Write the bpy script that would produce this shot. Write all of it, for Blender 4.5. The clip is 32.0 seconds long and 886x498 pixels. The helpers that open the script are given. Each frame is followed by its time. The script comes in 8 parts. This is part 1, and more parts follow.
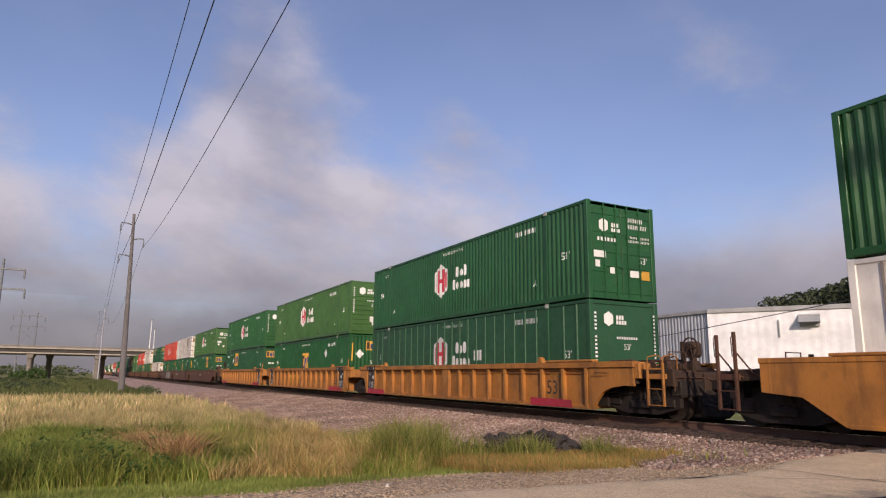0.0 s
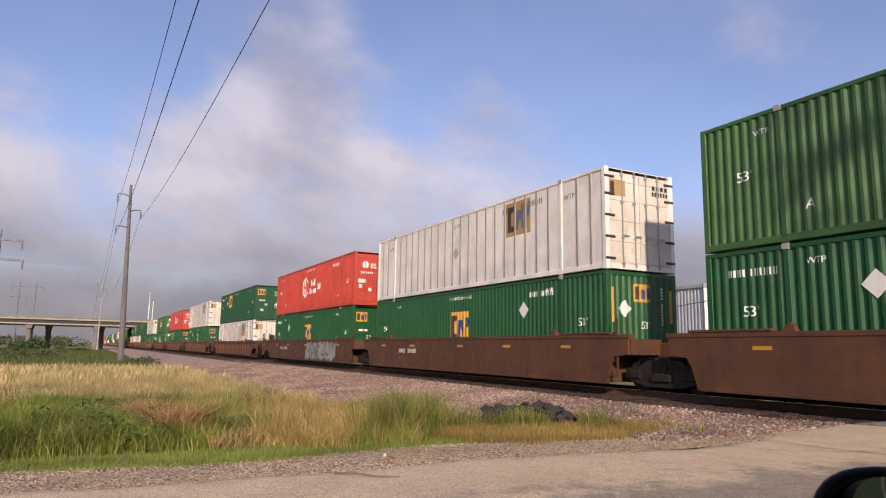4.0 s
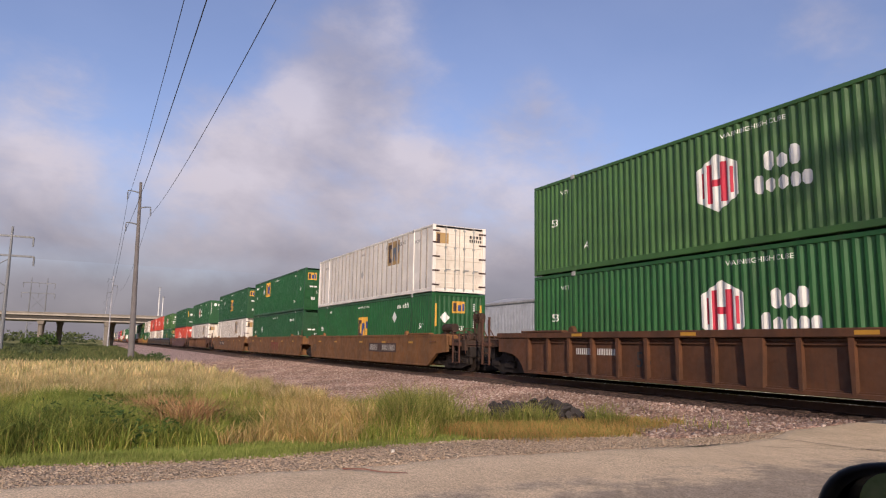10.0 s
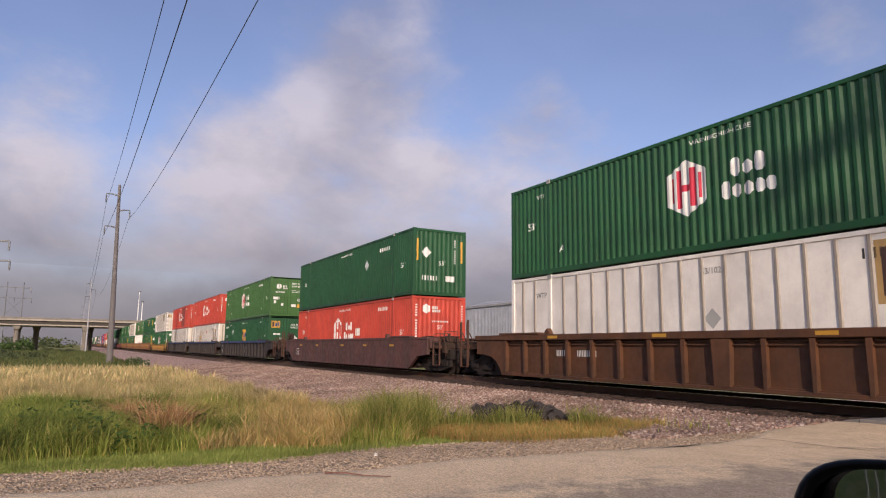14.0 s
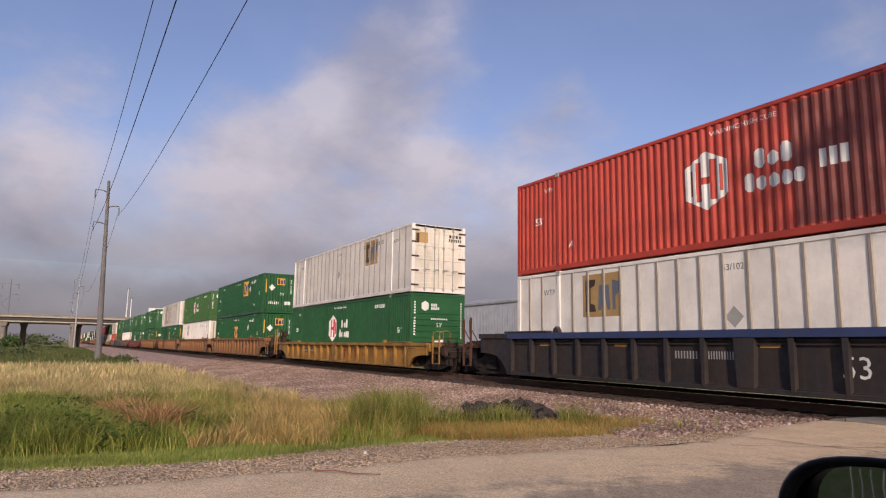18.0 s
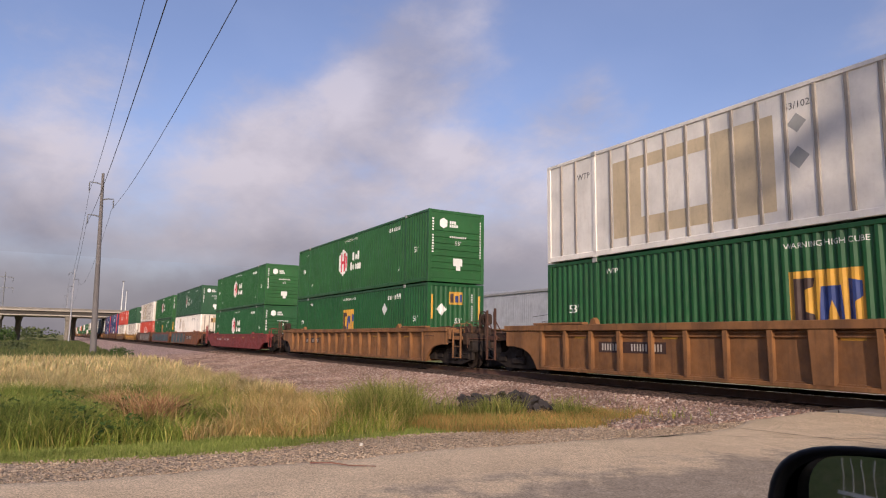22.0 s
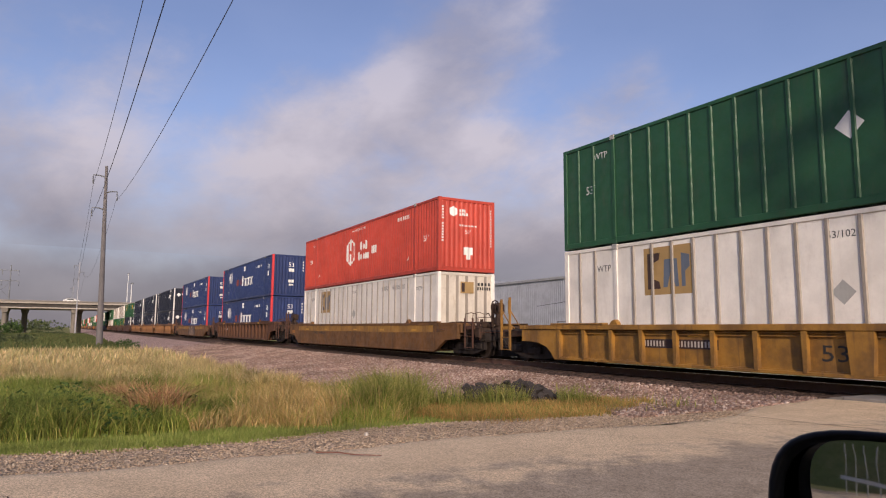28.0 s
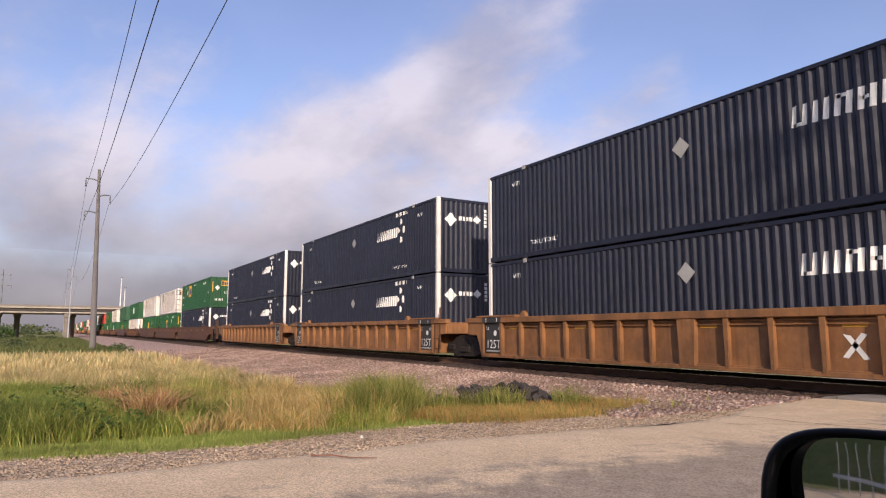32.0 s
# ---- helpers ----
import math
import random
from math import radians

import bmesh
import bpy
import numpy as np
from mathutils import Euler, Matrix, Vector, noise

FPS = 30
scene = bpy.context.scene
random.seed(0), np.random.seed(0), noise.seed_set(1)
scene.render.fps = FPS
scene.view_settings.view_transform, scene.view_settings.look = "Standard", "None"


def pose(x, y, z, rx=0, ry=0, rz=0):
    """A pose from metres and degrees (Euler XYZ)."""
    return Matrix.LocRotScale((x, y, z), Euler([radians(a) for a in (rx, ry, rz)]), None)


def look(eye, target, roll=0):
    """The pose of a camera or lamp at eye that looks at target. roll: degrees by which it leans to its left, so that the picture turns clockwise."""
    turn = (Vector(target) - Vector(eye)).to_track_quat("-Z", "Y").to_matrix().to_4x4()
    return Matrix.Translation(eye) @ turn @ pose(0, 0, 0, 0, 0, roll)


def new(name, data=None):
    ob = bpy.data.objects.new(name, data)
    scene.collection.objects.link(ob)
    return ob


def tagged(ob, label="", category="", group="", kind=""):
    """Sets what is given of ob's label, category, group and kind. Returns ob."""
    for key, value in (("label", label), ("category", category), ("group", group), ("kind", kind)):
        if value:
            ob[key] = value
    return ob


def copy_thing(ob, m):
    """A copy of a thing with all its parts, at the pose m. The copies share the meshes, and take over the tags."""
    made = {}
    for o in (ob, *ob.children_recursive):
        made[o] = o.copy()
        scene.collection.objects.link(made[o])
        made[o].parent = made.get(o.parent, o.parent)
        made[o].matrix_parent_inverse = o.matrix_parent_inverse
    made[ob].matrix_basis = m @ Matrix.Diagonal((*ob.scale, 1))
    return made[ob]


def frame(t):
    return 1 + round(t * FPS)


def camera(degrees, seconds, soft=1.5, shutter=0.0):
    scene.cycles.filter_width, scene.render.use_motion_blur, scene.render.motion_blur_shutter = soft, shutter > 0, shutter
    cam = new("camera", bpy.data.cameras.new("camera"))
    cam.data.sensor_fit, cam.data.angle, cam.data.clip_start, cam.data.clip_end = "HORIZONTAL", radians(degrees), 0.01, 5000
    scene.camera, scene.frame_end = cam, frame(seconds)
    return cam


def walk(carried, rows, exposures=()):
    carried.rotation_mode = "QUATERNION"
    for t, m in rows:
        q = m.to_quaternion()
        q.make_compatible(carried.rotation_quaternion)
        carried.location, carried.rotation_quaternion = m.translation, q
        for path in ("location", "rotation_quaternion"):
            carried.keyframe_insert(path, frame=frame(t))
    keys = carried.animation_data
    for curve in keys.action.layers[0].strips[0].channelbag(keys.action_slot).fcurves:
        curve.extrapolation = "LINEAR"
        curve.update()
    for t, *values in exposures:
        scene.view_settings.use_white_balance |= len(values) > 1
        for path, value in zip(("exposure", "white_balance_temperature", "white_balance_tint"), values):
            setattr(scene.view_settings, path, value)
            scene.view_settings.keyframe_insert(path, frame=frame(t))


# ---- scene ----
cam = camera(67.52, 32.0, 1.15)
PATH = [
    (0, pose(-0.0026, -0.0068, 0.9646, 100.936, -0.660, 62.104)),
    (0.5, pose(-0.0025, -0.0066, 0.9645, 100.826, -0.575, 61.930)),
    (1, pose(-0.0025, -0.0063, 0.9643, 100.372, -0.560, 61.702)),
    (1.5, pose(-0.0024, -0.0060, 0.9641, 99.862, -0.871, 61.594)),
    (2, pose(-0.0024, -0.0057, 0.9639, 99.354, -1.088, 61.526)),
    (2.5, pose(-0.0023, -0.0055, 0.9637, 99.004, -1.231, 61.564)),
    (3, pose(-0.0022, -0.0052, 0.9635, 98.818, -1.100, 61.631)),
    (3.5, pose(-0.0020, -0.0049, 0.9634, 98.714, -0.973, 61.783)),
    (5.5, pose(-0.0016, -0.0038, 0.9627, 98.225, -0.778, 62.050)),
    (6, pose(-0.0015, -0.0036, 0.9625, 98.149, -0.612, 62.135)),
    (6.5, pose(-0.0014, -0.0033, 0.9623, 98.038, -0.685, 62.228)),
    (7, pose(-0.0013, -0.0031, 0.9621, 97.985, -0.938, 62.360)),
    (7.5, pose(-0.0012, -0.0028, 0.9619, 98.039, -1.061, 62.358)),
    (8, pose(-0.0010, -0.0025, 0.9617, 98.162, -1.035, 62.494)),
    (8.5, pose(-0.0009, -0.0023, 0.9615, 98.213, -1.103, 62.648)),
    (9, pose(-0.0008, -0.0020, 0.9614, 98.284, -1.096, 62.706)),
    (9.5, pose(-0.0007, -0.0018, 0.9612, 98.333, -1.153, 62.689)),
    (10, pose(-0.0006, -0.0015, 0.9610, 98.316, -1.048, 62.585)),
    (10.5, pose(-0.0005, -0.0012, 0.9608, 98.418, -1.119, 62.464)),
    (11, pose(-0.0004, -0.0010, 0.9606, 98.497, -1.044, 62.227)),
    (11.5, pose(-0.0003, -0.0007, 0.9605, 98.638, -0.866, 62.034)),
    (12, pose(-0.0002, -0.0004, 0.9603, 98.467, -0.704, 61.906)),
    (12.5, pose(-0.0001, -0.0002, 0.9601, 98.410, -0.710, 61.721)),
    (13, pose(0.0000, 0.0001, 0.9599, 98.483, -0.665, 61.503)),
    (13.5, pose(0.0002, 0.0004, 0.9597, 98.539, -0.628, 61.271)),
    (14, pose(0.0003, 0.0006, 0.9596, 98.575, -0.677, 61.131)),
    (14.5, pose(0.0004, 0.0009, 0.9594, 98.547, -0.371, 60.960)),
    (16.5, pose(0.0009, 0.0019, 0.9587, 98.348, -0.900, 60.505)),
    (17, pose(0.0010, 0.0022, 0.9585, 98.436, -0.943, 60.371)),
    (17.5, pose(0.0011, 0.0024, 0.9583, 98.417, -0.888, 60.333)),
    (18, pose(0.0012, 0.0027, 0.9581, 98.440, -0.897, 60.319)),
    (18.5, pose(0.0013, 0.0030, 0.9579, 98.471, -0.972, 60.376)),
    (19, pose(0.0014, 0.0032, 0.9577, 98.420, -0.788, 60.502)),
    (19.5, pose(0.0015, 0.0035, 0.9576, 98.433, -0.667, 60.574)),
    (20, pose(0.0017, 0.0038, 0.9574, 98.402, -0.717, 60.570)),
    (20.5, pose(0.0018, 0.0040, 0.9572, 98.358, -0.865, 60.569)),
    (21, pose(0.0019, 0.0043, 0.9570, 98.288, -0.934, 60.332)),
    (21.5, pose(0.0021, 0.0045, 0.9568, 98.019, -0.928, 60.112)),
    (22, pose(0.0022, 0.0048, 0.9567, 97.816, -0.820, 59.961)),
    (22.5, pose(0.0023, 0.0050, 0.9565, 97.752, -0.610, 59.968)),
    (23, pose(0.0024, 0.0052, 0.9562, 97.602, -0.380, 60.126)),
    (23.5, pose(0.0026, 0.0055, 0.9561, 97.454, -0.373, 60.201)),
    (24, pose(0.0027, 0.0058, 0.9559, 97.354, -0.314, 60.217)),
    (24.5, pose(0.0028, 0.0060, 0.9557, 97.298, -0.452, 60.178)),
    (25, pose(0.0029, 0.0063, 0.9555, 97.333, -0.686, 60.200)),
    (25.5, pose(0.0030, 0.0065, 0.9554, 97.295, -0.613, 60.226)),
    (27.5, pose(0.0035, 0.0076, 0.9546, 97.078, -0.570, 60.388)),
    (28, pose(0.0037, 0.0078, 0.9544, 96.957, -0.432, 60.338)),
    (28.5, pose(0.0038, 0.0081, 0.9542, 96.872, -0.363, 60.271)),
    (29, pose(0.0039, 0.0083, 0.9540, 96.900, -0.409, 60.196)),
    (29.5, pose(0.0041, 0.0086, 0.9539, 96.865, -0.455, 60.073)),
    (30, pose(0.0042, 0.0088, 0.9537, 96.983, -0.549, 59.950)),
    (30.5, pose(0.0043, 0.0091, 0.9535, 96.959, -0.371, 59.889)),
    (31, pose(0.0044, 0.0093, 0.9533, 96.993, -0.215, 59.889)),
    (31.5, pose(0.0045, 0.0095, 0.9531, 97.030, -0.068, 59.928)),
    (32, pose(0.0046, 0.0098, 0.9529, 97.139, -0.089, 59.896)),
]
EXPOSURES = [(t, e, 6500, 19) for t, e in ((0.0, 0.08), (1.0, 0.25), (2.0, 0.31), (3.0, 0.34), (6.0, 0.17), (8.0, 0.10), (10.0, 0.22), (10.5, 0.12), (11.0, 0.08), (11.5, 0.16), (12.0, 0.29), (13.0, 0.22), (13.4, 0.12), (14.0, 0.18), (17.0, 0.11), (18.0, 0.09), (19.0, 0.13), (20.0, 0.25), (21.0, 0.22), (22.0, 0.22), (23.0, 0.38), (24.0, 0.38), (25.0, 0.28), (28.0, 0.10), (29.0, 0.13), (30.0, 0.38), (31.0, 0.37), (32.0, 0.52))]
# the exposure opens up slowly; the white balance leans to magenta
walk(cam, PATH, EXPOSURES)

# ---- sun, sky ----
SUN_OFF, SUN_EL = 24.0, 21.0        # degrees from +x towards -y; height above the horizon
sd = Vector((math.cos(radians(SUN_OFF)) * math.cos(radians(SUN_EL)), -math.sin(radians(SUN_OFF)) * math.cos(radians(SUN_EL)), math.sin(radians(SUN_EL))))
sun = new("sun", bpy.data.lights.new("sun", "SUN"))
sun.data.energy, sun.data.angle, sun.data.color = 3.4, radians(0.9), (1.0, 0.85, 0.65)
sun.matrix_world = look((0, 0, 60), Vector((0, 0, 60)) - sd)


class Nodes:
    """Shorthand for building a node tree."""

    def __init__(self, nt):
        self.nt, self.N, self.Lk = nt, nt.nodes.new, nt.links.new

    def math(self, op, a, b=None):
        n = self.N("ShaderNodeMath")
        n.operation = op
        for i, v in enumerate((a, b)):
            if v is None:
                continue
            if isinstance(v, (int, float)):
                n.inputs[i].default_value = v
            else:
                self.Lk(v, n.inputs[i])
        return n.outputs[0]

    def vec(self, op, a, b=None, scale=None):
        n = self.N("ShaderNodeVectorMath")
        n.operation = op
        for i, v in enumerate((a, b)):
            if v is None:
                continue
            if isinstance(v, (tuple, Vector)):
                n.inputs[i].default_value = v
            else:
                self.Lk(v, n.inputs[i])
        if scale is not None:
            self.Lk(scale, n.inputs["Scale"])
        return n.outputs["Value"] if op == "DOT_PRODUCT" else n.outputs[0]

    def ease(self, v, a, b, lo, hi):
        n = self.N("ShaderNodeMapRange")
        n.interpolation_type = "SMOOTHSTEP"
        for key, x in (("From Min", a), ("From Max", b), ("To Min", lo), ("To Max", hi)):
            n.inputs[key].default_value = x
        self.Lk(v, n.inputs["Value"])
        return n.outputs[0]

    def fbm(self, v, scale, detail, rough, off, dist=0.0):
        n = self.N("ShaderNodeTexNoise")
        n.inputs["Scale"].default_value, n.inputs["Detail"].default_value = scale, detail
        n.inputs["Roughness"].default_value, n.inputs["Distortion"].default_value = rough, dist
        self.Lk(self.vec("ADD", v, off), n.inputs["Vector"])
        return n.outputs["Fac"]

    def bumps(self, v, rows):
        """Soft round weights about directions: azimuth from -x towards +y, height, sharpness, weight."""
        out = None
        for az, el, k, amp in rows:
            d = Vector((-math.cos(radians(az)) * math.cos(radians(el)), math.sin(radians(az)) * math.cos(radians(el)), math.sin(radians(el))))
            g = self.math("MULTIPLY", self.math("POWER", self.math("MAXIMUM", self.vec("DOT_PRODUCT", v, d), 0.0), k), amp)
            out = g if out is None else self.math("ADD", out, g)
        return out

    def cloud_tone(self, fac, z):
        """Lit heads and grey bellies, duller towards the horizon."""
        cr = self.N("ShaderNodeValToRGB")
        cr.color_ramp.elements[0].position, cr.color_ramp.elements[0].color = 0.34, (0.34, 0.325, 0.365, 1)
        cr.color_ramp.elements[1].position, cr.color_ramp.elements[1].color = 0.76, (0.565, 0.535, 0.56, 1)
        self.Lk(fac, cr.inputs[0])
        return self.vec("SCALE", cr.outputs[0], None, self.ease(z, 0.02, 0.26, 0.51, 1.0))


SKY_GAIN = 0.121


def sky_world():
    """Clear air over a hazy grey bank that lies along the horizon."""
    w = bpy.data.worlds.new("sky")
    w.use_nodes = True
    scene.world = w
    k = Nodes(w.node_tree)
    k.nt.nodes.clear()
    sky = k.N("ShaderNodeTexSky")
    sky.sky_type, sky.sun_disc = "NISHITA", False
    sky.sun_elevation, sky.sun_rotation = radians(SUN_EL), math.atan2(sd.x, sd.y)
    sky.air_density, sky.dust_density, sky.ozone_density = 1.0, 1.2, 1.5
    v = k.N("ShaderNodeTexCoord").outputs["Generated"]
    sep = k.N("ShaderNodeSeparateXYZ")
    k.Lk(v, sep.inputs[0])
    z = k.math("MAXIMUM", sep.outputs[2], 0.0)
    wide = k.vec("MULTIPLY", v, (1.0, 1.0, 1.7))
    big = k.fbm(wide, 3.2, 8.0, 0.56, (3.1, 7.4, 0.0), 0.15)
    cover = k.math("MULTIPLY", k.math("SUBTRACT", 0.215, z), 3.4)
    cover = k.math("ADD", cover, k.math("MULTIPLY", k.math("SUBTRACT", big, 0.5), 1.1))
    fac = k.ease(cover, -0.25, 0.40, 0.11, 0.93)
    tone = k.cloud_tone(k.fbm(wide, 4.4, 6.0, 0.50, (8.3, 1.7, 2.0), 0.2), z)
    mix = k.N("ShaderNodeMix")
    mix.data_type = "RGBA"
    k.Lk(fac, mix.inputs["Factor"])
    k.Lk(k.vec("MULTIPLY", sky.outputs[0], (SKY_GAIN * 0.95, SKY_GAIN * 0.945, SKY_GAIN * 1.09)), mix.inputs["A"])
    k.Lk(tone, mix.inputs["B"])
    bg, out = k.N("ShaderNodeBackground"), k.N("ShaderNodeOutputWorld")
    k.Lk(mix.outputs["Result"], bg.inputs[0])
    bg.inputs[1].default_value = 1.0
    k.Lk(bg.outputs[0], out.inputs[0])


sky_world()

# ---- the broken clouds below the clear air; the wind carries them ----
CLOUD_H, CLOUD_T, CLOUD_WIND = 300.0, 17.0, (4.2, 7.3)
CLOUD_COVER = [(24.8, 26.3, 220, 0.36), (27.8, 30.3, 300, 0.30), (21.9, 21.6, 160, 0.33), (17.7, 20.4, 700, 0.30), (12.9, 16.7, 400, 0.40), (18.2, 16.2, 300, 0.25), (10.3, 14.2, 500, 0.30), (28.4, 16.0, 500, 0.50), (33.7, 14.8, 600, 0.25), (-3.2, 12.5, 300, 0.30), (-2.2, 19.4, 900, 0.14), (-5.5, 23.2, 500, 0.05), (39.7, 20.4, 700, 0.48), (38.2, 14.8, 500, 0.10), (62.3, 23.2, 400, 0.45), (51.5, 11.0, 200, 0.10), (4.3, 23.9, 250, -0.10), (6.1, 17.5, 800, -0.15), (3.4, 12.1, 900, -0.25), (12.4, 24.5, 700, -0.25), (30.9, 19.8, 900, -0.30), (47.5, 24.3, 90, -0.25), (36.2, 25.9, 250, -0.25), (-4.5, 23.0, 90, -0.25), (52.0, 13.0, 60, -0.50), (64.0, 13.0, 60, -0.40)]
CLOUD_LIT = [(27.6, 17.1, 900, 0.26), (18.0, 20.7, 900, 0.26), (-2.1, 13.3, 500, 0.16), (6.1, 12.4, 800, 0.14), (13.3, 18.4, 900, 0.10), (33.7, 15.3, 900, 0.16), (21.7, 26.1, 200, -0.10), (1.5, 12.7, 60, 0.10), (18.3, 13.4, 60, 0.08), (40.1, 12.8, 60, 0.10)]


def cloud_layer():
    m = bpy.data.materials.new("cloud")
    m.use_nodes = True
    k = Nodes(m.node_tree)
    k.nt.nodes.clear()
    place = k.N("ShaderNodeTexCoord").outputs["Object"]
    v = k.vec("NORMALIZE", k.vec("ADD", place, (0.0, 0.0, CLOUD_H)))
    sep = k.N("ShaderNodeSeparateXYZ")
    k.Lk(v, sep.inputs[0])
    z = sep.outputs[2]
    wide = k.vec("MULTIPLY", v, (1.0, 1.0, 1.7))
    big = k.fbm(wide, 3.2, 8.0, 0.58, (5.1, 2.4, 1.0), 0.2)
    puff = k.fbm(wide, 9.0, 8.0, 0.60, (1.4, 2.2, 5.0), 0.15)
    cover = k.math("MULTIPLY", k.math("SUBTRACT", 0.325, z), 2.3)
    cover = k.math("ADD", cover, k.math("MULTIPLY", k.math("SUBTRACT", big, 0.5), 0.55))
    cover = k.math("ADD", cover, k.math("MULTIPLY", k.math("SUBTRACT", puff, 0.5), 1.3))
    cover = k.math("ADD", cover, k.bumps(v, CLOUD_COVER))
    fac = k.math("MULTIPLY", k.ease(cover, -0.36, 0.66, 0.0, 0.90), k.ease(z, 0.28, 0.46, 1.0, 0.74))
    edge = k.N("ShaderNodeSeparateXYZ")
    k.Lk(place, edge.inputs[0])
    for fade in (k.ease(z, 0.085, 0.135, 0.0, 1.0), k.ease(edge.outputs[0], -330.0, -200.0, 1.0, 0.0), k.ease(edge.outputs[1], -330.0, -230.0, 0.0, 1.0)):
        fac = k.math("MULTIPLY", fac, fade)
    tone = k.fbm(wide, 5.0, 7.0, 0.55, (8.3, 1.7, 2.0), 0.2)
    tone = k.math("ADD", k.math("ADD", tone, k.bumps(v, CLOUD_LIT)), k.math("MULTIPLY", k.math("SUBTRACT", puff, 0.57), 0.45))
    glow, clear, mix, out = k.N("ShaderNodeEmission"), k.N("ShaderNodeBsdfTransparent"), k.N("ShaderNodeMixShader"), k.N("ShaderNodeOutputMaterial")
    k.Lk(k.cloud_tone(tone, z), glow.inputs[0])
    k.Lk(fac, mix.inputs[0])
    k.Lk(clear.outputs[0], mix.inputs[1])
    k.Lk(glow.outputs[0], mix.inputs[2])
    k.Lk(mix.outputs[0], out.inputs[0])
    me = bpy.data.meshes.new("cloud_layer")
    me.from_pydata([(-2900, -330, 0), (-200, -330, 0), (-200, 2900, 0), (-2900, 2900, 0)], [], [(0, 1, 2, 3)])
    me.materials.append(m)
    return tagged(new("cloud_layer", me), "broken grey and white clouds drifting on the wind", "clouds", kind="structure")


CLOUDS = cloud_layer()


# ---- materials ----
MATS = {}


def principled(name):
    m = bpy.data.materials.new(name)
    m.use_nodes = True
    return m, m.node_tree, m.node_tree.nodes["Principled BSDF"]


def noise_node(nt, scale, detail=4.0, rough=0.55, stretch=None, coord="Object"):
    tc = nt.nodes.new("ShaderNodeTexCoord")
    n = nt.nodes.new("ShaderNodeTexNoise")
    n.inputs["Scale"].default_value, n.inputs["Detail"].default_value, n.inputs["Roughness"].default_value = scale, detail, rough
    src = tc.outputs[coord]
    if stretch:
        mp = nt.nodes.new("ShaderNodeMapping")
        mp.inputs["Scale"].default_value = stretch
        nt.links.new(src, mp.inputs[0])
        src = mp.outputs[0]
    nt.links.new(src, n.inputs["Vector"])
    return n.outputs["Fac"]


def stops(nt, fac, a, b, ca, cb):
    r = nt.nodes.new("ShaderNodeMapRange")
    r.interpolation_type = "SMOOTHSTEP"
    r.inputs["From Min"].default_value, r.inputs["From Max"].default_value = a, b
    r.inputs["To Min"].default_value, r.inputs["To Max"].default_value = ca, cb
    nt.links.new(fac, r.inputs["Value"])
    return r.outputs[0]


def mix_col(nt, fac, a, b, blend="MIX"):
    m = nt.nodes.new("ShaderNodeMix")
    m.data_type, m.blend_type = "RGBA", blend
    for key, v in (("Factor", fac), ("A", a), ("B", b)):
        if isinstance(v, (int, float)):
            m.inputs[key].default_value = v
        elif isinstance(v, tuple):
            m.inputs[key].default_value = (*v, 1.0) if len(v) == 3 else v
        else:
            nt.links.new(v, m.inputs[key])
    return m.outputs["Result"]


def bump(nt, bsdf, fac, strength, dist):
    b = nt.nodes.new("ShaderNodeBump")
    b.inputs["Strength"].default_value, b.inputs["Distance"].default_value = strength, dist
    nt.links.new(fac, b.inputs["Height"])
    nt.links.new(b.outputs[0], bsdf.inputs["Normal"])


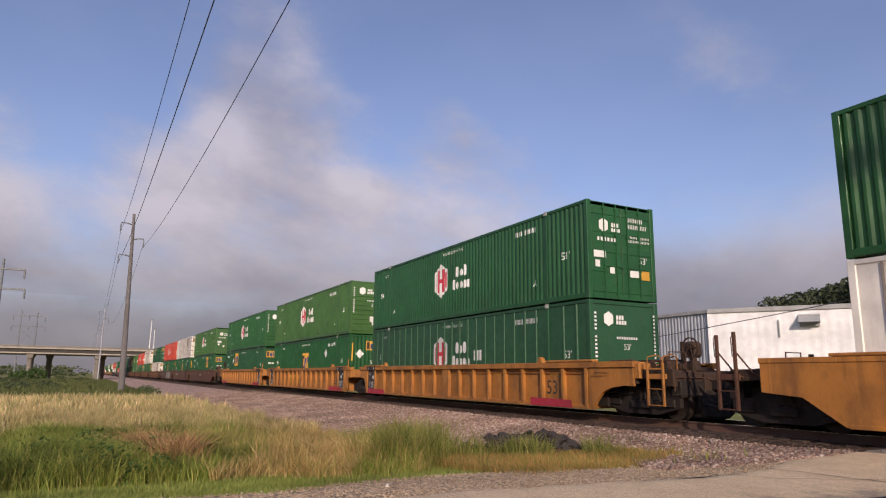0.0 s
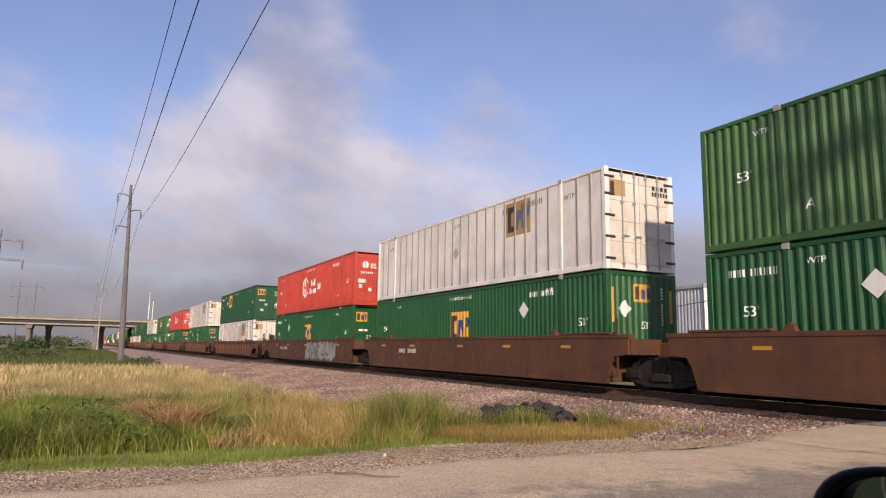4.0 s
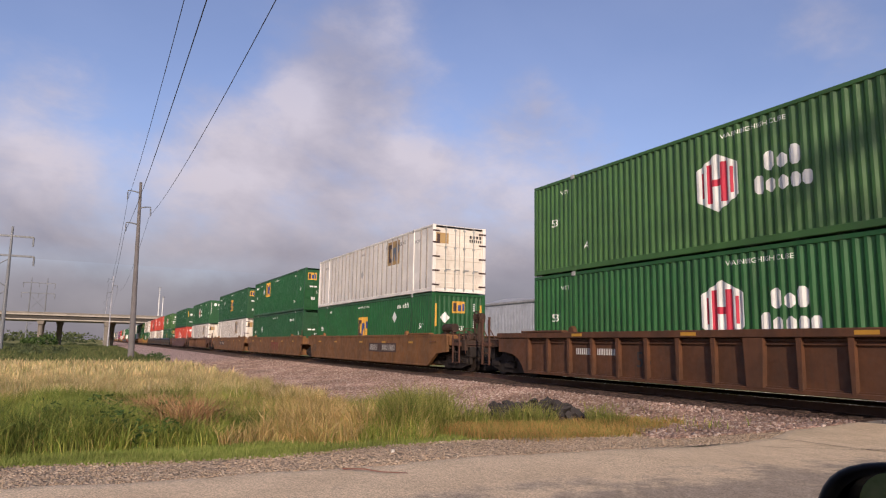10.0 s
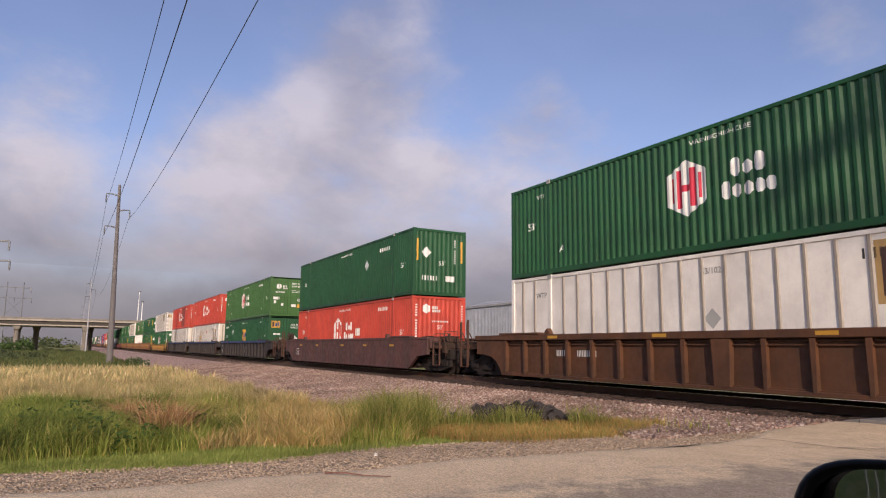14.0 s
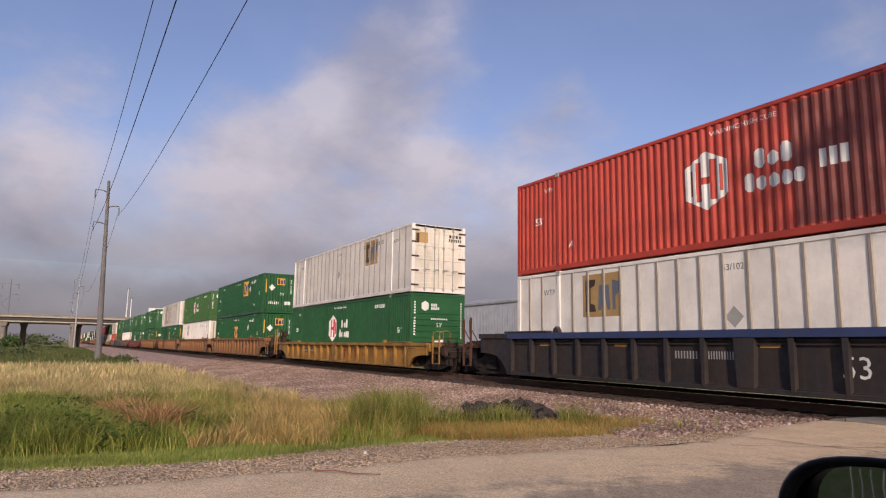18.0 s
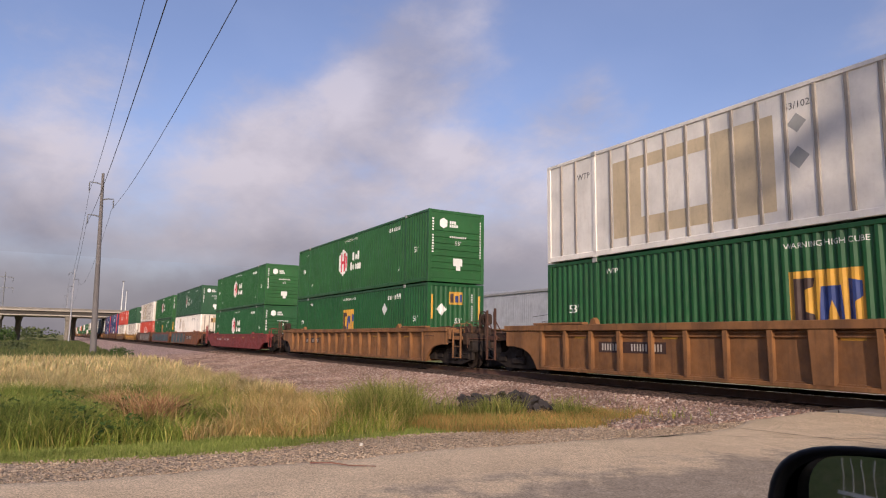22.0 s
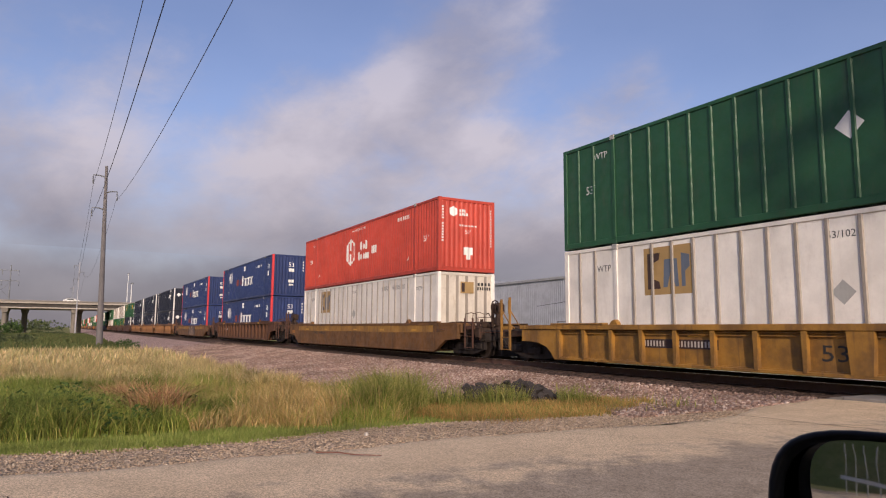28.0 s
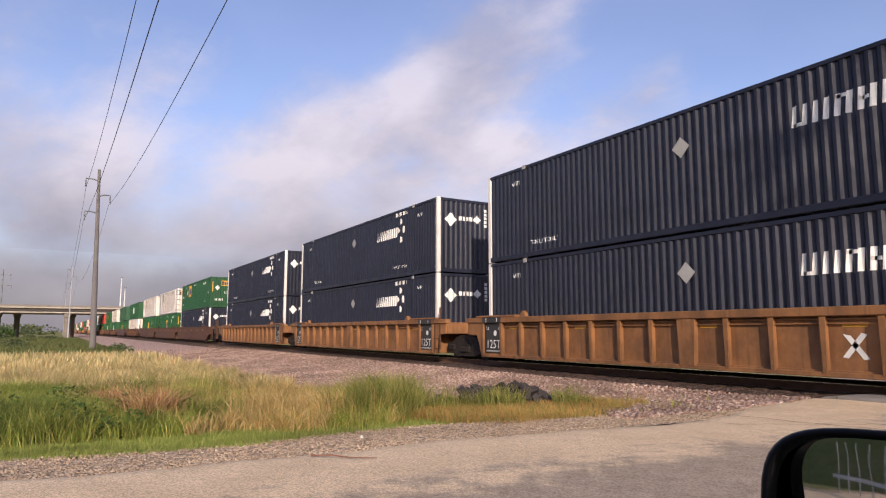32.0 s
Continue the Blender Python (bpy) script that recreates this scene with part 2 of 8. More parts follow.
def paint(name, rgb, rough=0.5, dirt=0.35, rust=0.0, dirt_rgb=(0.09, 0.07, 0.05), metal=0.0, grain=0.0, spread=0.06, grime=0.0):
    """Weathered paint: tone from piece to piece, rain streaks, grime, rust spots."""
    if name in MATS:
        return MATS[name]
    m, nt, b = principled(name)
    oi = nt.nodes.new("ShaderNodeObjectInfo")
    v = stops(nt, oi.outputs["Random"], 0, 1, 1 - spread, 1 + spread)
    blotch = stops(nt, noise_node(nt, 0.9, 5, 0.6), 0.3, 0.7, 0.86, 1.1)
    mul = nt.nodes.new("ShaderNodeMath")
    mul.operation = "MULTIPLY"
    nt.links.new(v, mul.inputs[0]), nt.links.new(blotch, mul.inputs[1])
    comb = nt.nodes.new("ShaderNodeCombineColor")
    for i in range(3):
        nt.links.new(mul.outputs[0], comb.inputs[i])
    col = mix_col(nt, 1.0, rgb, comb.outputs[0], "MULTIPLY")
    streak = stops(nt, noise_node(nt, 2.0, 6, 0.7, (2.2, 2.2, 0.5)), 0.50, 0.80, 0.0, dirt)
    col = mix_col(nt, streak, col, dirt_rgb)
    fine = stops(nt, noise_node(nt, 14.0, 4, 0.6), 0.5, 0.85, 0.0, dirt * 0.6)
    col = mix_col(nt, fine, col, dirt_rgb)
    if grime:
        soot = stops(nt, noise_node(nt, 1.2, 7, 0.66, (1.0, 1.0, 0.6)), 0.40, 0.64, 0.0, grime)
        col = mix_col(nt, soot, col, tuple(c * 0.8 for c in dirt_rgb))
        runs = stops(nt, noise_node(nt, 3.0, 3, 0.5, (3.0, 3.0, 0.12)), 0.55, 0.72, 0.0, grime * 0.8)
        col = mix_col(nt, runs, col, dirt_rgb)
    if rust:
        spots = stops(nt, noise_node(nt, 3.4, 8, 0.72), 0.60, 0.74, 0.0, rust)
        col = mix_col(nt, spots, col, (0.16, 0.06, 0.025))
    if grain:
        bump(nt, b, noise_node(nt, 60.0, 3), grain, 0.01)
    nt.links.new(col, b.inputs["Base Color"])
    nt.links.new(stops(nt, noise_node(nt, 5.0, 4), 0.3, 0.7, max(rough - 0.1, 0.05), min(rough + 0.15, 1)), b.inputs["Roughness"])
    b.inputs["Metallic"].default_value = metal
    MATS[name] = m
    return m


def ground_mat(name, cols, scales, rough=0.95, relief=0.5, dist=0.05, speck=None, dark=0.5, light=1.6):
    m, nt, b = principled(name)
    col = mix_col(nt, stops(nt, noise_node(nt, scales[0], 5, 0.6), 0.35, 0.65, 0, 1), cols[0], cols[1])
    col = mix_col(nt, stops(nt, noise_node(nt, scales[1], 6, 0.7), 0.4, 0.7, 0, 0.8), col, cols[2])
    if speck:
        vo = nt.nodes.new("ShaderNodeTexVoronoi")
        tc = nt.nodes.new("ShaderNodeTexCoord")
        vo.inputs["Scale"].default_value = speck
        nt.links.new(tc.outputs["Object"], vo.inputs["Vector"])
        sep = nt.nodes.new("ShaderNodeSeparateColor")
        nt.links.new(vo.outputs["Color"], sep.inputs[0])
        comb = nt.nodes.new("ShaderNodeCombineColor")
        g = stops(nt, sep.outputs[0], 0, 1, dark, light)
        for i in range(3):
            nt.links.new(g, comb.inputs[i])
        col = mix_col(nt, 1.0, col, comb.outputs[0], "MULTIPLY")
        bump(nt, b, vo.outputs["Distance"], relief, dist)
    else:
        bump(nt, b, noise_node(nt, scales[1] * 3, 6, 0.7), relief, dist)
    nt.links.new(col, b.inputs["Base Color"])
    b.inputs["Roughness"].default_value = rough
    b.inputs["Specular IOR Level"].default_value = 0.15
    MATS[name] = m
    return m


def island_mat(name, cols, rough=0.9, trans=0.0, clump=0.0):
    """For blades, leaves and stones joined into one mesh: colour by piece."""
    m, nt, b = principled(name)
    g = nt.nodes.new("ShaderNodeNewGeometry")
    r = nt.nodes.new("ShaderNodeValToRGB")
    r.color_ramp.elements[0].color = (*cols[0], 1)
    r.color_ramp.elements[1].color = (*cols[-1], 1)
    for i, c in enumerate(cols[1:-1]):
        r.color_ramp.elements.new((i + 1) / (len(cols) - 1)).color = (*c, 1)
    nt.links.new(g.outputs["Random Per Island"], r.inputs[0])
    patch = stops(nt, noise_node(nt, 0.5, 3), 0.3, 0.7, 0.75, 1.25)
    comb = nt.nodes.new("ShaderNodeCombineColor")
    for i in range(3):
        nt.links.new(patch, comb.inputs[i])
    col = mix_col(nt, 1.0, r.outputs[0], comb.outputs[0], "MULTIPLY")
    if clump:
        dark = nt.nodes.new("ShaderNodeCombineColor")
        tuft = stops(nt, noise_node(nt, 1.9, 4, 0.6, (1.0, 1.0, 0.25)), 0.32, 0.66, 1.0 - 0.7 * clump, 1.0 + 0.85 * clump)
        for i in range(3):
            nt.links.new(tuft, dark.inputs[i])
        col = mix_col(nt, 1.0, col, dark.outputs[0], "MULTIPLY")
    nt.links.new(col, b.inputs["Base Color"])
    b.inputs["Roughness"].default_value = rough
    b.inputs["Specular IOR Level"].default_value = 0.2
    if trans:
        tr = nt.nodes.new("ShaderNodeBsdfTranslucent")
        nt.links.new(col, tr.inputs[0])
        mx = nt.nodes.new("ShaderNodeMixShader")
        mx.inputs[0].default_value = trans
        out = nt.nodes["Material Output"]
        nt.links.new(b.outputs[0], mx.inputs[1]), nt.links.new(tr.outputs[0], mx.inputs[2])
        nt.links.new(mx.outputs[0], out.inputs[0])
    MATS[name] = m
    return m


# containers
LEAF_GREEN = [paint("leaf_green", (0.018, 0.105, 0.025), 0.45, 0.22), paint("leaf_green_fresh", (0.046, 0.128, 0.030), 0.45, 0.18), paint("leaf_green_deep", (0.012, 0.088, 0.026), 0.45, 0.25)]
DEEP_GREEN = [paint("deep_green", (0.009, 0.083, 0.022), 0.42, 0.22), paint("deep_green_worn", (0.010, 0.074, 0.025), 0.5, 0.3)]
PLATE_GREEN = paint("plate_green", (0.016, 0.085, 0.035), 0.5, 0.35)
RED = paint("orange_red", (0.50, 0.060, 0.034), 0.5, 0.2, 0.10)
RED_DARK = paint("faded_dark_red", (0.20, 0.045, 0.035), 0.6, 0.3)
WHITE = paint("white_plate", (0.84, 0.80, 0.73), 0.5, 0.18, 0.10, (0.34, 0.27, 0.19), spread=0.05, grime=0.05)
WHITE_END = paint("cream_end", (0.70, 0.64, 0.54), 0.5, 0.5, 0.55, (0.36, 0.24, 0.13))
BATTEN = paint("grey_batten", (0.31, 0.27, 0.225), 0.5, 0.5, 0.25, (0.2, 0.14, 0.09))
BLUE = paint("container_blue", (0.020, 0.038, 0.125), 0.42, 0.3)
NAVY = paint("blue_black", (0.010, 0.013, 0.027), 0.45, 0.25, dirt_rgb=(0.07, 0.06, 0.06))
POST_RED = paint("post_red", (0.60, 0.045, 0.05), 0.5, 0.2)
POST_WHITE = paint("post_white", (0.75, 0.73, 0.68), 0.5, 0.35, 0.3, (0.35, 0.22, 0.1))
FADED_RED = paint("faded_red", (0.20, 0.035, 0.028), 0.65, 0.4)
HAZE_GREY = paint("haze_grey", (0.38, 0.38, 0.40), 0.7, 0.2)
STEEL = paint("galvanised_bar", (0.40, 0.42, 0.40), 0.4, 0.3, metal=0.5)
D_WHITE = paint("mark_white", (0.74, 0.74, 0.70), 0.6, 0.25)
D_YELLOW = paint("mark_yellow", (0.62, 0.33, 0.04), 0.6, 0.25)
REFLECT = paint("dusty_reflector", (0.52, 0.27, 0.03), 0.5, 0.5)
D_BROWN = paint("mark_brown", (0.055, 0.03, 0.025), 0.6, 0.2)
D_BLUE = paint("mark_blue", (0.025, 0.05, 0.19), 0.6, 0.2)
BAND_RED = paint("faded_band_red", (0.42, 0.020, 0.048), 0.6, 0.25, grime=0.2)
D_RED = paint("mark_red", (0.55, 0.03, 0.06), 0.6, 0.2)
D_BLACK = paint("mark_black", (0.03, 0.03, 0.03), 0.6, 0.25)
D_SLATE = paint("mark_slate", (0.12, 0.15, 0.20), 0.6, 0.3)
D_TAN = paint("mark_tan", (0.42, 0.27, 0.105), 0.6, 0.3)
STAIN = paint("brown_stain", (0.50, 0.375, 0.25), 0.6, 0.5, 0.3)
D_SAND = paint("mark_sand", (0.64, 0.52, 0.34), 0.6, 0.3)
D_GREY = paint("mark_grey", (0.36, 0.36, 0.34), 0.6, 0.3)
# railway cars
CARS = {
    "orange": paint("car_orange", (0.45, 0.182, 0.034), 0.6, 0.34, 0.45, (0.10, 0.05, 0.025), grain=0.15, grime=0.45),
    "brown": paint("car_brown", (0.116, 0.046, 0.019), 0.7, 0.34, 0.6, (0.06, 0.03, 0.017), grain=0.2, grime=0.58),
    "rust": paint("car_rust_orange", (0.285, 0.130, 0.046), 0.7, 0.36, 0.5, (0.09, 0.045, 0.024), grain=0.2, grime=0.55),
    "russet": paint("car_russet", (0.255, 0.088, 0.031), 0.7, 0.32, 0.5, (0.08, 0.035, 0.02), grain=0.2, grime=0.5),
    "tan": paint("car_ochre", (0.218, 0.094, 0.027), 0.65, 0.5, 0.5, (0.09, 0.05, 0.025), grain=0.15, grime=0.5),
    "amber": paint("car_amber", (0.185, 0.084, 0.024), 0.65, 0.5, 0.5, (0.08, 0.045, 0.022), grain=0.15, grime=0.6),
    "yellow": paint("car_yellow", (0.37, 0.186, 0.030), 0.6, 0.36, 0.35, (0.12, 0.065, 0.03), grain=0.15, grime=0.68),
    "maroon": paint("car_maroon", (0.24, 0.032, 0.030), 0.55, 0.3, 0.15, (0.09, 0.045, 0.035), grain=0.15, grime=0.25),
    "plum": paint("car_plum_brown", (0.12, 0.050, 0.042), 0.7, 0.4, 0.3, (0.06, 0.04, 0.035), grain=0.2, grime=0.62),
    "dark": paint("car_sooty_black", (0.024, 0.022, 0.025), 0.7, 0.4, 0.25, (0.055, 0.036, 0.026), grain=0.2, grime=0.62),
}
BAND_YELLOW = paint("band_yellow", (0.36, 0.185, 0.035), 0.65, 0.4, 0.35, (0.12, 0.06, 0.03), grime=0.5)
CHORD_BLUE = paint("chord_blue", (0.03, 0.05, 0.14), 0.55, 0.35)
# IRON, WHEEL: near black, shade under the cars put in with the grime
IRON = paint("grimy_shaded_iron", (0.016, 0.0105, 0.008), 0.8, 0.3, 0.35, (0.04, 0.023, 0.015))
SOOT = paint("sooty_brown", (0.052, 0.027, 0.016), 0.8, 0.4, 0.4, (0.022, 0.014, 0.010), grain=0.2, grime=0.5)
RUSTY_BAR = paint("rusty_bar", (0.080, 0.034, 0.020), 0.75, 0.5, 0.4, (0.04, 0.025, 0.018))
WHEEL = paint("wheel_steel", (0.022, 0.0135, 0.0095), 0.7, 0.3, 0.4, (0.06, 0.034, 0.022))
RAIL = paint("rail_rust", (0.12, 0.062, 0.042), 0.7, 0.4, 0.3)
RAIL_TOP = paint("rail_polish", (0.62, 0.60, 0.58), 0.22, 0.1, metal=1.0)
TIE = paint("tie_wood", (0.055, 0.034, 0.025), 0.9, 0.5, spread=0.3)
CONCRETE = paint("bridge_concrete", (0.42, 0.375, 0.315), 0.9, 0.3, 0.0, (0.2, 0.17, 0.14))
# darker copy of the bridge concrete: the piers' shade is in the colour
SHADED_PIER = paint("shaded_pier_concrete", (0.21, 0.185, 0.155), 0.9, 0.35, 0.0, (0.1, 0.085, 0.07))
PARAPET = paint("parapet_concrete", (0.25, 0.225, 0.19), 0.9, 0.35, 0.0, (0.14, 0.12, 0.10))
GIRDER = paint("dark_girder", (0.055, 0.048, 0.042), 0.85, 0.4)
PANEL = paint("crossing_panel", (0.20, 0.185, 0.165), 0.9, 0.4)
WOOD = paint("pole_wood", (0.145, 0.134, 0.132), 0.9, 0.35, dirt_rgb=(0.12, 0.10, 0.09))
LATTICE = paint("pylon_steel", (0.20, 0.21, 0.22), 0.6, 0.3, metal=0.3)
CABLE = paint("cable", (0.05, 0.05, 0.055), 0.6, 0.1)
SHEET = paint("white_sheet", (0.80, 0.80, 0.81), 0.5, 0.1, dirt_rgb=(0.4, 0.38, 0.35))
RIBBED = paint("ribbed_sheet", (0.40, 0.42, 0.46), 0.45, 0.3, metal=0.2)
ROOF = paint("roof_sheet", (0.34, 0.34, 0.34), 0.6, 0.3)
DARK_GLASS = paint("dark_glass", (0.02, 0.025, 0.03), 0.1, 0.1)
BLACK_PLASTIC = paint("black_plastic", (0.008, 0.008, 0.009), 0.55, 0.1, spread=0.0)
BLACK_PLASTIC.node_tree.nodes["Principled BSDF"].inputs["Specular IOR Level"].default_value = 0.2
RUBBER = paint("rubber", (0.02, 0.02, 0.02), 0.8, 0.2)
def road_mat():
    """Grey-brown asphalt; pale tan dust lies thick towards its edge, thin in the lanes."""
    m, nt, b = principled("worn_road")
    geo = nt.nodes.new("ShaderNodeNewGeometry")
    sep = nt.nodes.new("ShaderNodeSeparateXYZ")
    nt.links.new(geo.outputs["Position"], sep.inputs[0])
    add = nt.nodes.new("ShaderNodeMath")
    add.operation = "ADD"
    nt.links.new(sep.outputs[0], add.inputs[0])
    nt.links.new(stops(nt, noise_node(nt, 1.7, 9, 0.72), 0.2, 0.8, -0.8, 0.8), add.inputs[1])
    dust = stops(nt, add.outputs[0], -5.0, -4.2, 1.0, 0.15)
    asphalt = mix_col(nt, stops(nt, noise_node(nt, 7.0, 6, 0.7), 0.35, 0.7, 0, 1), (0.33, 0.27, 0.21), (0.23, 0.187, 0.145))
    sand = mix_col(nt, stops(nt, noise_node(nt, 1.6, 6, 0.65), 0.35, 0.7, 0, 1), (0.66, 0.51, 0.34), (0.57, 0.435, 0.285))
    col = mix_col(nt, dust, asphalt, sand)
    vo = nt.nodes.new("ShaderNodeTexVoronoi")
    tc = nt.nodes.new("ShaderNodeTexCoord")
    vo.inputs["Scale"].default_value = 95.0
    nt.links.new(tc.outputs["Object"], vo.inputs["Vector"])
    sc = nt.nodes.new("ShaderNodeSeparateColor")
    nt.links.new(vo.outputs["Color"], sc.inputs[0])
    comb = nt.nodes.new("ShaderNodeCombineColor")
    g = stops(nt, sc.outputs[0], 0, 1, 0.72, 1.3)
    for i in range(3):
        nt.links.new(g, comb.inputs[i])
    col = mix_col(nt, 1.0, col, comb.outputs[0], "MULTIPLY")
    stain = stops(nt, noise_node(nt, 0.9, 7, 0.7, (0.35, 1.6, 1.0)), 0.58, 0.74, 0.0, 0.14)
    col = mix_col(nt, stain, col, (0.20, 0.16, 0.12))
    nt.links.new(col, b.inputs["Base Color"])
    bump(nt, b, vo.outputs["Distance"], 0.25, 0.006)
    b.inputs["Roughness"].default_value, b.inputs["Specular IOR Level"].default_value = 0.95, 0.12
    MATS["worn_road"] = m
    return m


ROAD = road_mat()
FIELD = ground_mat("soil_grass", ((0.17, 0.19, 0.06), (0.24, 0.21, 0.09), (0.13, 0.15, 0.045)), (0.12, 1.3), 1.0, 0.6, 0.1)
BALLAST = ground_mat("ballast_bed", ((0.40, 0.28, 0.235), (0.43, 0.305, 0.255), (0.34, 0.235, 0.195)), (0.35, 2.0), 0.95, 0.45, 0.05, 17.0, 0.6, 1.5)
DARK_BED = ground_mat("dark_brown_bed", ((0.10, 0.066, 0.05), (0.125, 0.082, 0.062), (0.07, 0.048, 0.038)), (0.5, 2.0), 0.95, 1.0, 0.05, 18.0)
SHOULDER = ground_mat("shoulder_gravel", ((0.46, 0.35, 0.24), (0.40, 0.30, 0.205), (0.31, 0.23, 0.155)), (0.5, 2.2), 0.95, 1.0, 0.03, 28.0)
STONES = island_mat("stones", ((0.14, 0.09, 0.07), (0.31, 0.205, 0.16), (0.22, 0.14, 0.11), (0.52, 0.42, 0.35), (0.34, 0.22, 0.165), (0.19, 0.125, 0.10)))
PEBBLES = island_mat("pebbles", ((0.255, 0.18, 0.12), (0.41, 0.305, 0.205), (0.33, 0.24, 0.16), (0.52, 0.42, 0.31)))
GREEN_BLADES = island_mat("green_blades", ((0.142, 0.196, 0.033), (0.209, 0.263, 0.049), (0.302, 0.318, 0.071), (0.451, 0.373, 0.109)), 0.8, 0.4, 0.45)
TURF_BLADES = island_mat("turf_blades", ((0.160, 0.210, 0.044), (0.215, 0.260, 0.060), (0.306, 0.319, 0.093)), 0.8, 0.35, 0.12)
MIXED_BLADES = island_mat("olive_gold_blades", ((0.172, 0.182, 0.046), (0.277, 0.242, 0.072), (0.422, 0.275, 0.094), (0.475, 0.242, 0.088), (0.224, 0.220, 0.057)), 0.8, 0.35, 0.2)
LUSH_BLADES = island_mat("lush_blades", ((0.104, 0.152, 0.032), (0.178, 0.228, 0.049), (0.293, 0.312, 0.079)), 0.8, 0.4, 0.55)
REED_BLADES = island_mat("reed_blades", ((0.139, 0.171, 0.037), (0.220, 0.247, 0.058), (0.312, 0.310, 0.084), (0.439, 0.364, 0.126)), 0.8, 0.4, 0.3)
FAR_DRY_BLADES = island_mat("far_dry_blades", ((0.559, 0.402, 0.191), (0.667, 0.502, 0.265), (0.463, 0.387, 0.166), (0.341, 0.330, 0.125), (0.724, 0.589, 0.351)), 0.8, 0.35, 0.4)
DRY_BLADES = island_mat("dry_blades", ((0.453, 0.294, 0.115), (0.546, 0.376, 0.165), (0.391, 0.288, 0.103), (0.278, 0.247, 0.074), (0.618, 0.458, 0.227)), 0.8, 0.35, 0.35)
RED_BLADES = island_mat("rusty_stalks", ((0.203, 0.100, 0.048), (0.378, 0.206, 0.096), (0.540, 0.350, 0.180), (0.284, 0.144, 0.066)), 0.9, 0.2)
FAR_BLADES = island_mat("olive_blades", ((0.075, 0.105, 0.036), (0.105, 0.135, 0.046), (0.145, 0.160, 0.058), (0.19, 0.18, 0.075)), 0.85, 0.3)
TREE_LEAVES = island_mat("tree_leaves", ((0.060, 0.078, 0.045), (0.082, 0.102, 0.058), (0.11, 0.128, 0.075)), 0.85, 0.25)
LEAVES = island_mat("leaves", ((0.042, 0.078, 0.022), (0.065, 0.115, 0.030), (0.095, 0.145, 0.042)), 0.8, 0.25)
# lightened leaf colour stands in for haze over the far growth
FAR_LEAVES = island_mat("far_leaves", ((0.075, 0.100, 0.045), (0.10, 0.125, 0.056), (0.135, 0.15, 0.068)), 0.9, 0.3)
TWIG = paint("twig_bark", (0.20, 0.085, 0.055), 0.9, 0.3)
BARK = paint("bark", (0.10, 0.075, 0.055), 0.9, 0.4)


# ---- mesh building ----
class Geo:
    """Collects vertices and faces of one mesh."""

    def __init__(self):
        self.v, self.f = [], []

    def add(self, vs, fs):
        n = len(self.v)
        self.v += vs
        self.f += [tuple(i + n for i in f) for f in fs]
        return self

    def box(self, x0, x1, y0, y1, z0, z1, c=0.0):
        if c <= 0:
            return self.add([(x, y, z) for z in (z0, z1) for y in (y0, y1) for x in (x0, x1)],
                            [(0, 2, 3, 1), (4, 5, 7, 6), (0, 1, 5, 4), (2, 6, 7, 3), (0, 4, 6, 2), (1, 3, 7, 5)])
        vs, fs = [], []
        pts = [(x0 + c, y0), (x1 - c, y0), (x1, y0 + c), (x1, y1 - c), (x1 - c, y1), (x0 + c, y1), (x0, y1 - c), (x0, y0 + c)]
        inn = [(min(max(x, x0 + c), x1 - c), min(max(y, y0 + c), y1 - c)) for x, y in pts]
        for ring, z in ((inn, z0), (pts, z0 + c), (pts, z1 - c), (inn, z1)):
            vs += [(x, y, z) for x, y in ring]
        for k in range(3):
            fs += [(8 * k + i, 8 * k + (i + 1) % 8, 8 * k + 8 + (i + 1) % 8, 8 * k + 8 + i) for i in range(8)]
        fs += [(0, 7, 6, 5, 4, 3, 2, 1), tuple(range(24, 32))]
        return self.add(vs, fs)

    def prism(self, poly, y0, y1):
        """A polygon in x and z, pulled along y."""
        n = len(poly)
        vs = [(x, y0, z) for x, z in poly] + [(x, y1, z) for x, z in poly]
        return self.add(vs, [tuple(range(n)), tuple(range(2 * n - 1, n - 1, -1))] + [(i, i + n, (i + 1) % n + n, (i + 1) % n) for i in range(n)])

    def tube(self, pts, r, n=6, r2=None, caps=True):
        pts = [Vector(p) for p in pts]
        vs, fs = [], []
        for i, p in enumerate(pts):
            d = (pts[min(i + 1, len(pts) - 1)] - pts[max(i - 1, 0)]).normalized()
            a = d.cross(Vector((0, 0, 1)) if abs(d.z) < 0.9 else Vector((1, 0, 0))).normalized()
            b = d.cross(a)
            k = i / max(len(pts) - 1, 1)
            rr = r if r2 is None else r + (r2 - r) * k
            vs += [tuple(p + a * math.cos(2 * math.pi * j / n) * rr + b * math.sin(2 * math.pi * j / n) * rr) for j in range(n)]
        for i in range(len(pts) - 1):
            fs += [(i * n + j, i * n + (j + 1) % n, (i + 1) * n + (j + 1) % n, (i + 1) * n + j) for j in range(n)]
        if caps:
            fs += [tuple(range(n - 1, -1, -1)), tuple((len(pts) - 1) * n + j for j in range(n))]
        return self.add(vs, fs)

    def ring(self, c, axis, r0, r1, w, n=20):
        """A flat ring or wheel about an axis."""
        c, a = Vector(c), Vector(axis).normalized()
        u = a.cross(Vector((0, 0, 1)) if abs(a.z) < 0.9 else Vector((1, 0, 0))).normalized()
        v = a.cross(u)
        vs = []
        for k in range(n):
            d = u * math.cos(2 * math.pi * k / n) + v * math.sin(2 * math.pi * k / n)
            vs += [tuple(c + d * r0 - a * w / 2), tuple(c + d * r1 - a * w / 2), tuple(c + d * r1 + a * w / 2), tuple(c + d * r0 + a * w / 2)]
        fs = []
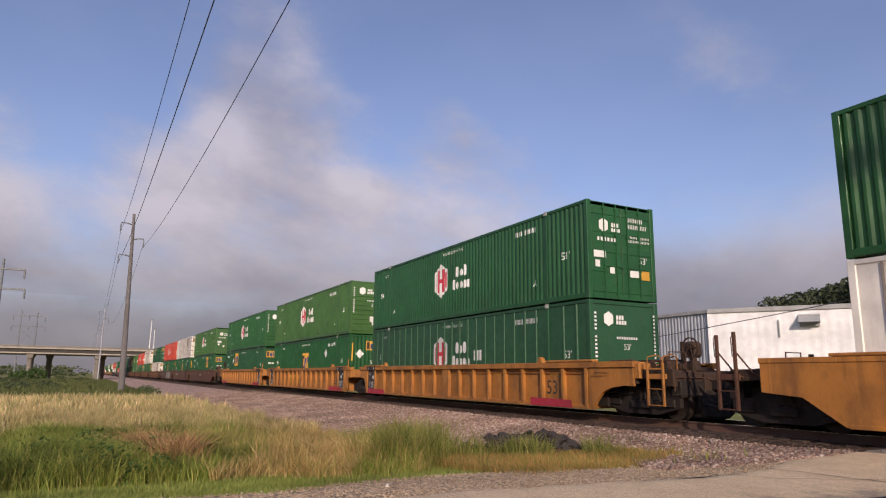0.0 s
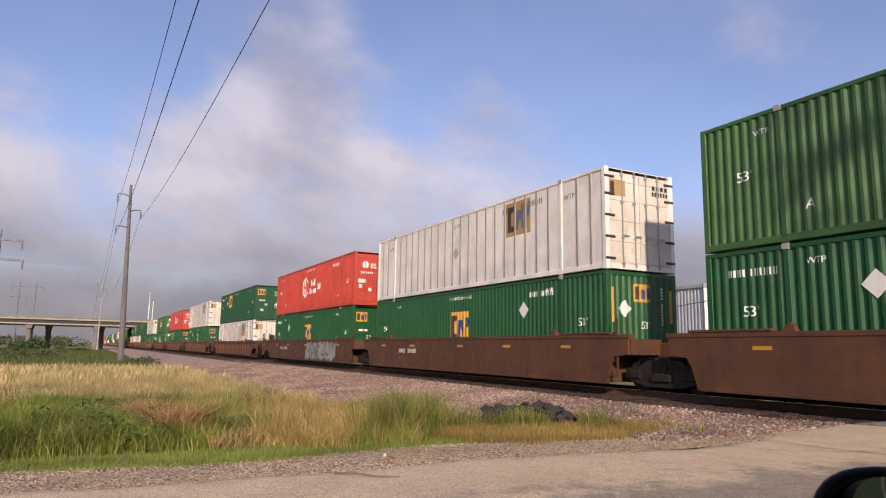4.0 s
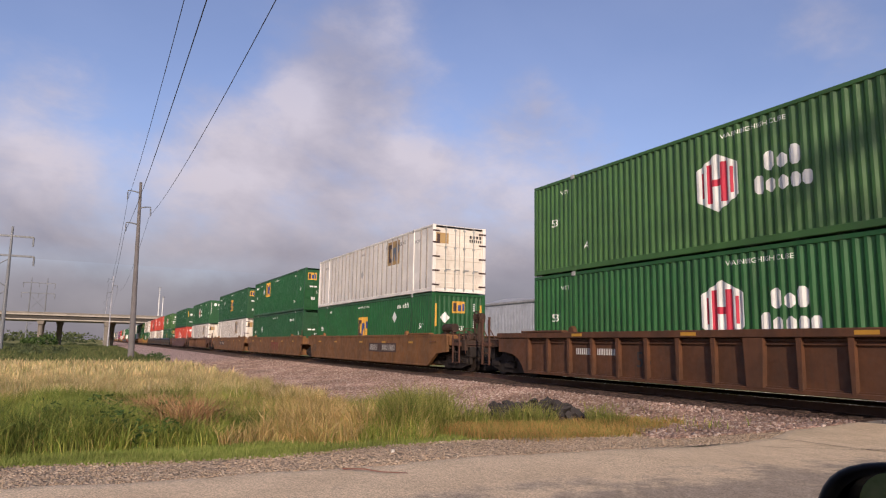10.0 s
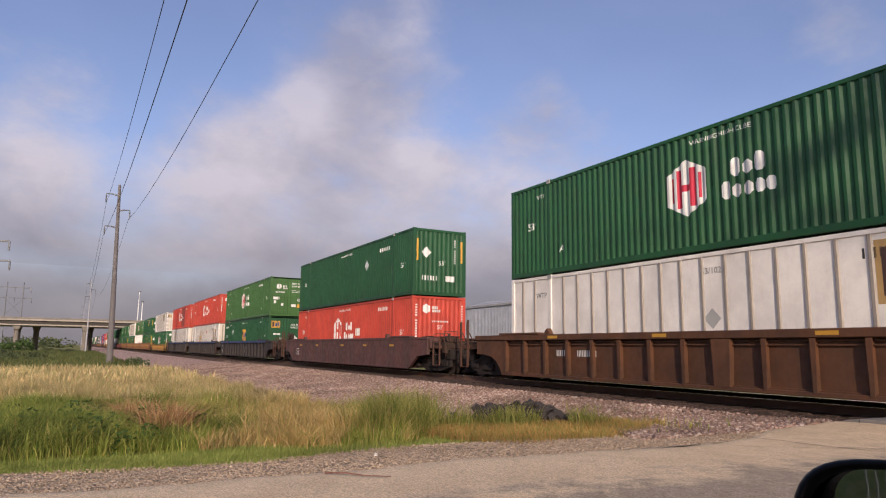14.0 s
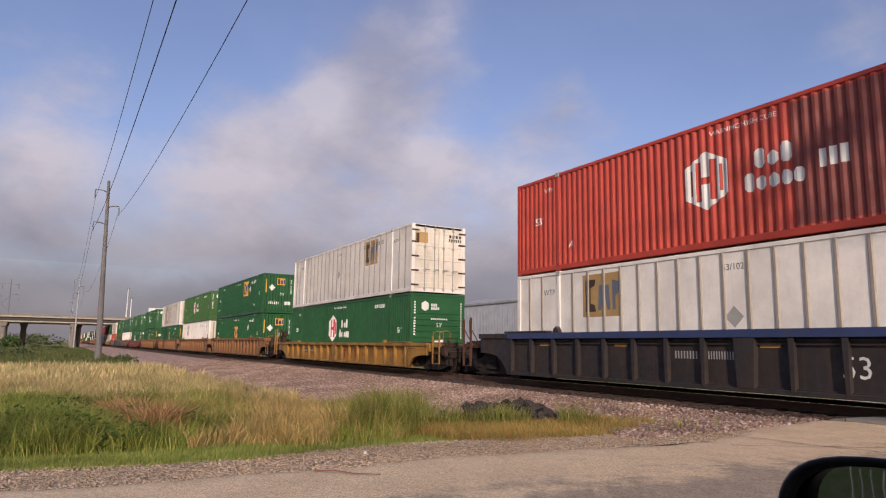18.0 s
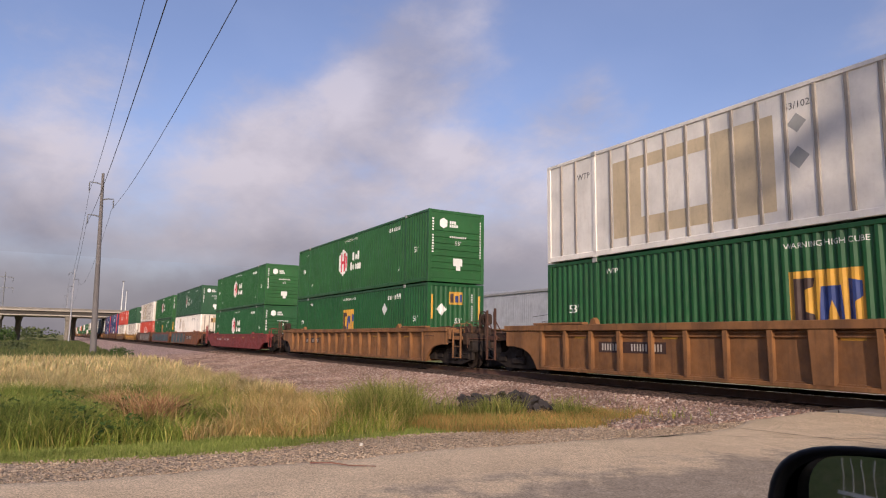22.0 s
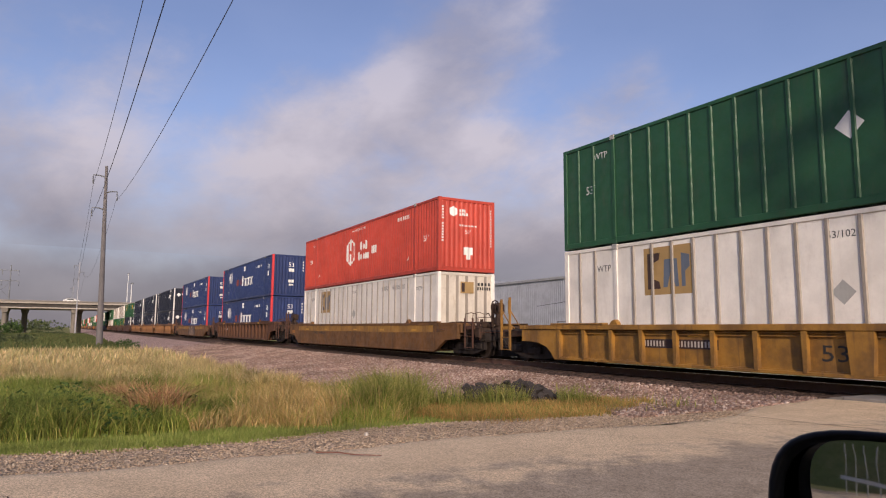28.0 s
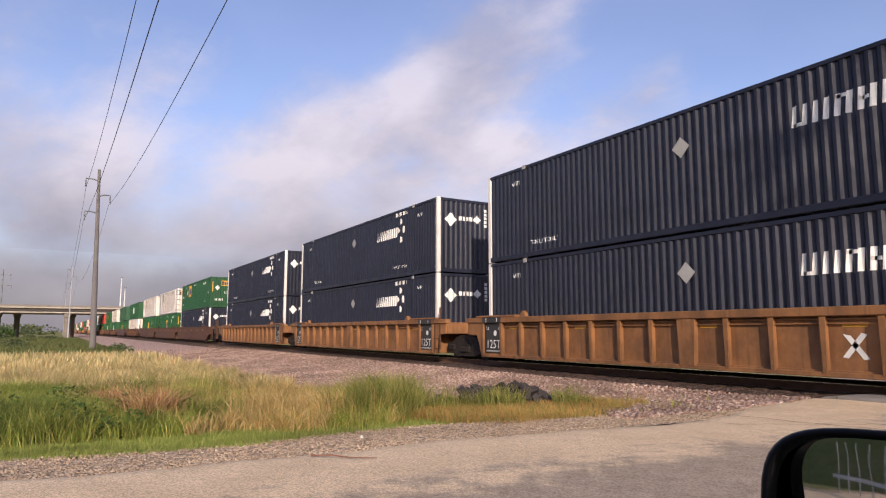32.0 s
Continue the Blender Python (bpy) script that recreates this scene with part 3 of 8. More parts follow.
        for k in range(n):
            q, p = 4 * k, 4 * ((k + 1) % n)
            fs += [(q + i, q + (i + 1) % 4, p + (i + 1) % 4, p + i) for i in range(4)]
        return self.add(vs, fs)

    def mesh(self, name, mat, smooth=False):
        me = bpy.data.meshes.new(name)
        me.from_pydata(self.v, [], self.f)
        if mat:
            me.materials.append(mat)
        if smooth:
            me.polygons.foreach_set("use_smooth", [True] * len(me.polygons))
        me.update()
        return me


# marks whose strokes are too small to pick apart
SMALL_PRINT = ("serial_mark", "small_mark", "notice", "number_mark", "load_mark", "size_mark", "lettering", "label", "emblem_bar", "spray_highlight", "spray_shade", "faded_word", "graphic", "batten_set", "letter_shape")


def part(name, mesh, parent, label="", at=None, mat=None):
    """Links a mesh as one part under a thing or a part; a Geo is made into a mesh with mat."""
    if isinstance(mesh, Geo):
        mesh = mesh.mesh(name, mat)
    ob = new(name, mesh)
    ob.parent = parent
    if at is not None:
        ob.matrix_basis = at
    if label:
        tagged(ob, label)
    if name in SMALL_PRINT:
        tagged(ob, label, kind="stuff")
    return ob


CACHE = {}


def cached(key, make):
    if key not in CACHE:
        CACHE[key] = make()
    return CACHE[key]


# ---- containers: 53 feet long, x from the tail end to the leading end, base at z = 0, middle at y = 0 ----
CL, CW, CH = 16.154, 1.295, 2.88
POST = 1.98            # the lifting posts stand this far from the ends
PITCH = 0.2195


def corr(x):
    """Depth of the trapezoid corrugation at x, from the outermost plane."""
    u = (x % PITCH) / PITCH
    if u < 0.27:
        return 0.0
    if u < 0.5:
        return 0.038 * (u - 0.27) / 0.23
    if u < 0.77:
        return 0.038
    return 0.038 * (1.0 - u) / 0.23


def breaks(x0, x1, pitch=PITCH):
    out = []
    k = math.floor(x0 / pitch)
    while k * pitch < x1:
        out += [k * pitch + f * pitch for f in (0.0, 0.27, 0.5, 0.77)]
        k += 1
    return [x0] + [x for x in out if x0 + 1e-4 < x < x1 - 1e-4] + [x1]


def corr_wall(xs, z0, z1, y, out, depth):
    """A strip of corrugated sheet along x: y at the outermost plane, out = -1 or 1."""
    g = Geo()
    vs = []
    for x in xs:
        vs += [(x, y - out * depth(x), z0), (x, y - out * depth(x), z1)]
    fs = [(2 * i, 2 * i + 2, 2 * i + 3, 2 * i + 1) if out < 0 else (2 * i, 2 * i + 1, 2 * i + 3, 2 * i + 2) for i in range(len(xs) - 1)]
    return g.add(vs, fs)


SPANS = ((0.14, POST - 0.06), (POST + 0.06, CL - POST - 0.06), (CL - POST + 0.06, CL - 0.14))


def side_mesh(kind, a, b, o, mat):
    if kind == "corrugated":
        return corr_wall(breaks(a, b), 0.17, CH - 0.10, o * (CW - 0.012), o, corr).mesh("side_panel", mat)
    return Geo().box(a, b, min(o * (CW - 0.045), o * (CW - 0.03)), max(o * (CW - 0.045), o * (CW - 0.03)), 0.17, CH - 0.09).mesh("side_panel", mat)


def batten_xs():
    xs = [0.62, 1.22]
    n = 20
    xs += [POST + (CL - 2 * POST) * i / n for i in range(1, n)]
    return xs + [CL - 1.22, CL - 0.62]


def frame_meshes(kind, mat, post_mat):
    """Rails, posts and roof of a container."""
    base = Geo()
    for o in (-1, 1):
        y0, y1 = sorted((o * CW, o * (CW - 0.09)))
        base.box(0.12, CL - 0.12, y0, y1, 0.02, 0.17, 0.012)
    base.box(0.02, CL - 0.02, -CW + 0.09, CW - 0.09, 0.10, 0.15)
    for x in (0.0, CL - 0.09):
        base.box(x, x + 0.09, -CW + 0.15, CW - 0.15, 0.02, 0.16)
    top = Geo()
    for o in (-1, 1):
        y0, y1 = sorted((o * (CW - 0.002), o * (CW - 0.07)))
        top.box(0.12, CL - 0.12, y0, y1, CH - 0.10, CH - 0.005, 0.01)
    roof = Geo().box(0.05, CL - 0.05, -CW + 0.06, CW - 0.06, CH - 0.04, CH - 0.02)
    post = Geo().box(-0.075, 0.075, -0.075, 0.075, 0.0, CH, 0.012)
    lift = Geo().box(-0.06, 0.06, -0.03, 0.03, 0.03, CH, 0.008).box(-0.09, 0.09, -0.035, 0.05, CH - 0.13, CH + 0.015, 0.01).box(-0.09, 0.09, -0.035, 0.05, -0.0, 0.13, 0.01)
    return {"bottom_rail": base.mesh("bottom_rail", mat), "top_rail": top.mesh("top_rail", mat), "roof": roof.mesh("roof", mat),
            "corner_post": post.mesh("corner_post", post_mat), "lifting_post": lift.mesh("lifting_post", mat)}


# markings: shapes in u (along) and v (up), laid onto the sheet
def conform(polys, x_at, z_at, depth, pitch=PITCH):
    """Flat shapes cut along the corrugation and pressed onto it; faces -y."""
    bm = bmesh.new()
    for poly in polys:
        vs = [bm.verts.new((x_at + u, 0.0, z_at + v)) for u, v in poly]
        bm.faces.new(vs)
    xs = [v.co.x for v in bm.verts]
    if depth:
        for x in breaks(min(xs), max(xs), pitch)[1:-1]:
            bmesh.ops.bisect_plane(bm, geom=bm.verts[:] + bm.edges[:] + bm.faces[:], dist=1e-5, plane_co=(x, 0, 0), plane_no=(1, 0, 0))
        for v in bm.verts:
            v.co.y = depth(v.co.x)
    return bm


def bm_mesh(bm, name, mat):
    me = bpy.data.meshes.new(name)
    bm.to_mesh(me)
    bm.free()
    me.materials.append(mat)
    return me


def rect(u, v, w, h):
    return [(u - w / 2, v - h / 2), (u + w / 2, v - h / 2), (u + w / 2, v + h / 2), (u - w / 2, v + h / 2)]


def blocks(u0, u1, v, h, n, fill=0.78):
    """A word as a row of plain bars."""
    w = (u1 - u0) / n
    return [rect(u0 + w * (i + 0.5), v, w * fill, h) for i in range(n)]


def diamond(u, v, r):
    return [(u - r, v), (u, v - r), (u + r, v), (u, v + r)]


def hexagon(u, v, w, h):
    return [(u - w / 2, v - h * 0.27), (u, v - h / 2), (u + w / 2, v - h * 0.27), (u + w / 2, v + h * 0.27), (u, v + h / 2), (u - w / 2, v + h * 0.27)]


def disc(u, v, r, n=24):
    return [(u + r * math.cos(2 * math.pi * i / n), v + r * math.sin(2 * math.pi * i / n)) for i in range(n)]


TEXTS = {}


def text_polys(s, h):
    """Letters of the built-in font as polygons, h high, centred."""
    key = (s, h)
    if key not in TEXTS:
        cu = bpy.data.curves.new("txt", "FONT")
        cu.body, cu.size, cu.align_x, cu.resolution_u = s, h * 1.4, "CENTER", 2
        ob = new("txt", cu)
        me = bpy.data.meshes.new_from_object(ob.evaluated_get(bpy.context.evaluated_depsgraph_get()))
        TEXTS[key] = [[(me.vertices[i].co.x, me.vertices[i].co.y - h / 2) for i in p.vertices] for p in me.polygons]
        bpy.data.objects.remove(ob)
        bpy.data.curves.remove(cu)
        bpy.data.meshes.remove(me)
    return TEXTS[key]


def moved(polys, u, v):
    return [[(a + u, b + v) for a, b in p] for p in polys]


def two_line_bars(u, v, s):
    out = []
    for u0, u1, base, hs in ((0.25, 1.10, 0.03, (0.42, 0.30, 0.42)), (0.0, 1.36, -0.44, (0.40, 0.30, 0.30, 0.30, 0.30))):
        w = (u1 - u0) / len(hs)
        for i, h in enumerate(hs):
            a, b, c, d = u + (u0 + w * i) * s + 0.02 * s, u + (u0 + w * (i + 1)) * s - 0.03 * s, v + base * s, v + (base + h) * s
            r = 0.07 * s
            out.append([(a + r, c), (b - r, c), (b, c + r), (b, d - r), (b - r, d), (a + r, d), (a, d - r), (a, c + r)])
    return out


def side_marks(style, x_panel, door=False):
    """(name, material, polygons) on the long side; u from the tail end, v from the base."""
    out = [("size_mark", "white", moved(text_polys("53'", 0.23), 1.1, 1.57) + moved(text_polys("53'", 0.23), CL - 1.05, 1.50 if style == "square" else 1.36))]
    if style in ("hexgreen", "hexred", "hexred_band", "hexplate"):
        if style == "hexred_band":
            out.append(("faded_band", "darkred", [rect(10.65, 1.47, 2.9, 2.5)]))
        out.append(("emblem", "white", [hexagon(7.14, 1.56, 1.15, 1.36)]))
        bars = [rect(7.14 + s * 0.40, 1.56, 0.06, 0.60) for s in (-1, 1)] + [rect(7.14 + s * 0.19, 1.56, 0.15, 0.92) for s in (-1, 1)] + [rect(7.14, 1.56, 0.23, 0.16)]
        out.append(("emblem_bar", "emblem", bars))
        out.append(("lettering", "white", two_line_bars(8.1, 1.52, 1.0) + (blocks(9.7, 10.3, 1.45, 0.36, 3, 0.7) if style != "hexgreen" else [])))
        out.append(("notice", "white", moved(text_polys("WARNING HIGH CUBE", 0.112), 8.1, 2.60)))
        out.append(("serial_mark", "white", blocks(CL - 3.75, CL - 3.3, 2.45, 0.16, 6, 0.5) + blocks(CL - 3.15, CL - 2.5, 2.45, 0.16, 9, 0.5)))
        out.append(("small_mark", "white", moved(text_polys("A", 0.22), 2.55, 0.72) + moved(text_polys("WTP", 0.12), 1.55, 2.45) + moved(text_polys("A", 0.22), CL - 2.6, 0.72)))
    elif style == "square":
        out += panel_mark(x_panel, 1.5 if x_panel > 7 and x_panel < 9 else 2.06)
        dx = 12.25 if x_panel > 7 and not door else 3.67
        out.append(("placard", "white", [diamond(dx, 1.95, 0.27)]))
        out.append(("notice", "white", moved(text_polys("WARNING HIGH CUBE", 0.112), 8.1, 2.58)))
        if door:
            out.append(("serial_mark", "white", blocks(0.55, 1.0, 2.38, 0.16, 6, 0.5) + blocks(1.12, 1.78, 2.38, 0.16, 9, 0.5)))
        else:
            out.append(("serial_mark", "white", blocks(CL - 3.6, CL - 3.15, 2.42, 0.16, 6, 0.5) + blocks(CL - 3.0, CL - 2.4, 2.42, 0.16, 9, 0.5) + blocks(0.55, 1.3, 0.75, 0.12, 9, 0.5)))
        out.append(("small_mark", "white", moved(text_polys("WTP", 0.13), 2.58, 2.5) + moved(text_polys("WTP", 0.13), CL - 2.6, 2.5) + moved(text_polys("DA", 0.2), CL - 2.6, 0.7)))
    elif style == "plain":
        out.append(("placard", "white", [diamond(3.67 if door else 11.0, 1.75, 0.27)]))
        out.append(("notice", "white", moved(text_polys("WARNING HIGH CUBE", 0.112), 8.1, 2.58)))
        out.append(("serial_mark", "white", blocks(CL - 3.6, CL - 2.45, 2.3, 0.17, 10, 0.65)))
    elif style == "white":
        if x_panel:
            out = panel_mark(x_panel, 2.1, "faded")
        else:
            out = [("faded_patch", "sand", [rect(3.15, 1.4, 0.95, 2.0), rect(6.45, 1.4, 1.5, 2.0), rect(4.6625, 2.24, 2.075, 0.32), rect(4.6625, 0.62, 2.075, 0.44)]), ("placard_trace", "grey", [diamond(7.7, 2.1, 0.2)])]
        out.append(("size_mark", "black", moved(text_polys("53/102", 0.14), 7.72, 2.47)))
        out.append(("small_mark", "black", moved(text_polys("WTP", 0.17), 1.55, 2.3) + moved(text_polys("WTP", 0.17), CL - 1.6, 2.3)))
        out.append(("serial_mark", "black", blocks(CL - 5.2, CL - 4.4, 2.45, 0.19, 8, 0.45) + blocks(CL - 4.1, CL - 2.9, 2.45, 0.19, 12, 0.45)))
        out.append(("placard", "grey", [diamond(7.7, 1.4, 0.23)]))
    elif style == "gold":
        out = [("graphic", "yellow", [[(4.3 + 0.62 * i, 0.28 + 0.52 * j), (4.86 + 0.62 * i, 0.28 + 0.52 * j), (4.86 + 0.62 * i, 0.72 + 0.52 * j + 0.03 * i), (4.3 + 0.62 * i, 0.66 + 0.52 * j + 0.03 * i)] for i in range(3) for j in range(i + 2) if (i, j) != (1, 0)]),
               ("graphic", "sand", [[(6.16 + 0.62 * i, 0.28 + 0.52 * j), (6.72 + 0.62 * i, 0.28 + 0.52 * j), (6.72 + 0.62 * i, 0.74 + 0.52 * j), (6.16 + 0.62 * i, 0.72 + 0.52 * j)] for i in range(2) for j in range(4) if (i + j) % 3]),
               ("placard", "red", [diamond(9.5, 2.15, 0.22)]), ("size_mark", "black", moved(text_polys("53/102", 0.17), 8.35, 2.45)),
               ("serial_mark", "black", blocks(CL - 4.2, CL - 2.5, 2.4, 0.2, 16, 0.45))] + panel_mark(14.0, 1.8, "faded")
    elif style == "plategreen":
        out.append(("placard", "white", [diamond(8.0, 1.55, 0.27)]))
        out.append(("serial_mark", "white", blocks(CL - 3.9, CL - 2.5, 2.4, 0.2, 14, 0.45)))
        out.append(("small_mark", "white", moved(text_polys("WTP", 0.17), 1.5, 2.45) + [rect(10.5, 2.5, 0.5, 0.12), rect(10.5, 2.3, 0.4, 0.1)]))
    elif style == "royal":
        out = [("size_mark", "white", moved(text_polys("53", 0.36), CL - 1.1, 2.1) + [rect(CL - 1.1, 1.62, 0.34, 0.34)]),
               ("emblem", "white", [[(2.9 + math.sqrt(max(0.0, 0.46 ** 2 - v * v)) * s + o, 1.95 + v + w) for s, o, w in ((-1, 0, -0.018), (1, 0.45, -0.018), (1, 0.45, 0.018), (-1, 0, 0.018))] for v in [-0.4 + 0.08 * i for i in range(11)]] + [disc(2.78, 1.95, 0.32, 16)]),
               ("red_word", "darkred", blocks(5.1, 7.0, 1.45, 0.50, 10, 0.55)),
               ("white_word", "white", [rect(7.37, 1.5, 0.13, 0.62), rect(7.59, 1.5, 0.13, 0.62), rect(7.48, 1.85, 0.36, 0.08), rect(7.48, 1.15, 0.36, 0.08)] + blocks(7.8, 10.8, 1.38, 0.46, 17, 0.48) + blocks(7.8, 10.8, 1.65, 0.08, 9, 0.82) + blocks(7.9, 10.7, 1.115, 0.07, 9, 0.6)),
               ("board", "white", [rect(7.95, 2.45, 0.5, 0.38)]), ("board_text", "black", moved(text_polys("110", 0.2), 7.95, 2.47)),
               ("serial_mark", "white", blocks(CL - 4.6, CL - 3.0, 2.3, 0.17, 9, 0.6) + moved(text_polys("A", 0.22), 2.5, 0.7))]
    elif style == "navy":
        out = [("lettering", "white", [[(10.62 + 0.21 * k, 1.74), (10.72 + 0.21 * k, 1.74), (10.76 + 0.21 * k, 2.16), (10.66 + 0.21 * k, 2.16)] for k in range(10)] + [rect(10.76, 1.77, 0.2, 0.07), rect(11.6, 2.1, 0.2, 0.07), rect(12.0, 1.95, 0.2, 0.07)] + [diamond(13.0, 2.36, 0.15), diamond(13.0, 1.60, 0.15), diamond(12.74, 2.0, 0.16), diamond(13.26, 2.0, 0.16)]),
               ("placard", "grey", [diamond(7.95, 2.0, 0.25)]), ("notice", "white", moved(text_polys("TOP LIFT ONLY", 0.13), 2.9, 0.45) + moved(text_polys("TOP LIFT ONLY", 0.13), 12.9, 0.45)),
               ("serial_mark", "white", blocks(12.4, 13.6, 2.68, 0.16, 9, 0.6)),
               ("small_mark", "white", moved(text_polys("WTP", 0.14), 1.55, 2.4) + moved(text_polys("WTP", 0.14), CL - 1.5, 2.4))]
    return out


def panel_mark(x, z, tone=""):
    """A square panel with one dark and two blue shapes on it."""
    w, h = 1.42, 1.14
    e = [[(x - 0.60, z - 0.43), (x - 0.2, z - 0.43), (x - 0.24, z - 0.26), (x - 0.40, z - 0.2), (x - 0.40, z + 0.2), (x - 0.24, z + 0.26), (x - 0.2, z + 0.43), (x - 0.60, z + 0.43)]]
    m = [[(x - 0.12, z - 0.4), (x + 0.0, z - 0.4), (x + 0.12, z + 0.0), (x + 0.24, z - 0.4), (x + 0.34, z - 0.4), (x + 0.30, z + 0.26), (x - 0.08, z + 0.26)], [(x + 0.42, z - 0.4), (x + 0.53, z - 0.4), (x + 0.53, z - 0.05), (x + 0.66, z + 0.05), (x + 0.66, z + 0.32), (x + 0.42, z + 0.38)]]
    return [("panel", "tan" if tone else "yellow", [rect(x, z, w, h)]), ("panel_bar", "brown", e), ("panel_shape", "bluefade" if tone else "blue", m)]


PAINTS = {"white": D_WHITE, "yellow": D_YELLOW, "brown": D_BROWN, "blue": D_BLUE, "red": D_RED, "black": D_BLACK, "tan": D_TAN, "sand": D_SAND, "grey": D_GREY, "bluefade": D_SLATE, "darkred": RED_DARK}
LAYER = {"faded_band": 0.0015, "panel": 0.003, "panel_bar": 0.005, "board_text": 0.006, "stain": 0.0022, "panel_shape": 0.005, "emblem_bar": 0.005}


def end_marks(style, door):
    """Marks on the leading end; u from the near edge to the far one."""
    if style in ("hexgreen", "hexred", "hexred_band", "hexplate"):
        if door:
            return [("emblem", "white", [hexagon(0.62, 2.17, 0.34, 0.42)]), ("lettering", "white", blocks(0.9, 1.2, 2.2, 0.12, 3) + blocks(0.9, 1.25, 2.05, 0.1, 4)),
                    ("serial_mark", "white", blocks(1.55, 2.15, 2.42, 0.13, 8, 0.45) + blocks(1.55, 2.3, 2.22, 0.13, 11, 0.45) + blocks(1.55, 2.4, 1.90, 0.07, 14, 0.45) + blocks(1.55, 2.4, 1.78, 0.07, 14, 0.45)), ("size_mark", "white", moved(text_polys("53'", 0.2), 2.1, 1.22)),
                    ("label", "white", [rect(0.45, 1.3, 0.45, 0.2), rect(0.36, 1.02, 0.17, 0.2), rect(0.9, 0.85, 0.18, 0.18), rect(1.75, 0.8, 0.34, 0.2)] + blocks(0.35, 1.1, 1.75, 0.11, 6, 0.6)), ("sticker", "yellow", [rect(2.15, 0.78, 0.38, 0.27)])]
        return [("emblem", "white", [hexagon(0.68, 2.35, 0.34, 0.42)]), ("lettering", "white", blocks(0.95, 1.25, 2.4, 0.12, 3) + blocks(0.95, 1.35, 2.26, 0.11, 4)),
                ("serial_mark", "white", [rect(0.2, 2.5 - 0.11 * i, 0.08, 0.06) for i in range(13) if i != 5] + [rect(2.42, 2.5 - 0.11 * i, 0.07, 0.06) for i in range(14)] + blocks(0.95, 1.75, 1.82, 0.07, 9, 0.6)),
                ("size_mark", "white", moved(text_polys("53'", 0.17), 1.35, 1.58)), ("sticker", "white", [rect(1.35, 0.82, 0.42, 0.3), rect(1.37, 0.58, 0.2, 0.18)])]
    if style in ("square", "plain"):
        sq = 0.5 if door else 1.3
        out = [("placard", "white", [diamond(1.9 if door else 0.64, 1.85 if not door else 1.3, 0.24)]), ("size_mark", "white", moved(text_polys("53'", 0.2), 0.95 if door else 1.40, 1.42 if not door else 1.25)),
               ("serial_mark", "white", blocks(1.6, 2.15, 2.3, 0.13, 8, 0.45) + blocks(1.6, 2.3, 2.1, 0.12, 11, 0.45) + blocks(1.6, 2.2, 1.2, 0.10, 10, 0.45) + blocks(1.6, 2.2, 1.05, 0.10, 10, 0.45) if door else [rect(2.04, 2.45 - 0.09 * i, 0.10, 0.055) for i in range(12) if i != 4] + blocks(0.4, 1.2, 0.75, 0.2, 6, 0.5)),
               ("label", "white", [rect(1.8, 0.75, 0.45, 0.25)] if not door else [rect(0.6, 1.6, 0.5, 0.1), rect(0.6, 0.8, 0.25, 0.2), rect(2.1, 0.8, 0.4, 0.2)])]
        if style == "square":
            out += [("panel", "yellow", [rect(sq, 2.3, 0.62, 0.5)]), ("panel_bar", "brown", [rect(sq - 0.18, 2.3, 0.16, 0.36)]), ("panel_shape", "blue", [rect(sq + 0.04, 2.27, 0.16, 0.26), rect(sq + 0.22, 2.3, 0.09, 0.3)])]
        if not door:
            out.append(("edge_stripe", "yellow", [rect(0.21, 1.95, 0.075, 0.95), rect(2.38, 1.95, 0.075, 0.95)]))
        return out
    if style in ("white", "gold"):
        sq = 0.45 if door else 1.3
        return [("panel", "tan", [rect(sq, 2.3, 0.6, 0.45)]), ("panel_bar", "brown", [rect(sq - 0.18, 2.3, 0.14, 0.34)]), ("serial_mark", "black", blocks(1.75, 2.4, 2.45, 0.12, 4, 0.6) + blocks(1.75, 2.4, 2.28, 0.12, 6, 0.6))] + ([] if door else [("placard", "tan", [diamond(0.8, 0.5, 0.24)])])
    if style == "royal":
        return [("size_mark", "white", moved(text_polys("53", 0.3), 1.35, 2.2) + [rect(1.35, 1.82, 0.38, 0.22)]), ("label", "white", [rect(1.35, 1.05, 0.4, 0.2), rect(1.35, 0.8, 0.3, 0.12)] + [rect(2.2, v, 0.08, 0.12) for v in (2.4, 2.2, 2.0, 1.8)])]
    if style == "navy":
        return [("placard", "white", [diamond(0.6, 2.05, 0.27)]), ("lettering", "white", blocks(0.95, 1.6, 2.12, 0.16, 4, 0.75) + [diamond(1.8, 2.12, 0.18)]), ("serial_mark", "white", [rect(2.2, v, 0.12, 0.11) for v in (2.5, 2.35, 2.2, 2.05, 1.9)] + [rect(2.4, v, 0.07, 0.11) for v in (2.5, 2.3, 2.1, 1.9)])]
    if style == "plategreen":
        return [("label", "white", [rect(0.7, 2.0, 0.35, 0.35)]), ("size_mark", "white", moved(text_polys("53'", 0.2), 1.4, 1.75)), ("serial_mark", "white", [rect(2.25, v, 0.1, 0.14) for v in (2.4, 2.2, 2.0, 1.8, 1.6)])]
    return []


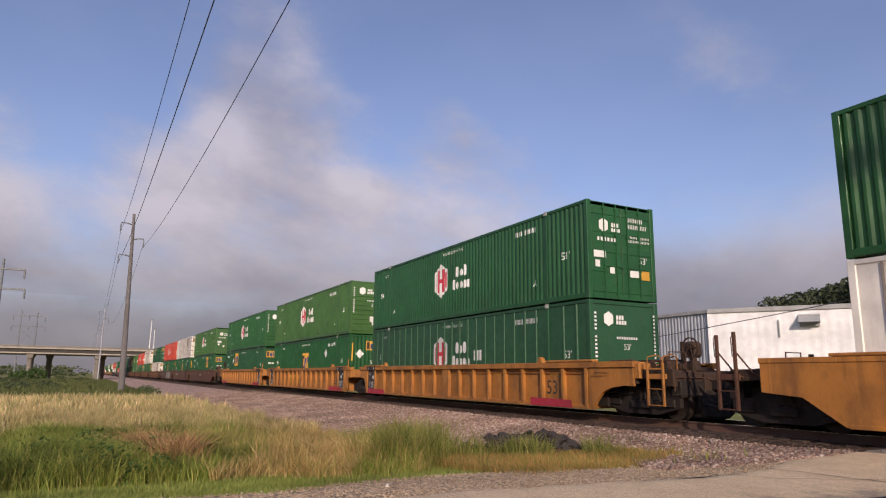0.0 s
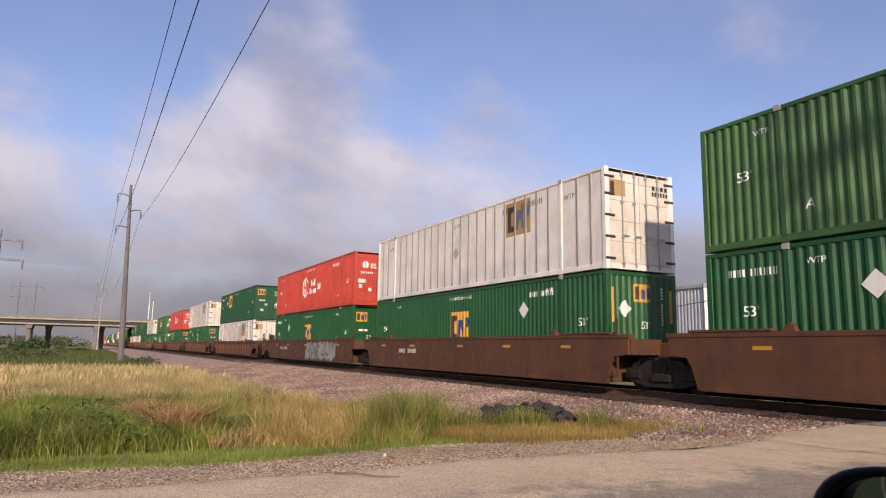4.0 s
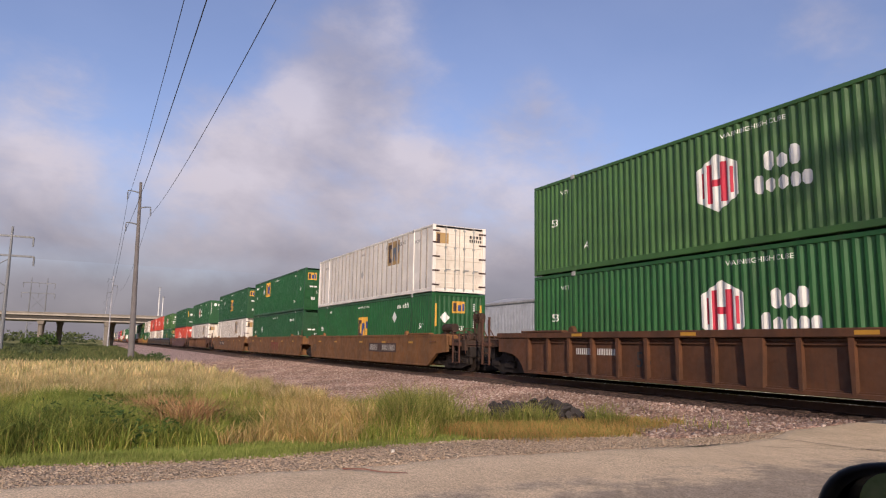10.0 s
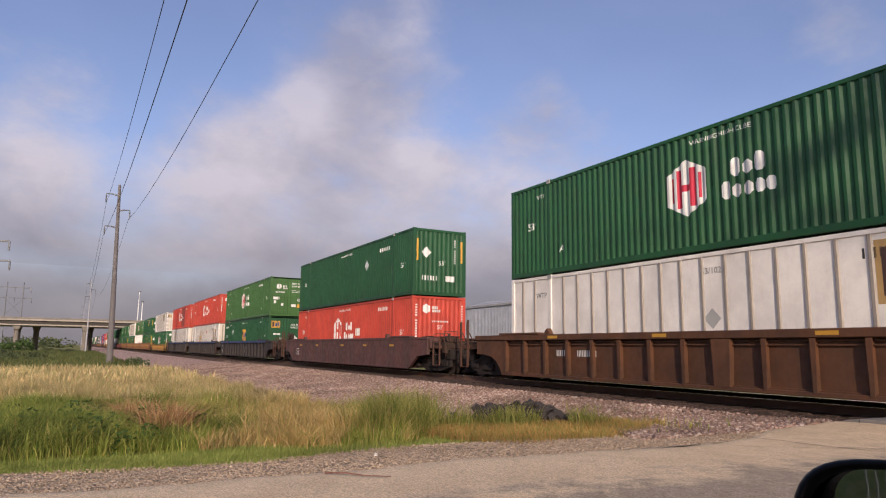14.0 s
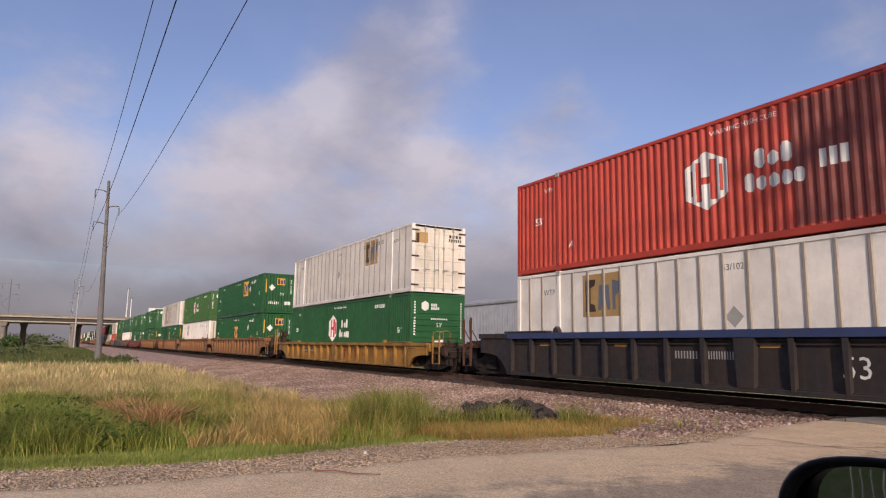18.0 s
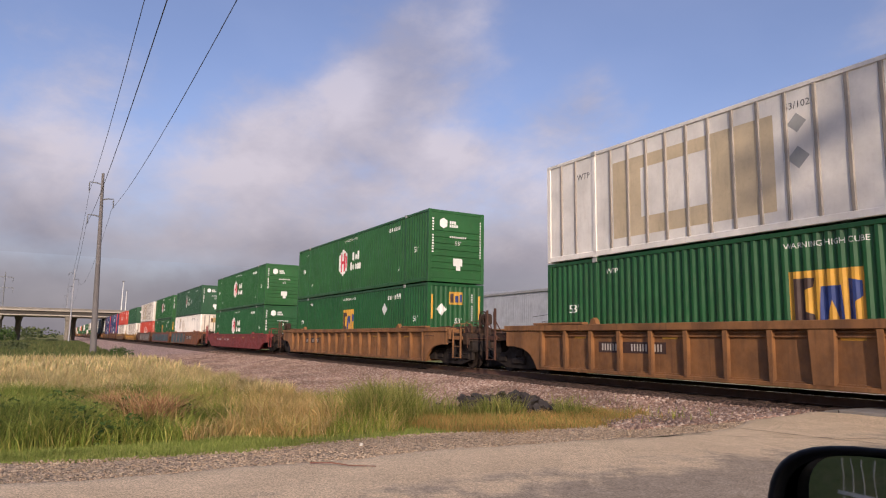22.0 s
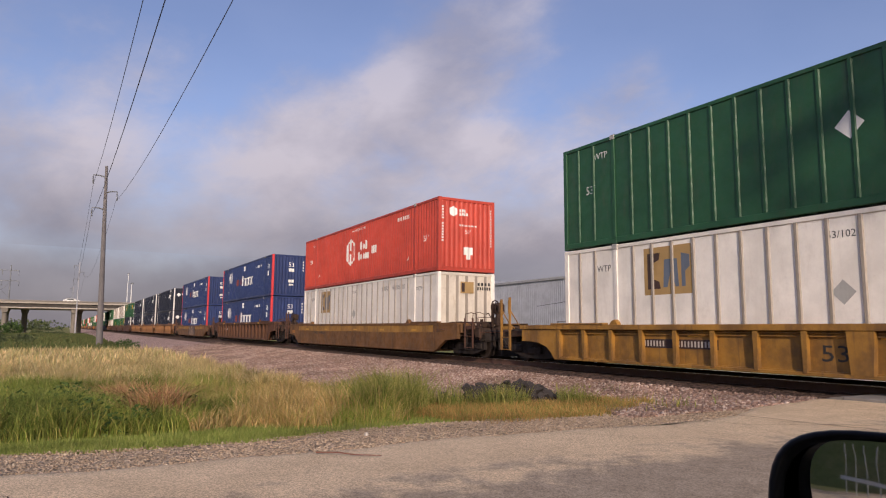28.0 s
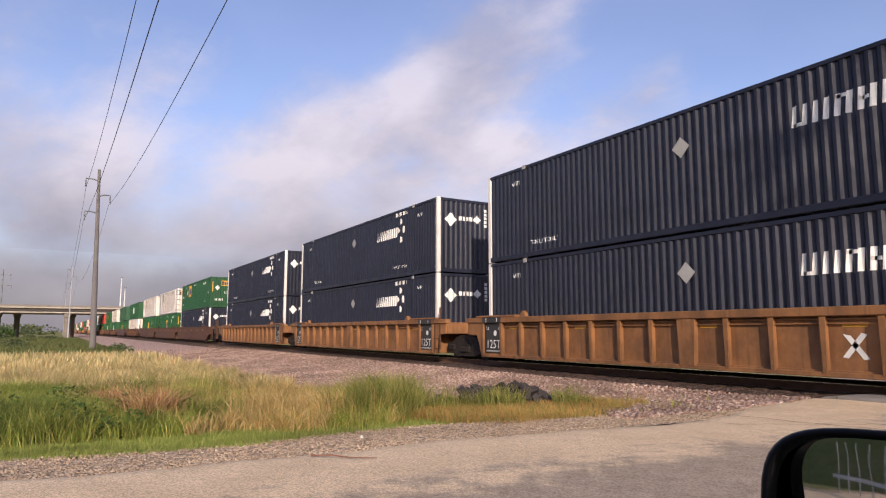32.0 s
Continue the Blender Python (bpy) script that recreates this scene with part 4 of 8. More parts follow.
def end_mesh(kind, mat):
    """The leading end wall: lying sheet with level ribs, upright corrugation or upright battens."""
    g = Geo()
    x = CL
    if kind == "level":
        zs = [0.17]
        for z in [0.5, 0.75, 1.0, 1.25, 1.5, 1.75, 2.0]:
            zs += [z - 0.05, z - 0.03, z + 0.03, z + 0.05]
        zs.append(CH - 0.1)
        vs = []
        for i, z in enumerate(zs):
            d = 0.05 if 0 < i < len(zs) - 1 and (i - 1) % 4 in (1, 2) else 0.02
            vs += [(x - d, -CW + 0.14, z), (x - d, CW - 0.14, z)]
        g.add(vs, [(2 * i, 2 * i + 1, 2 * i + 3, 2 * i + 2) for i in range(len(zs) - 1)])
    elif kind == "upright":
        ys = breaks(-CW + 0.14, CW - 0.14)
        vs = []
        for y in ys:
            vs += [(x - 0.015 - corr(y), y, 0.17), (x - 0.015 - corr(y), y, CH - 0.1)]
        g.add(vs, [(2 * i, 2 * i + 2, 2 * i + 3, 2 * i + 1) for i in range(len(ys) - 1)])
    else:
        g.box(x - 0.05, x - 0.035, -CW + 0.14, CW - 0.14, 0.17, CH - 0.1)
    g.box(x - 0.07, x - 0.005, -CW + 0.14, CW - 0.14, CH - 0.12, CH - 0.01, 0.008)
    return g.mesh("end_wall", mat)


def door_mesh(side, mat):
    g = Geo()
    y0, y1 = (-CW + 0.13, -0.008) if side == 0 else (0.008, CW - 0.13)
    g.box(CL - 0.06, CL - 0.035, y0, y1, 0.16, CH - 0.13, 0.008)
    for z in (0.2, 0.78, 1.36, 1.94, 2.48):
        g.box(CL - 0.04, CL - 0.018, y0 + 0.03, y1 - 0.03, z, z + 0.22, 0.012)
    return g.mesh("door", mat)


def bar_mesh(mat):
    g = Geo().tube([(0, 0, 0.06), (0, 0, CH - 0.06)], 0.02, 6)
    for z in (0.15, 0.9, 1.9, CH - 0.2):
        g.box(-0.03, 0.015, -0.05, 0.05, z - 0.03, z + 0.03)
    g.box(-0.01, 0.03, -0.02, 0.22, 0.95, 0.99)
    return g.mesh("lock_bar", mat)


# style: paint, sheet, end sheet
KINDS = {
    "hexgreen": (LEAF_GREEN, "corrugated", "level"), "hexred": ([RED], "corrugated", "upright"), "hexred_band": ([RED], "corrugated", "upright"), "square": (DEEP_GREEN, "corrugated", "upright"), "plain": (DEEP_GREEN, "corrugated", "upright"),
    "white": ([WHITE], "plate", "batten"), "gold": ([WHITE], "plate", "batten"), "plategreen": ([PLATE_GREEN], "plate", "batten"), "hexplate": ([PLATE_GREEN], "plate", "batten"),
    "royal": ([BLUE], "corrugated", "upright"), "navy": ([NAVY], "corrugated", "upright"),
}
LABELS = {
    "hexgreen": "bright green corrugated steel container with a white hexagon emblem", "hexred_band": "orange-red corrugated steel container with a faded dark band", "hexred": "orange-red corrugated steel container with a white hexagon emblem",
    "square": "deep green corrugated steel container with a yellow square panel", "plain": "deep green corrugated steel container with a white placard",
    "white": "dirty white plate container with upright grey battens", "gold": "white plate container with a faded golden graphic", "plategreen": "dark green smooth plate container with thin battens",
    "hexplate": "dark green smooth plate container with a white hexagon emblem", "royal": "blue corrugated container with red corner posts", "navy": "blue-black corrugated container with white corner posts",
}


def container(style, door, x_panel=8.06, tone=0, simple=False):
    paints, sheet, end = KINDS[style]
    mat = paints[tone % len(paints)]
    root = new("shipping_container")
    tagged(root, LABELS[style] + (", doors leading" if door else ""), "container", "containers on the train")
    pm = {"royal": POST_RED, "navy": POST_WHITE}.get(style, mat)
    fm = cached(("frame", mat.name), lambda: frame_meshes(sheet, mat, pm))
    for name in ("bottom_rail", "top_rail", "roof"):
        part(name, fm[name], root)
    for x in (0.075, CL - 0.075):
        for y in (-CW + 0.075, CW - 0.075):
            part("corner_post", fm["corner_post"], root, {"royal": "red corner post", "navy": "white corner post"}.get(style, ""), Matrix.Translation((x, y, 0)))
    for x in (POST, CL - POST):
        for y, a in ((-CW + 0.03, 0), (CW - 0.03, 180)):
            part("lifting_post", fm["lifting_post"], root, "", pose(x, y, 0, 0, 0, a))
    for a, b in SPANS:
        part("side_panel", cached(("side", sheet, a, mat.name), lambda: side_mesh(sheet, a, b, -1, mat)), root)
    if not simple:
        cm = cached("casting", lambda: Geo().box(-0.085, 0.085, -0.02, 0.05, -0.065, 0.065, 0.012).mesh("corner_casting", D_GREY))
        for x in (POST, CL - POST):
            part("corner_casting", cm, root, "grey lifting casting", Matrix.Translation((x, -CW, CH - 0.05)))
    part("side_panel", cached(("side", sheet, "far", mat.name), lambda: side_mesh(sheet, 0.14, CL - 0.14, 1, mat)), root)
    tail = cached(("tail", mat.name), lambda: Geo().box(0.02, 0.05, -CW + 0.14, CW - 0.14, 0.16, CH - 0.05).mesh("end_wall", mat))
    part("end_wall", tail, root)
    if sheet == "plate":
        bmat = BATTEN if style in ("white", "gold") and tone not in (1, 3) else mat
        bme = cached(("batten", bmat.name), lambda: Geo().prism([(-0.05, 0), (0.05, 0), (0.028, 0.028), (-0.028, 0.028)], 0.17, CH - 0.09).mesh("batten", bmat))
        if simple:
            g = Geo()
            for x in batten_xs():
                g.box(x - 0.03, x + 0.03, -CW + 0.004, -CW + 0.03, 0.17, CH - 0.09)
            part("batten_set", cached(("batten_set", bmat.name), lambda: g.mesh("batten_set", bmat)), root)
        else:
            for x in batten_xs():
                part("batten", bme, root, "", Matrix(((1, 0, 0, x), (0, 0, -1, -CW + 0.03), (0, 1, 0, 0), (0, 0, 0, 1))))
    if door:
        dm = WHITE_END if style in ("white", "gold") else mat
        for s in (0, 1):
            d = part("door", cached(("door", s, dm.name), lambda: door_mesh(s, dm)), root, "cream door with rust stains" if dm is WHITE_END else "")
            if not simple:
                for y in ((-0.68, -0.22) if s == 0 else (0.22, 0.68)):
                    part("lock_bar", cached(("bar", dm.name), lambda: bar_mesh(STEEL if dm is WHITE_END else dm)), d, "", Matrix.Translation((CL + 0.004, y, 0)))
                if style in ("white", "gold"):
                    hg = cached(("hinge", s), lambda: Geo().box(CL - 0.03, CL + 0.012, *((-CW - 0.005, -CW + 0.34) if s == 0 else (CW - 0.34, CW + 0.005)), -0.035, 0.035, 0.008).mesh("hinge", D_BROWN))
                    for z in (0.3, 0.9, 1.5, 2.1, 2.6):
                        part("hinge", hg, d, "", Matrix.Translation((0, 0, z)))
    else:
        em = WHITE_END if style in ("white", "gold") else mat
        e = part("end_wall", cached(("end", end, em.name), lambda: end_mesh(end, em)), root)
        if end == "batten" and style in ("white", "gold"):
            bb = cached("end_batten", lambda: Geo().box(CL - 0.035, CL - 0.008, -0.055, 0.055, 0.17, CH - 0.12).mesh("batten", BATTEN))
            for i in range(5):
                part("batten", bb, e, "", Matrix.Translation((0, -CW + 0.43 * (i + 1), 0)))
    depth = corr if sheet == "corrugated" else None
    if simple:
        marks = [m for m in side_marks(style, x_panel, door) if m[0] in ("emblem", "panel", "lettering", "white_word", "red_word", "faded_patch", "placard")]
        emarks = []
    else:
        marks, emarks = side_marks(style, x_panel, door), end_marks(style, door)
    emblem = {"hexgreen": "red", "hexred": "brown", "hexred_band": "brown", "hexplate": "red"}.get(style, "red")
    for name, pt, polys in marks:
        pmat = D_RED if pt == "emblem" and emblem == "red" else RED if pt == "emblem" else PAINTS[pt]
        key = ("mark", style, x_panel, door, name, pt)
        y = (-CW + 0.012 if depth else -CW + 0.030) - LAYER.get(name, 0.003)
        sets = [(key, name, polys)]
        if name in ("white_word", "red_word"):
            cells = {}
            for p in polys:
                cells.setdefault(round(sum(u for u, _ in p) / len(p) / 0.33), []).append(p)
            sets = [(key + (c,), "letter_shape", ps) for c, ps in sorted(cells.items())]
        for ky, nm, ps in sets:
            part(nm, cached(ky, lambda: bm_mesh(conform(ps, 0, 0, None if name == "placard" else depth), nm, pmat)), root, "", Matrix.Translation((0, y, 0)))
    if style == "white" and tone in (2, 3):
        c = x_panel - 1.5 if tone == 2 else x_panel + 2.1
        part("stain", cached(("stain", c), lambda: bm_mesh(conform([rect(c - 0.42, 1.4, 0.5, 2.1), rect(c + 0.2, 1.45, 0.5, 2.0), rect(c + 0.8, 1.3, 0.4, 1.7)], 0, 0, None), "stain", STAIN)), root, "brown weathering stain", Matrix.Translation((0, -CW + 0.0278, 0)))
    for name, pt, polys in emarks:
        lift = 0.004 if not door else 0.004
        base = CL - 0.018 if door else CL - (0.02 if end == "level" else 0.015 if end == "upright" else 0.008)
        key = ("endmark", style, door, name, pt)
        dep = corr if (end == "upright" and not door) else None
        me = cached(key, lambda: bm_mesh(conform([[(u - CW, v) for u, v in p] for p in polys], 0, 0, dep), name, PAINTS.get(pt, D_WHITE)))
        part(name, me, root, "", Matrix.Translation((base + LAYER.get(name, 0.003) + 0.001, 0, 0)) @ Matrix.Rotation(radians(90), 4, "Z"))
    return root


# ---- well cars: x from the tail end of the container, rail head at z = 0 ----
HW = 1.545             # half the width over the sides
SZ0, SZ1 = 0.16, 1.42


def well_side(style, mat, open_l, open_r):
    """The long side sheet with its chords; open ends carry the arch over a truck."""
    g = Geo()
    x0, x1 = -0.10, CL + 0.10
    if style == "ribbed":
        yo, yi = -HW + 0.14, -HW + 0.165
        prof = [(yo, SZ0), (yi, SZ0), (yi, SZ1 - 0.1), (yo, SZ1 - 0.1)]
        for zr in (SZ1 - 0.205, SZ1 - 0.285):
            prof += [(yo, zr), (yo - 0.05, zr - 0.004), (yo - 0.05, zr - 0.030), (yo, zr - 0.034)]
        n = len(prof)
        g.add([(x0, u, z) for u, z in prof] + [(x1, u, z) for u, z in prof], [tuple(range(n - 1, -1, -1)), tuple(range(n, 2 * n))] + [(k, (k + 1) % n, (k + 1) % n + n, k + n) for k in range(n)])
        g.box(x0 - 0.1, x1 + 0.1, -HW, -HW + 0.24, SZ1 - 0.17, SZ1, 0.012)
        g.box(x0, x1, -HW + 0.02, -HW + 0.2, SZ0, SZ0 + 0.09, 0.01)
    else:
        g.box(x0, x1, -HW + 0.02, -HW + 0.06, SZ0, SZ1 - 0.1)
        g.box(x0 - 0.1, x1 + 0.1, -HW, -HW + 0.2, SZ1 - 0.11, SZ1, 0.012)
        g.box(x0, x1, -HW + 0.012, -HW + 0.18, SZ0 - 0.02, SZ0 + 0.06, 0.008)
    for x, s, o in ((x0, -1, open_l), (x1, 1, open_r)):
        if o:
            if style == "ribbed":
                poly = [(0, SZ0), (0.17, SZ0), (0.30, 0.38), (0.52, 0.60), (0.85, 0.74), (1.3, 0.80), (1.68, 0.80), (1.68, SZ1 - 0.17), (0, SZ1 - 0.17)]
            else:
                poly = [(0, SZ0), (0.06, SZ0), (0.85, 0.66), (1.72, 0.74), (1.72, SZ1 - 0.11), (0, SZ1 - 0.11)]
            top = 1.72
        else:
            poly = [(0, SZ0), (0.05, SZ0), (0.2, 0.62), (0.34, 0.86), (0.86, 0.90), (0.86, SZ1 - 0.12), (0, SZ1 - 0.12)]
            top = 0.9
        poly = [(x + s * u, z) for u, z in poly]
        g.prism(poly if s > 0 else poly[::-1], -HW + (0.05 if style == "ribbed" else 0.022), -HW + 0.14)
        a, b = sorted((x + s * 0.1, x + s * (top + 0.02)))
        g.box(a, b, -HW + 0.004, -HW + 0.22, SZ1 - (0.16 if style == "ribbed" else 0.11), SZ1 - 0.004, 0.01)
    return g


def rib_mesh(mat):
    g = Geo()
    g.prism([(-0.03, SZ1 - 0.18), (-0.03, SZ0 + 0.10), (0.03, SZ0 + 0.10), (0.03, SZ1 - 0.18)], -HW + 0.02, -HW + 0.14)
    g.prism([(-0.056, SZ1 - 0.18), (-0.038, SZ0 + 0.06), (0.038, SZ0 + 0.06), (0.056, SZ1 - 0.18)], -HW + 0.006, -HW + 0.022)
    return g.mesh("rib", mat)


def truck_meshes():
    fr = Geo()
    fr.prism([(-1.25, 0.30), (-0.55, 0.12), (0.55, 0.12), (1.25, 0.30), (1.25, 0.56), (0.75, 0.62), (0.45, 0.78), (-0.45, 0.78), (-0.75, 0.62), (-1.25, 0.56)], -1.08, -0.96)
    fr.box(-0.3, 0.3, -1.16, -1.06, 0.26, 0.44, 0.02).box(-0.18, 0.18, -1.13, -1.06, 0.48, 0.70, 0.02)
    fr.box(-1.12, -0.7, -1.13, -1.06, 0.30, 0.52, 0.03).box(0.7, 1.12, -1.13, -1.06, 0.30, 0.52, 0.03)
    far = Geo()
    far.v, far.f = [(x, -y, z) for x, y, z in fr.v], [f[::-1] for f in fr.f]
    # second box is a filler: shuts out the bright ground between the wheels
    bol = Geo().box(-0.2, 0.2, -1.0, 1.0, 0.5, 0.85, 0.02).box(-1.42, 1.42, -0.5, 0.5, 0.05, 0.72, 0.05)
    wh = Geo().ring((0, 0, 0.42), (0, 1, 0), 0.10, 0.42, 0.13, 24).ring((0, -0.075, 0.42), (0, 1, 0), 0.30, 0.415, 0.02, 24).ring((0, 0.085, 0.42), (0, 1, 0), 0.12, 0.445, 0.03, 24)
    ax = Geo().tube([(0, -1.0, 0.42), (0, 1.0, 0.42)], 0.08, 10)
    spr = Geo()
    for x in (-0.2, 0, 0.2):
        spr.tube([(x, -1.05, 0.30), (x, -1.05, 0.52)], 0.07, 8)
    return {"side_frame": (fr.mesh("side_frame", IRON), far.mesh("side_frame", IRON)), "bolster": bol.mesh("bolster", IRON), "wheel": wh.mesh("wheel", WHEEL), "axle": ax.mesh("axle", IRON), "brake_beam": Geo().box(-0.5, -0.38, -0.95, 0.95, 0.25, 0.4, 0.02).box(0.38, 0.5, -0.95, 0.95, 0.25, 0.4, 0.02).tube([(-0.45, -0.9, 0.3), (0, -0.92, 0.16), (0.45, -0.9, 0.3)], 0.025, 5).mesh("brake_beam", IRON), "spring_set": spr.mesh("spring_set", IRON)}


def truck(parent, x, simple=False):
    tm = cached("truck", truck_meshes)
    if simple:
        def joined():
            bm = bmesh.new()
            for me in (tm["bolster"], *tm["side_frame"]):
                bm.from_mesh(me)
            for dx in (-0.89, 0.89):
                for y in (-0.76, 0.76):
                    n = len(bm.verts)
                    bm.from_mesh(tm["wheel"])
                    bm.verts.ensure_lookup_table()
                    bmesh.ops.translate(bm, vec=(dx, y, 0), verts=bm.verts[n:])
            return bm_mesh(bm, "bogie", IRON)
        part("bogie", cached("far_truck", joined), parent, "grimy four-wheel bogie, darkened for the shade it stands in", Matrix.Translation((x, 0, 0)))
        return
    b = part("bogie", tm["bolster"], parent, "grimy four-wheel bogie, darkened for the shade it stands in", Matrix.Translation((x, 0, 0)))
    for f in tm["side_frame"]:
        part("side_frame", f, b)
    part("spring_set", tm["spring_set"], b)
    part("brake_beam", tm["brake_beam"], b)
    for dx in (-0.89, 0.89):
        part("axle", tm["axle"], b, "", Matrix.Translation((dx, 0, 0)))
        for y, a in ((-0.76, 0), (0.76, 180)):
            part("wheel", tm["wheel"], b, "", pose(dx, y, 0, 0, 0, a))


def platform_meshes(mat):
    """Pieces of the end platform over the truck of a coupled end, along +x from the container's end."""
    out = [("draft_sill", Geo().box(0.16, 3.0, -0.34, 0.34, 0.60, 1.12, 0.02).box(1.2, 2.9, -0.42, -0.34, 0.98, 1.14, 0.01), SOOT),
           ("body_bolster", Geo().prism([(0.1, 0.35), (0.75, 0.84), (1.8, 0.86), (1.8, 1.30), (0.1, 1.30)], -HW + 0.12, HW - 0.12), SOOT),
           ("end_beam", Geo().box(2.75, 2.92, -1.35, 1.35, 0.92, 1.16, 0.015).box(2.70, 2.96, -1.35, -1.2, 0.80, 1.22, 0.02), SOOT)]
    for s in (-1, 1):
        y0, y1 = sorted((s * (HW - 0.1), s * 0.7))
        out.append(("side_deck", Geo().box(0.2, 1.7, y0, y1, 1.36, 1.40), mat))
        out.append(("sill_brace", Geo().prism([(1.75, 1.24), (1.75, 1.00), (2.85, 0.92), (2.85, 1.12)], s * 1.3 - 0.05, s * 1.3 + 0.05), SOOT))
        y0, y1 = sorted((s * 1.25, s * 0.4))
        out.append(("walkway", Geo().box(1.85, 2.75, y0, y1, 1.16, 1.20), SOOT))
    return [(n, g.mesh(n, m)) for n, g, m in out]


def gear_meshes(mat):
    """Loose gear on a coupled end: cylinder, valves, pipes, side box and the plates between them."""
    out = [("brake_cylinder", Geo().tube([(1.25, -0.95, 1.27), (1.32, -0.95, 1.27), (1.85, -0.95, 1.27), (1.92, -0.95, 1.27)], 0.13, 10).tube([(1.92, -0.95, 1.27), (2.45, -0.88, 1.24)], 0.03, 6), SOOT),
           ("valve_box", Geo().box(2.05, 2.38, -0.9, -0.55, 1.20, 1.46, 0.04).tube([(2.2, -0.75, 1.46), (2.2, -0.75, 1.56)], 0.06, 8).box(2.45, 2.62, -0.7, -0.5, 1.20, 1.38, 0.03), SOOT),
           ("brake_pipe", Geo().tube([(0.3, -1.38, 0.98), (1.5, -1.36, 0.94), (1.9, -1.3, 1.05), (2.7, -1.28, 1.05), (2.95, -0.8, 0.9)], 0.025, 6).tube([(0.4, -1.0, 1.44), (1.2, -0.98, 1.46), (1.5, -0.9, 1.40), (2.4, -0.85, 1.42)], 0.02, 6).tube([(2.0, -1.15, 1.2), (2.05, -1.1, 1.42), (2.5, -1.05, 1.42), (2.6, -1.0, 1.2)], 0.016, 6), RUSTY_BAR),
           ("lever_linkage", Geo().box(0.9, 1.5, -1.0, -0.94, 0.66, 0.74).box(1.45, 1.52, -1.02, -0.92, 0.5, 1.0).tube([(0.4, -1.15, 0.52), (1.4, -1.1, 0.62), (2.6, -1.05, 0.60)], 0.028, 6).tube([(2.1, -1.3, 1.0), (2.15, -1.3, 0.5), (2.6, -1.25, 0.42)], 0.02, 6), IRON),
           ("end_box", Geo().box(1.72, 1.98, -HW + 0.09, -1.05, 0.98, 1.36, 0.02).box(1.74, 1.96, -HW + 0.075, -HW + 0.09, 1.16, 1.34), mat)]
    return [(n, g.mesh(n, m)) for n, g, m in out]


def coupler_mesh():
    return Geo().box(2.9, 3.5, -0.12, 0.12, 0.72, 0.98, 0.03).box(3.42, 3.70, -0.2, 0.2, 0.66, 1.0, 0.05).tube([(2.95, -0.5, 0.85), (3.3, -0.45, 0.45), (3.68, -0.3, 0.5)], 0.03, 6).tube([(2.9, -1.2, 1.1), (2.95, -1.25, 0.62), (2.95, -0.3, 0.62)], 0.018, 5).mesh("coupler", IRON)


def joint_mesh(mat):
    g = Geo()
    g.box(0.16, 1.55, -0.45, 0.45, 0.72, 1.22, 0.03)
    g.prism([(0.1, 1.3), (0.1, 0.9), (1.0, 0.9), (1.0, 1.3)], -HW + 0.1, -0.4)
    g.prism([(0.1, 1.3), (0.1, 0.9), (1.0, 0.9), (1.0, 1.3)], 0.4, HW - 0.1)
    return g.mesh("end_platform", mat)


def ladder_mesh(mat):
    """Two tall channel uprights with hooped heads, low rungs and braces back to the body, at a tail."""
    g = Geo()
    for x, top in ((0, 1.93), (0.45, 1.98)):
        g.box(x - 0.03, x + 0.03, -HW + 0.03, -HW + 0.05, 0.34, top, 0.004).box(x - 0.03, x - 0.018, -HW + 0.05, -HW + 0.09, 0.34, top).box(x + 0.018, x + 0.03, -HW + 0.05, -HW + 0.09, 0.34, top)
        g.tube([(x - 0.06, -HW + 0.05, 1.46), (x - 0.07, -HW + 0.05, 1.86), (x - 0.03, -HW + 0.05, 1.92)], 0.011, 5)
        g.tube([(x, -HW + 0.10, 1.55), (x + 0.34, -HW + 0.16, 1.12), (x + 0.52, -HW + 0.2, 1.02)], 0.02, 5)
    for z in (0.36, 0.74):
        g.tube([(0, -HW + 0.06, z), (0.45, -HW + 0.06, z)], 0.016, 5)
    g.box(-0.06, 0.51, -HW + 0.06, -HW + 0.12, 0.98, 1.10)
    return g.mesh("ladder", mat)


def low_ladder_mesh(mat):
    """A short wide ladder with a hoop of bent bar over the deck, at a lead."""
    g = Geo()
    for x in (0, 0.50):
        g.box(x - 0.028, x + 0.028, -HW + 0.03, -HW + 0.08, 0.34, 1.36, 0.006)
        g.tube([(x, -HW + 0.06, 1.34), (x, -HW + 0.07, 1.50), (x + 0.03, -HW + 0.3, 1.56), (x + 0.03, -HW + 0.5, 1.50), (x + 0.03, -HW + 0.5, 1.2)], 0.015, 6)
    for z in (0.36, 0.74):
        g.tube([(0, -HW + 0.06, z), (0.50, -HW + 0.06, z)], 0.016, 5)
    g.box(-0.06, 0.56, -HW + 0.06, -HW + 0.12, 0.98, 1.10).box(0.0, 0.5, -HW + 0.04, -HW + 0.06, 1.20, 1.24)
    return g.mesh("ladder", mat)


def stile_mesh(mat):
    """The lower pair of rails with a hoop, at ends that share a truck."""
    g = Geo()
    for x, top in ((0, 1.42), (0.36, 1.84)):
        g.box(x - 0.022, x + 0.022, -HW + 0.03, -HW + 0.075, 0.34, top)
    for z in (0.36, 0.72):
        g.tube([(0, -HW + 0.06, z), (0.36, -HW + 0.06, z)], 0.016, 5)
    g.box(-0.06, 0.42, -HW + 0.06, -HW + 0.12, 0.98, 1.10)
    return g.mesh("ladder", mat)


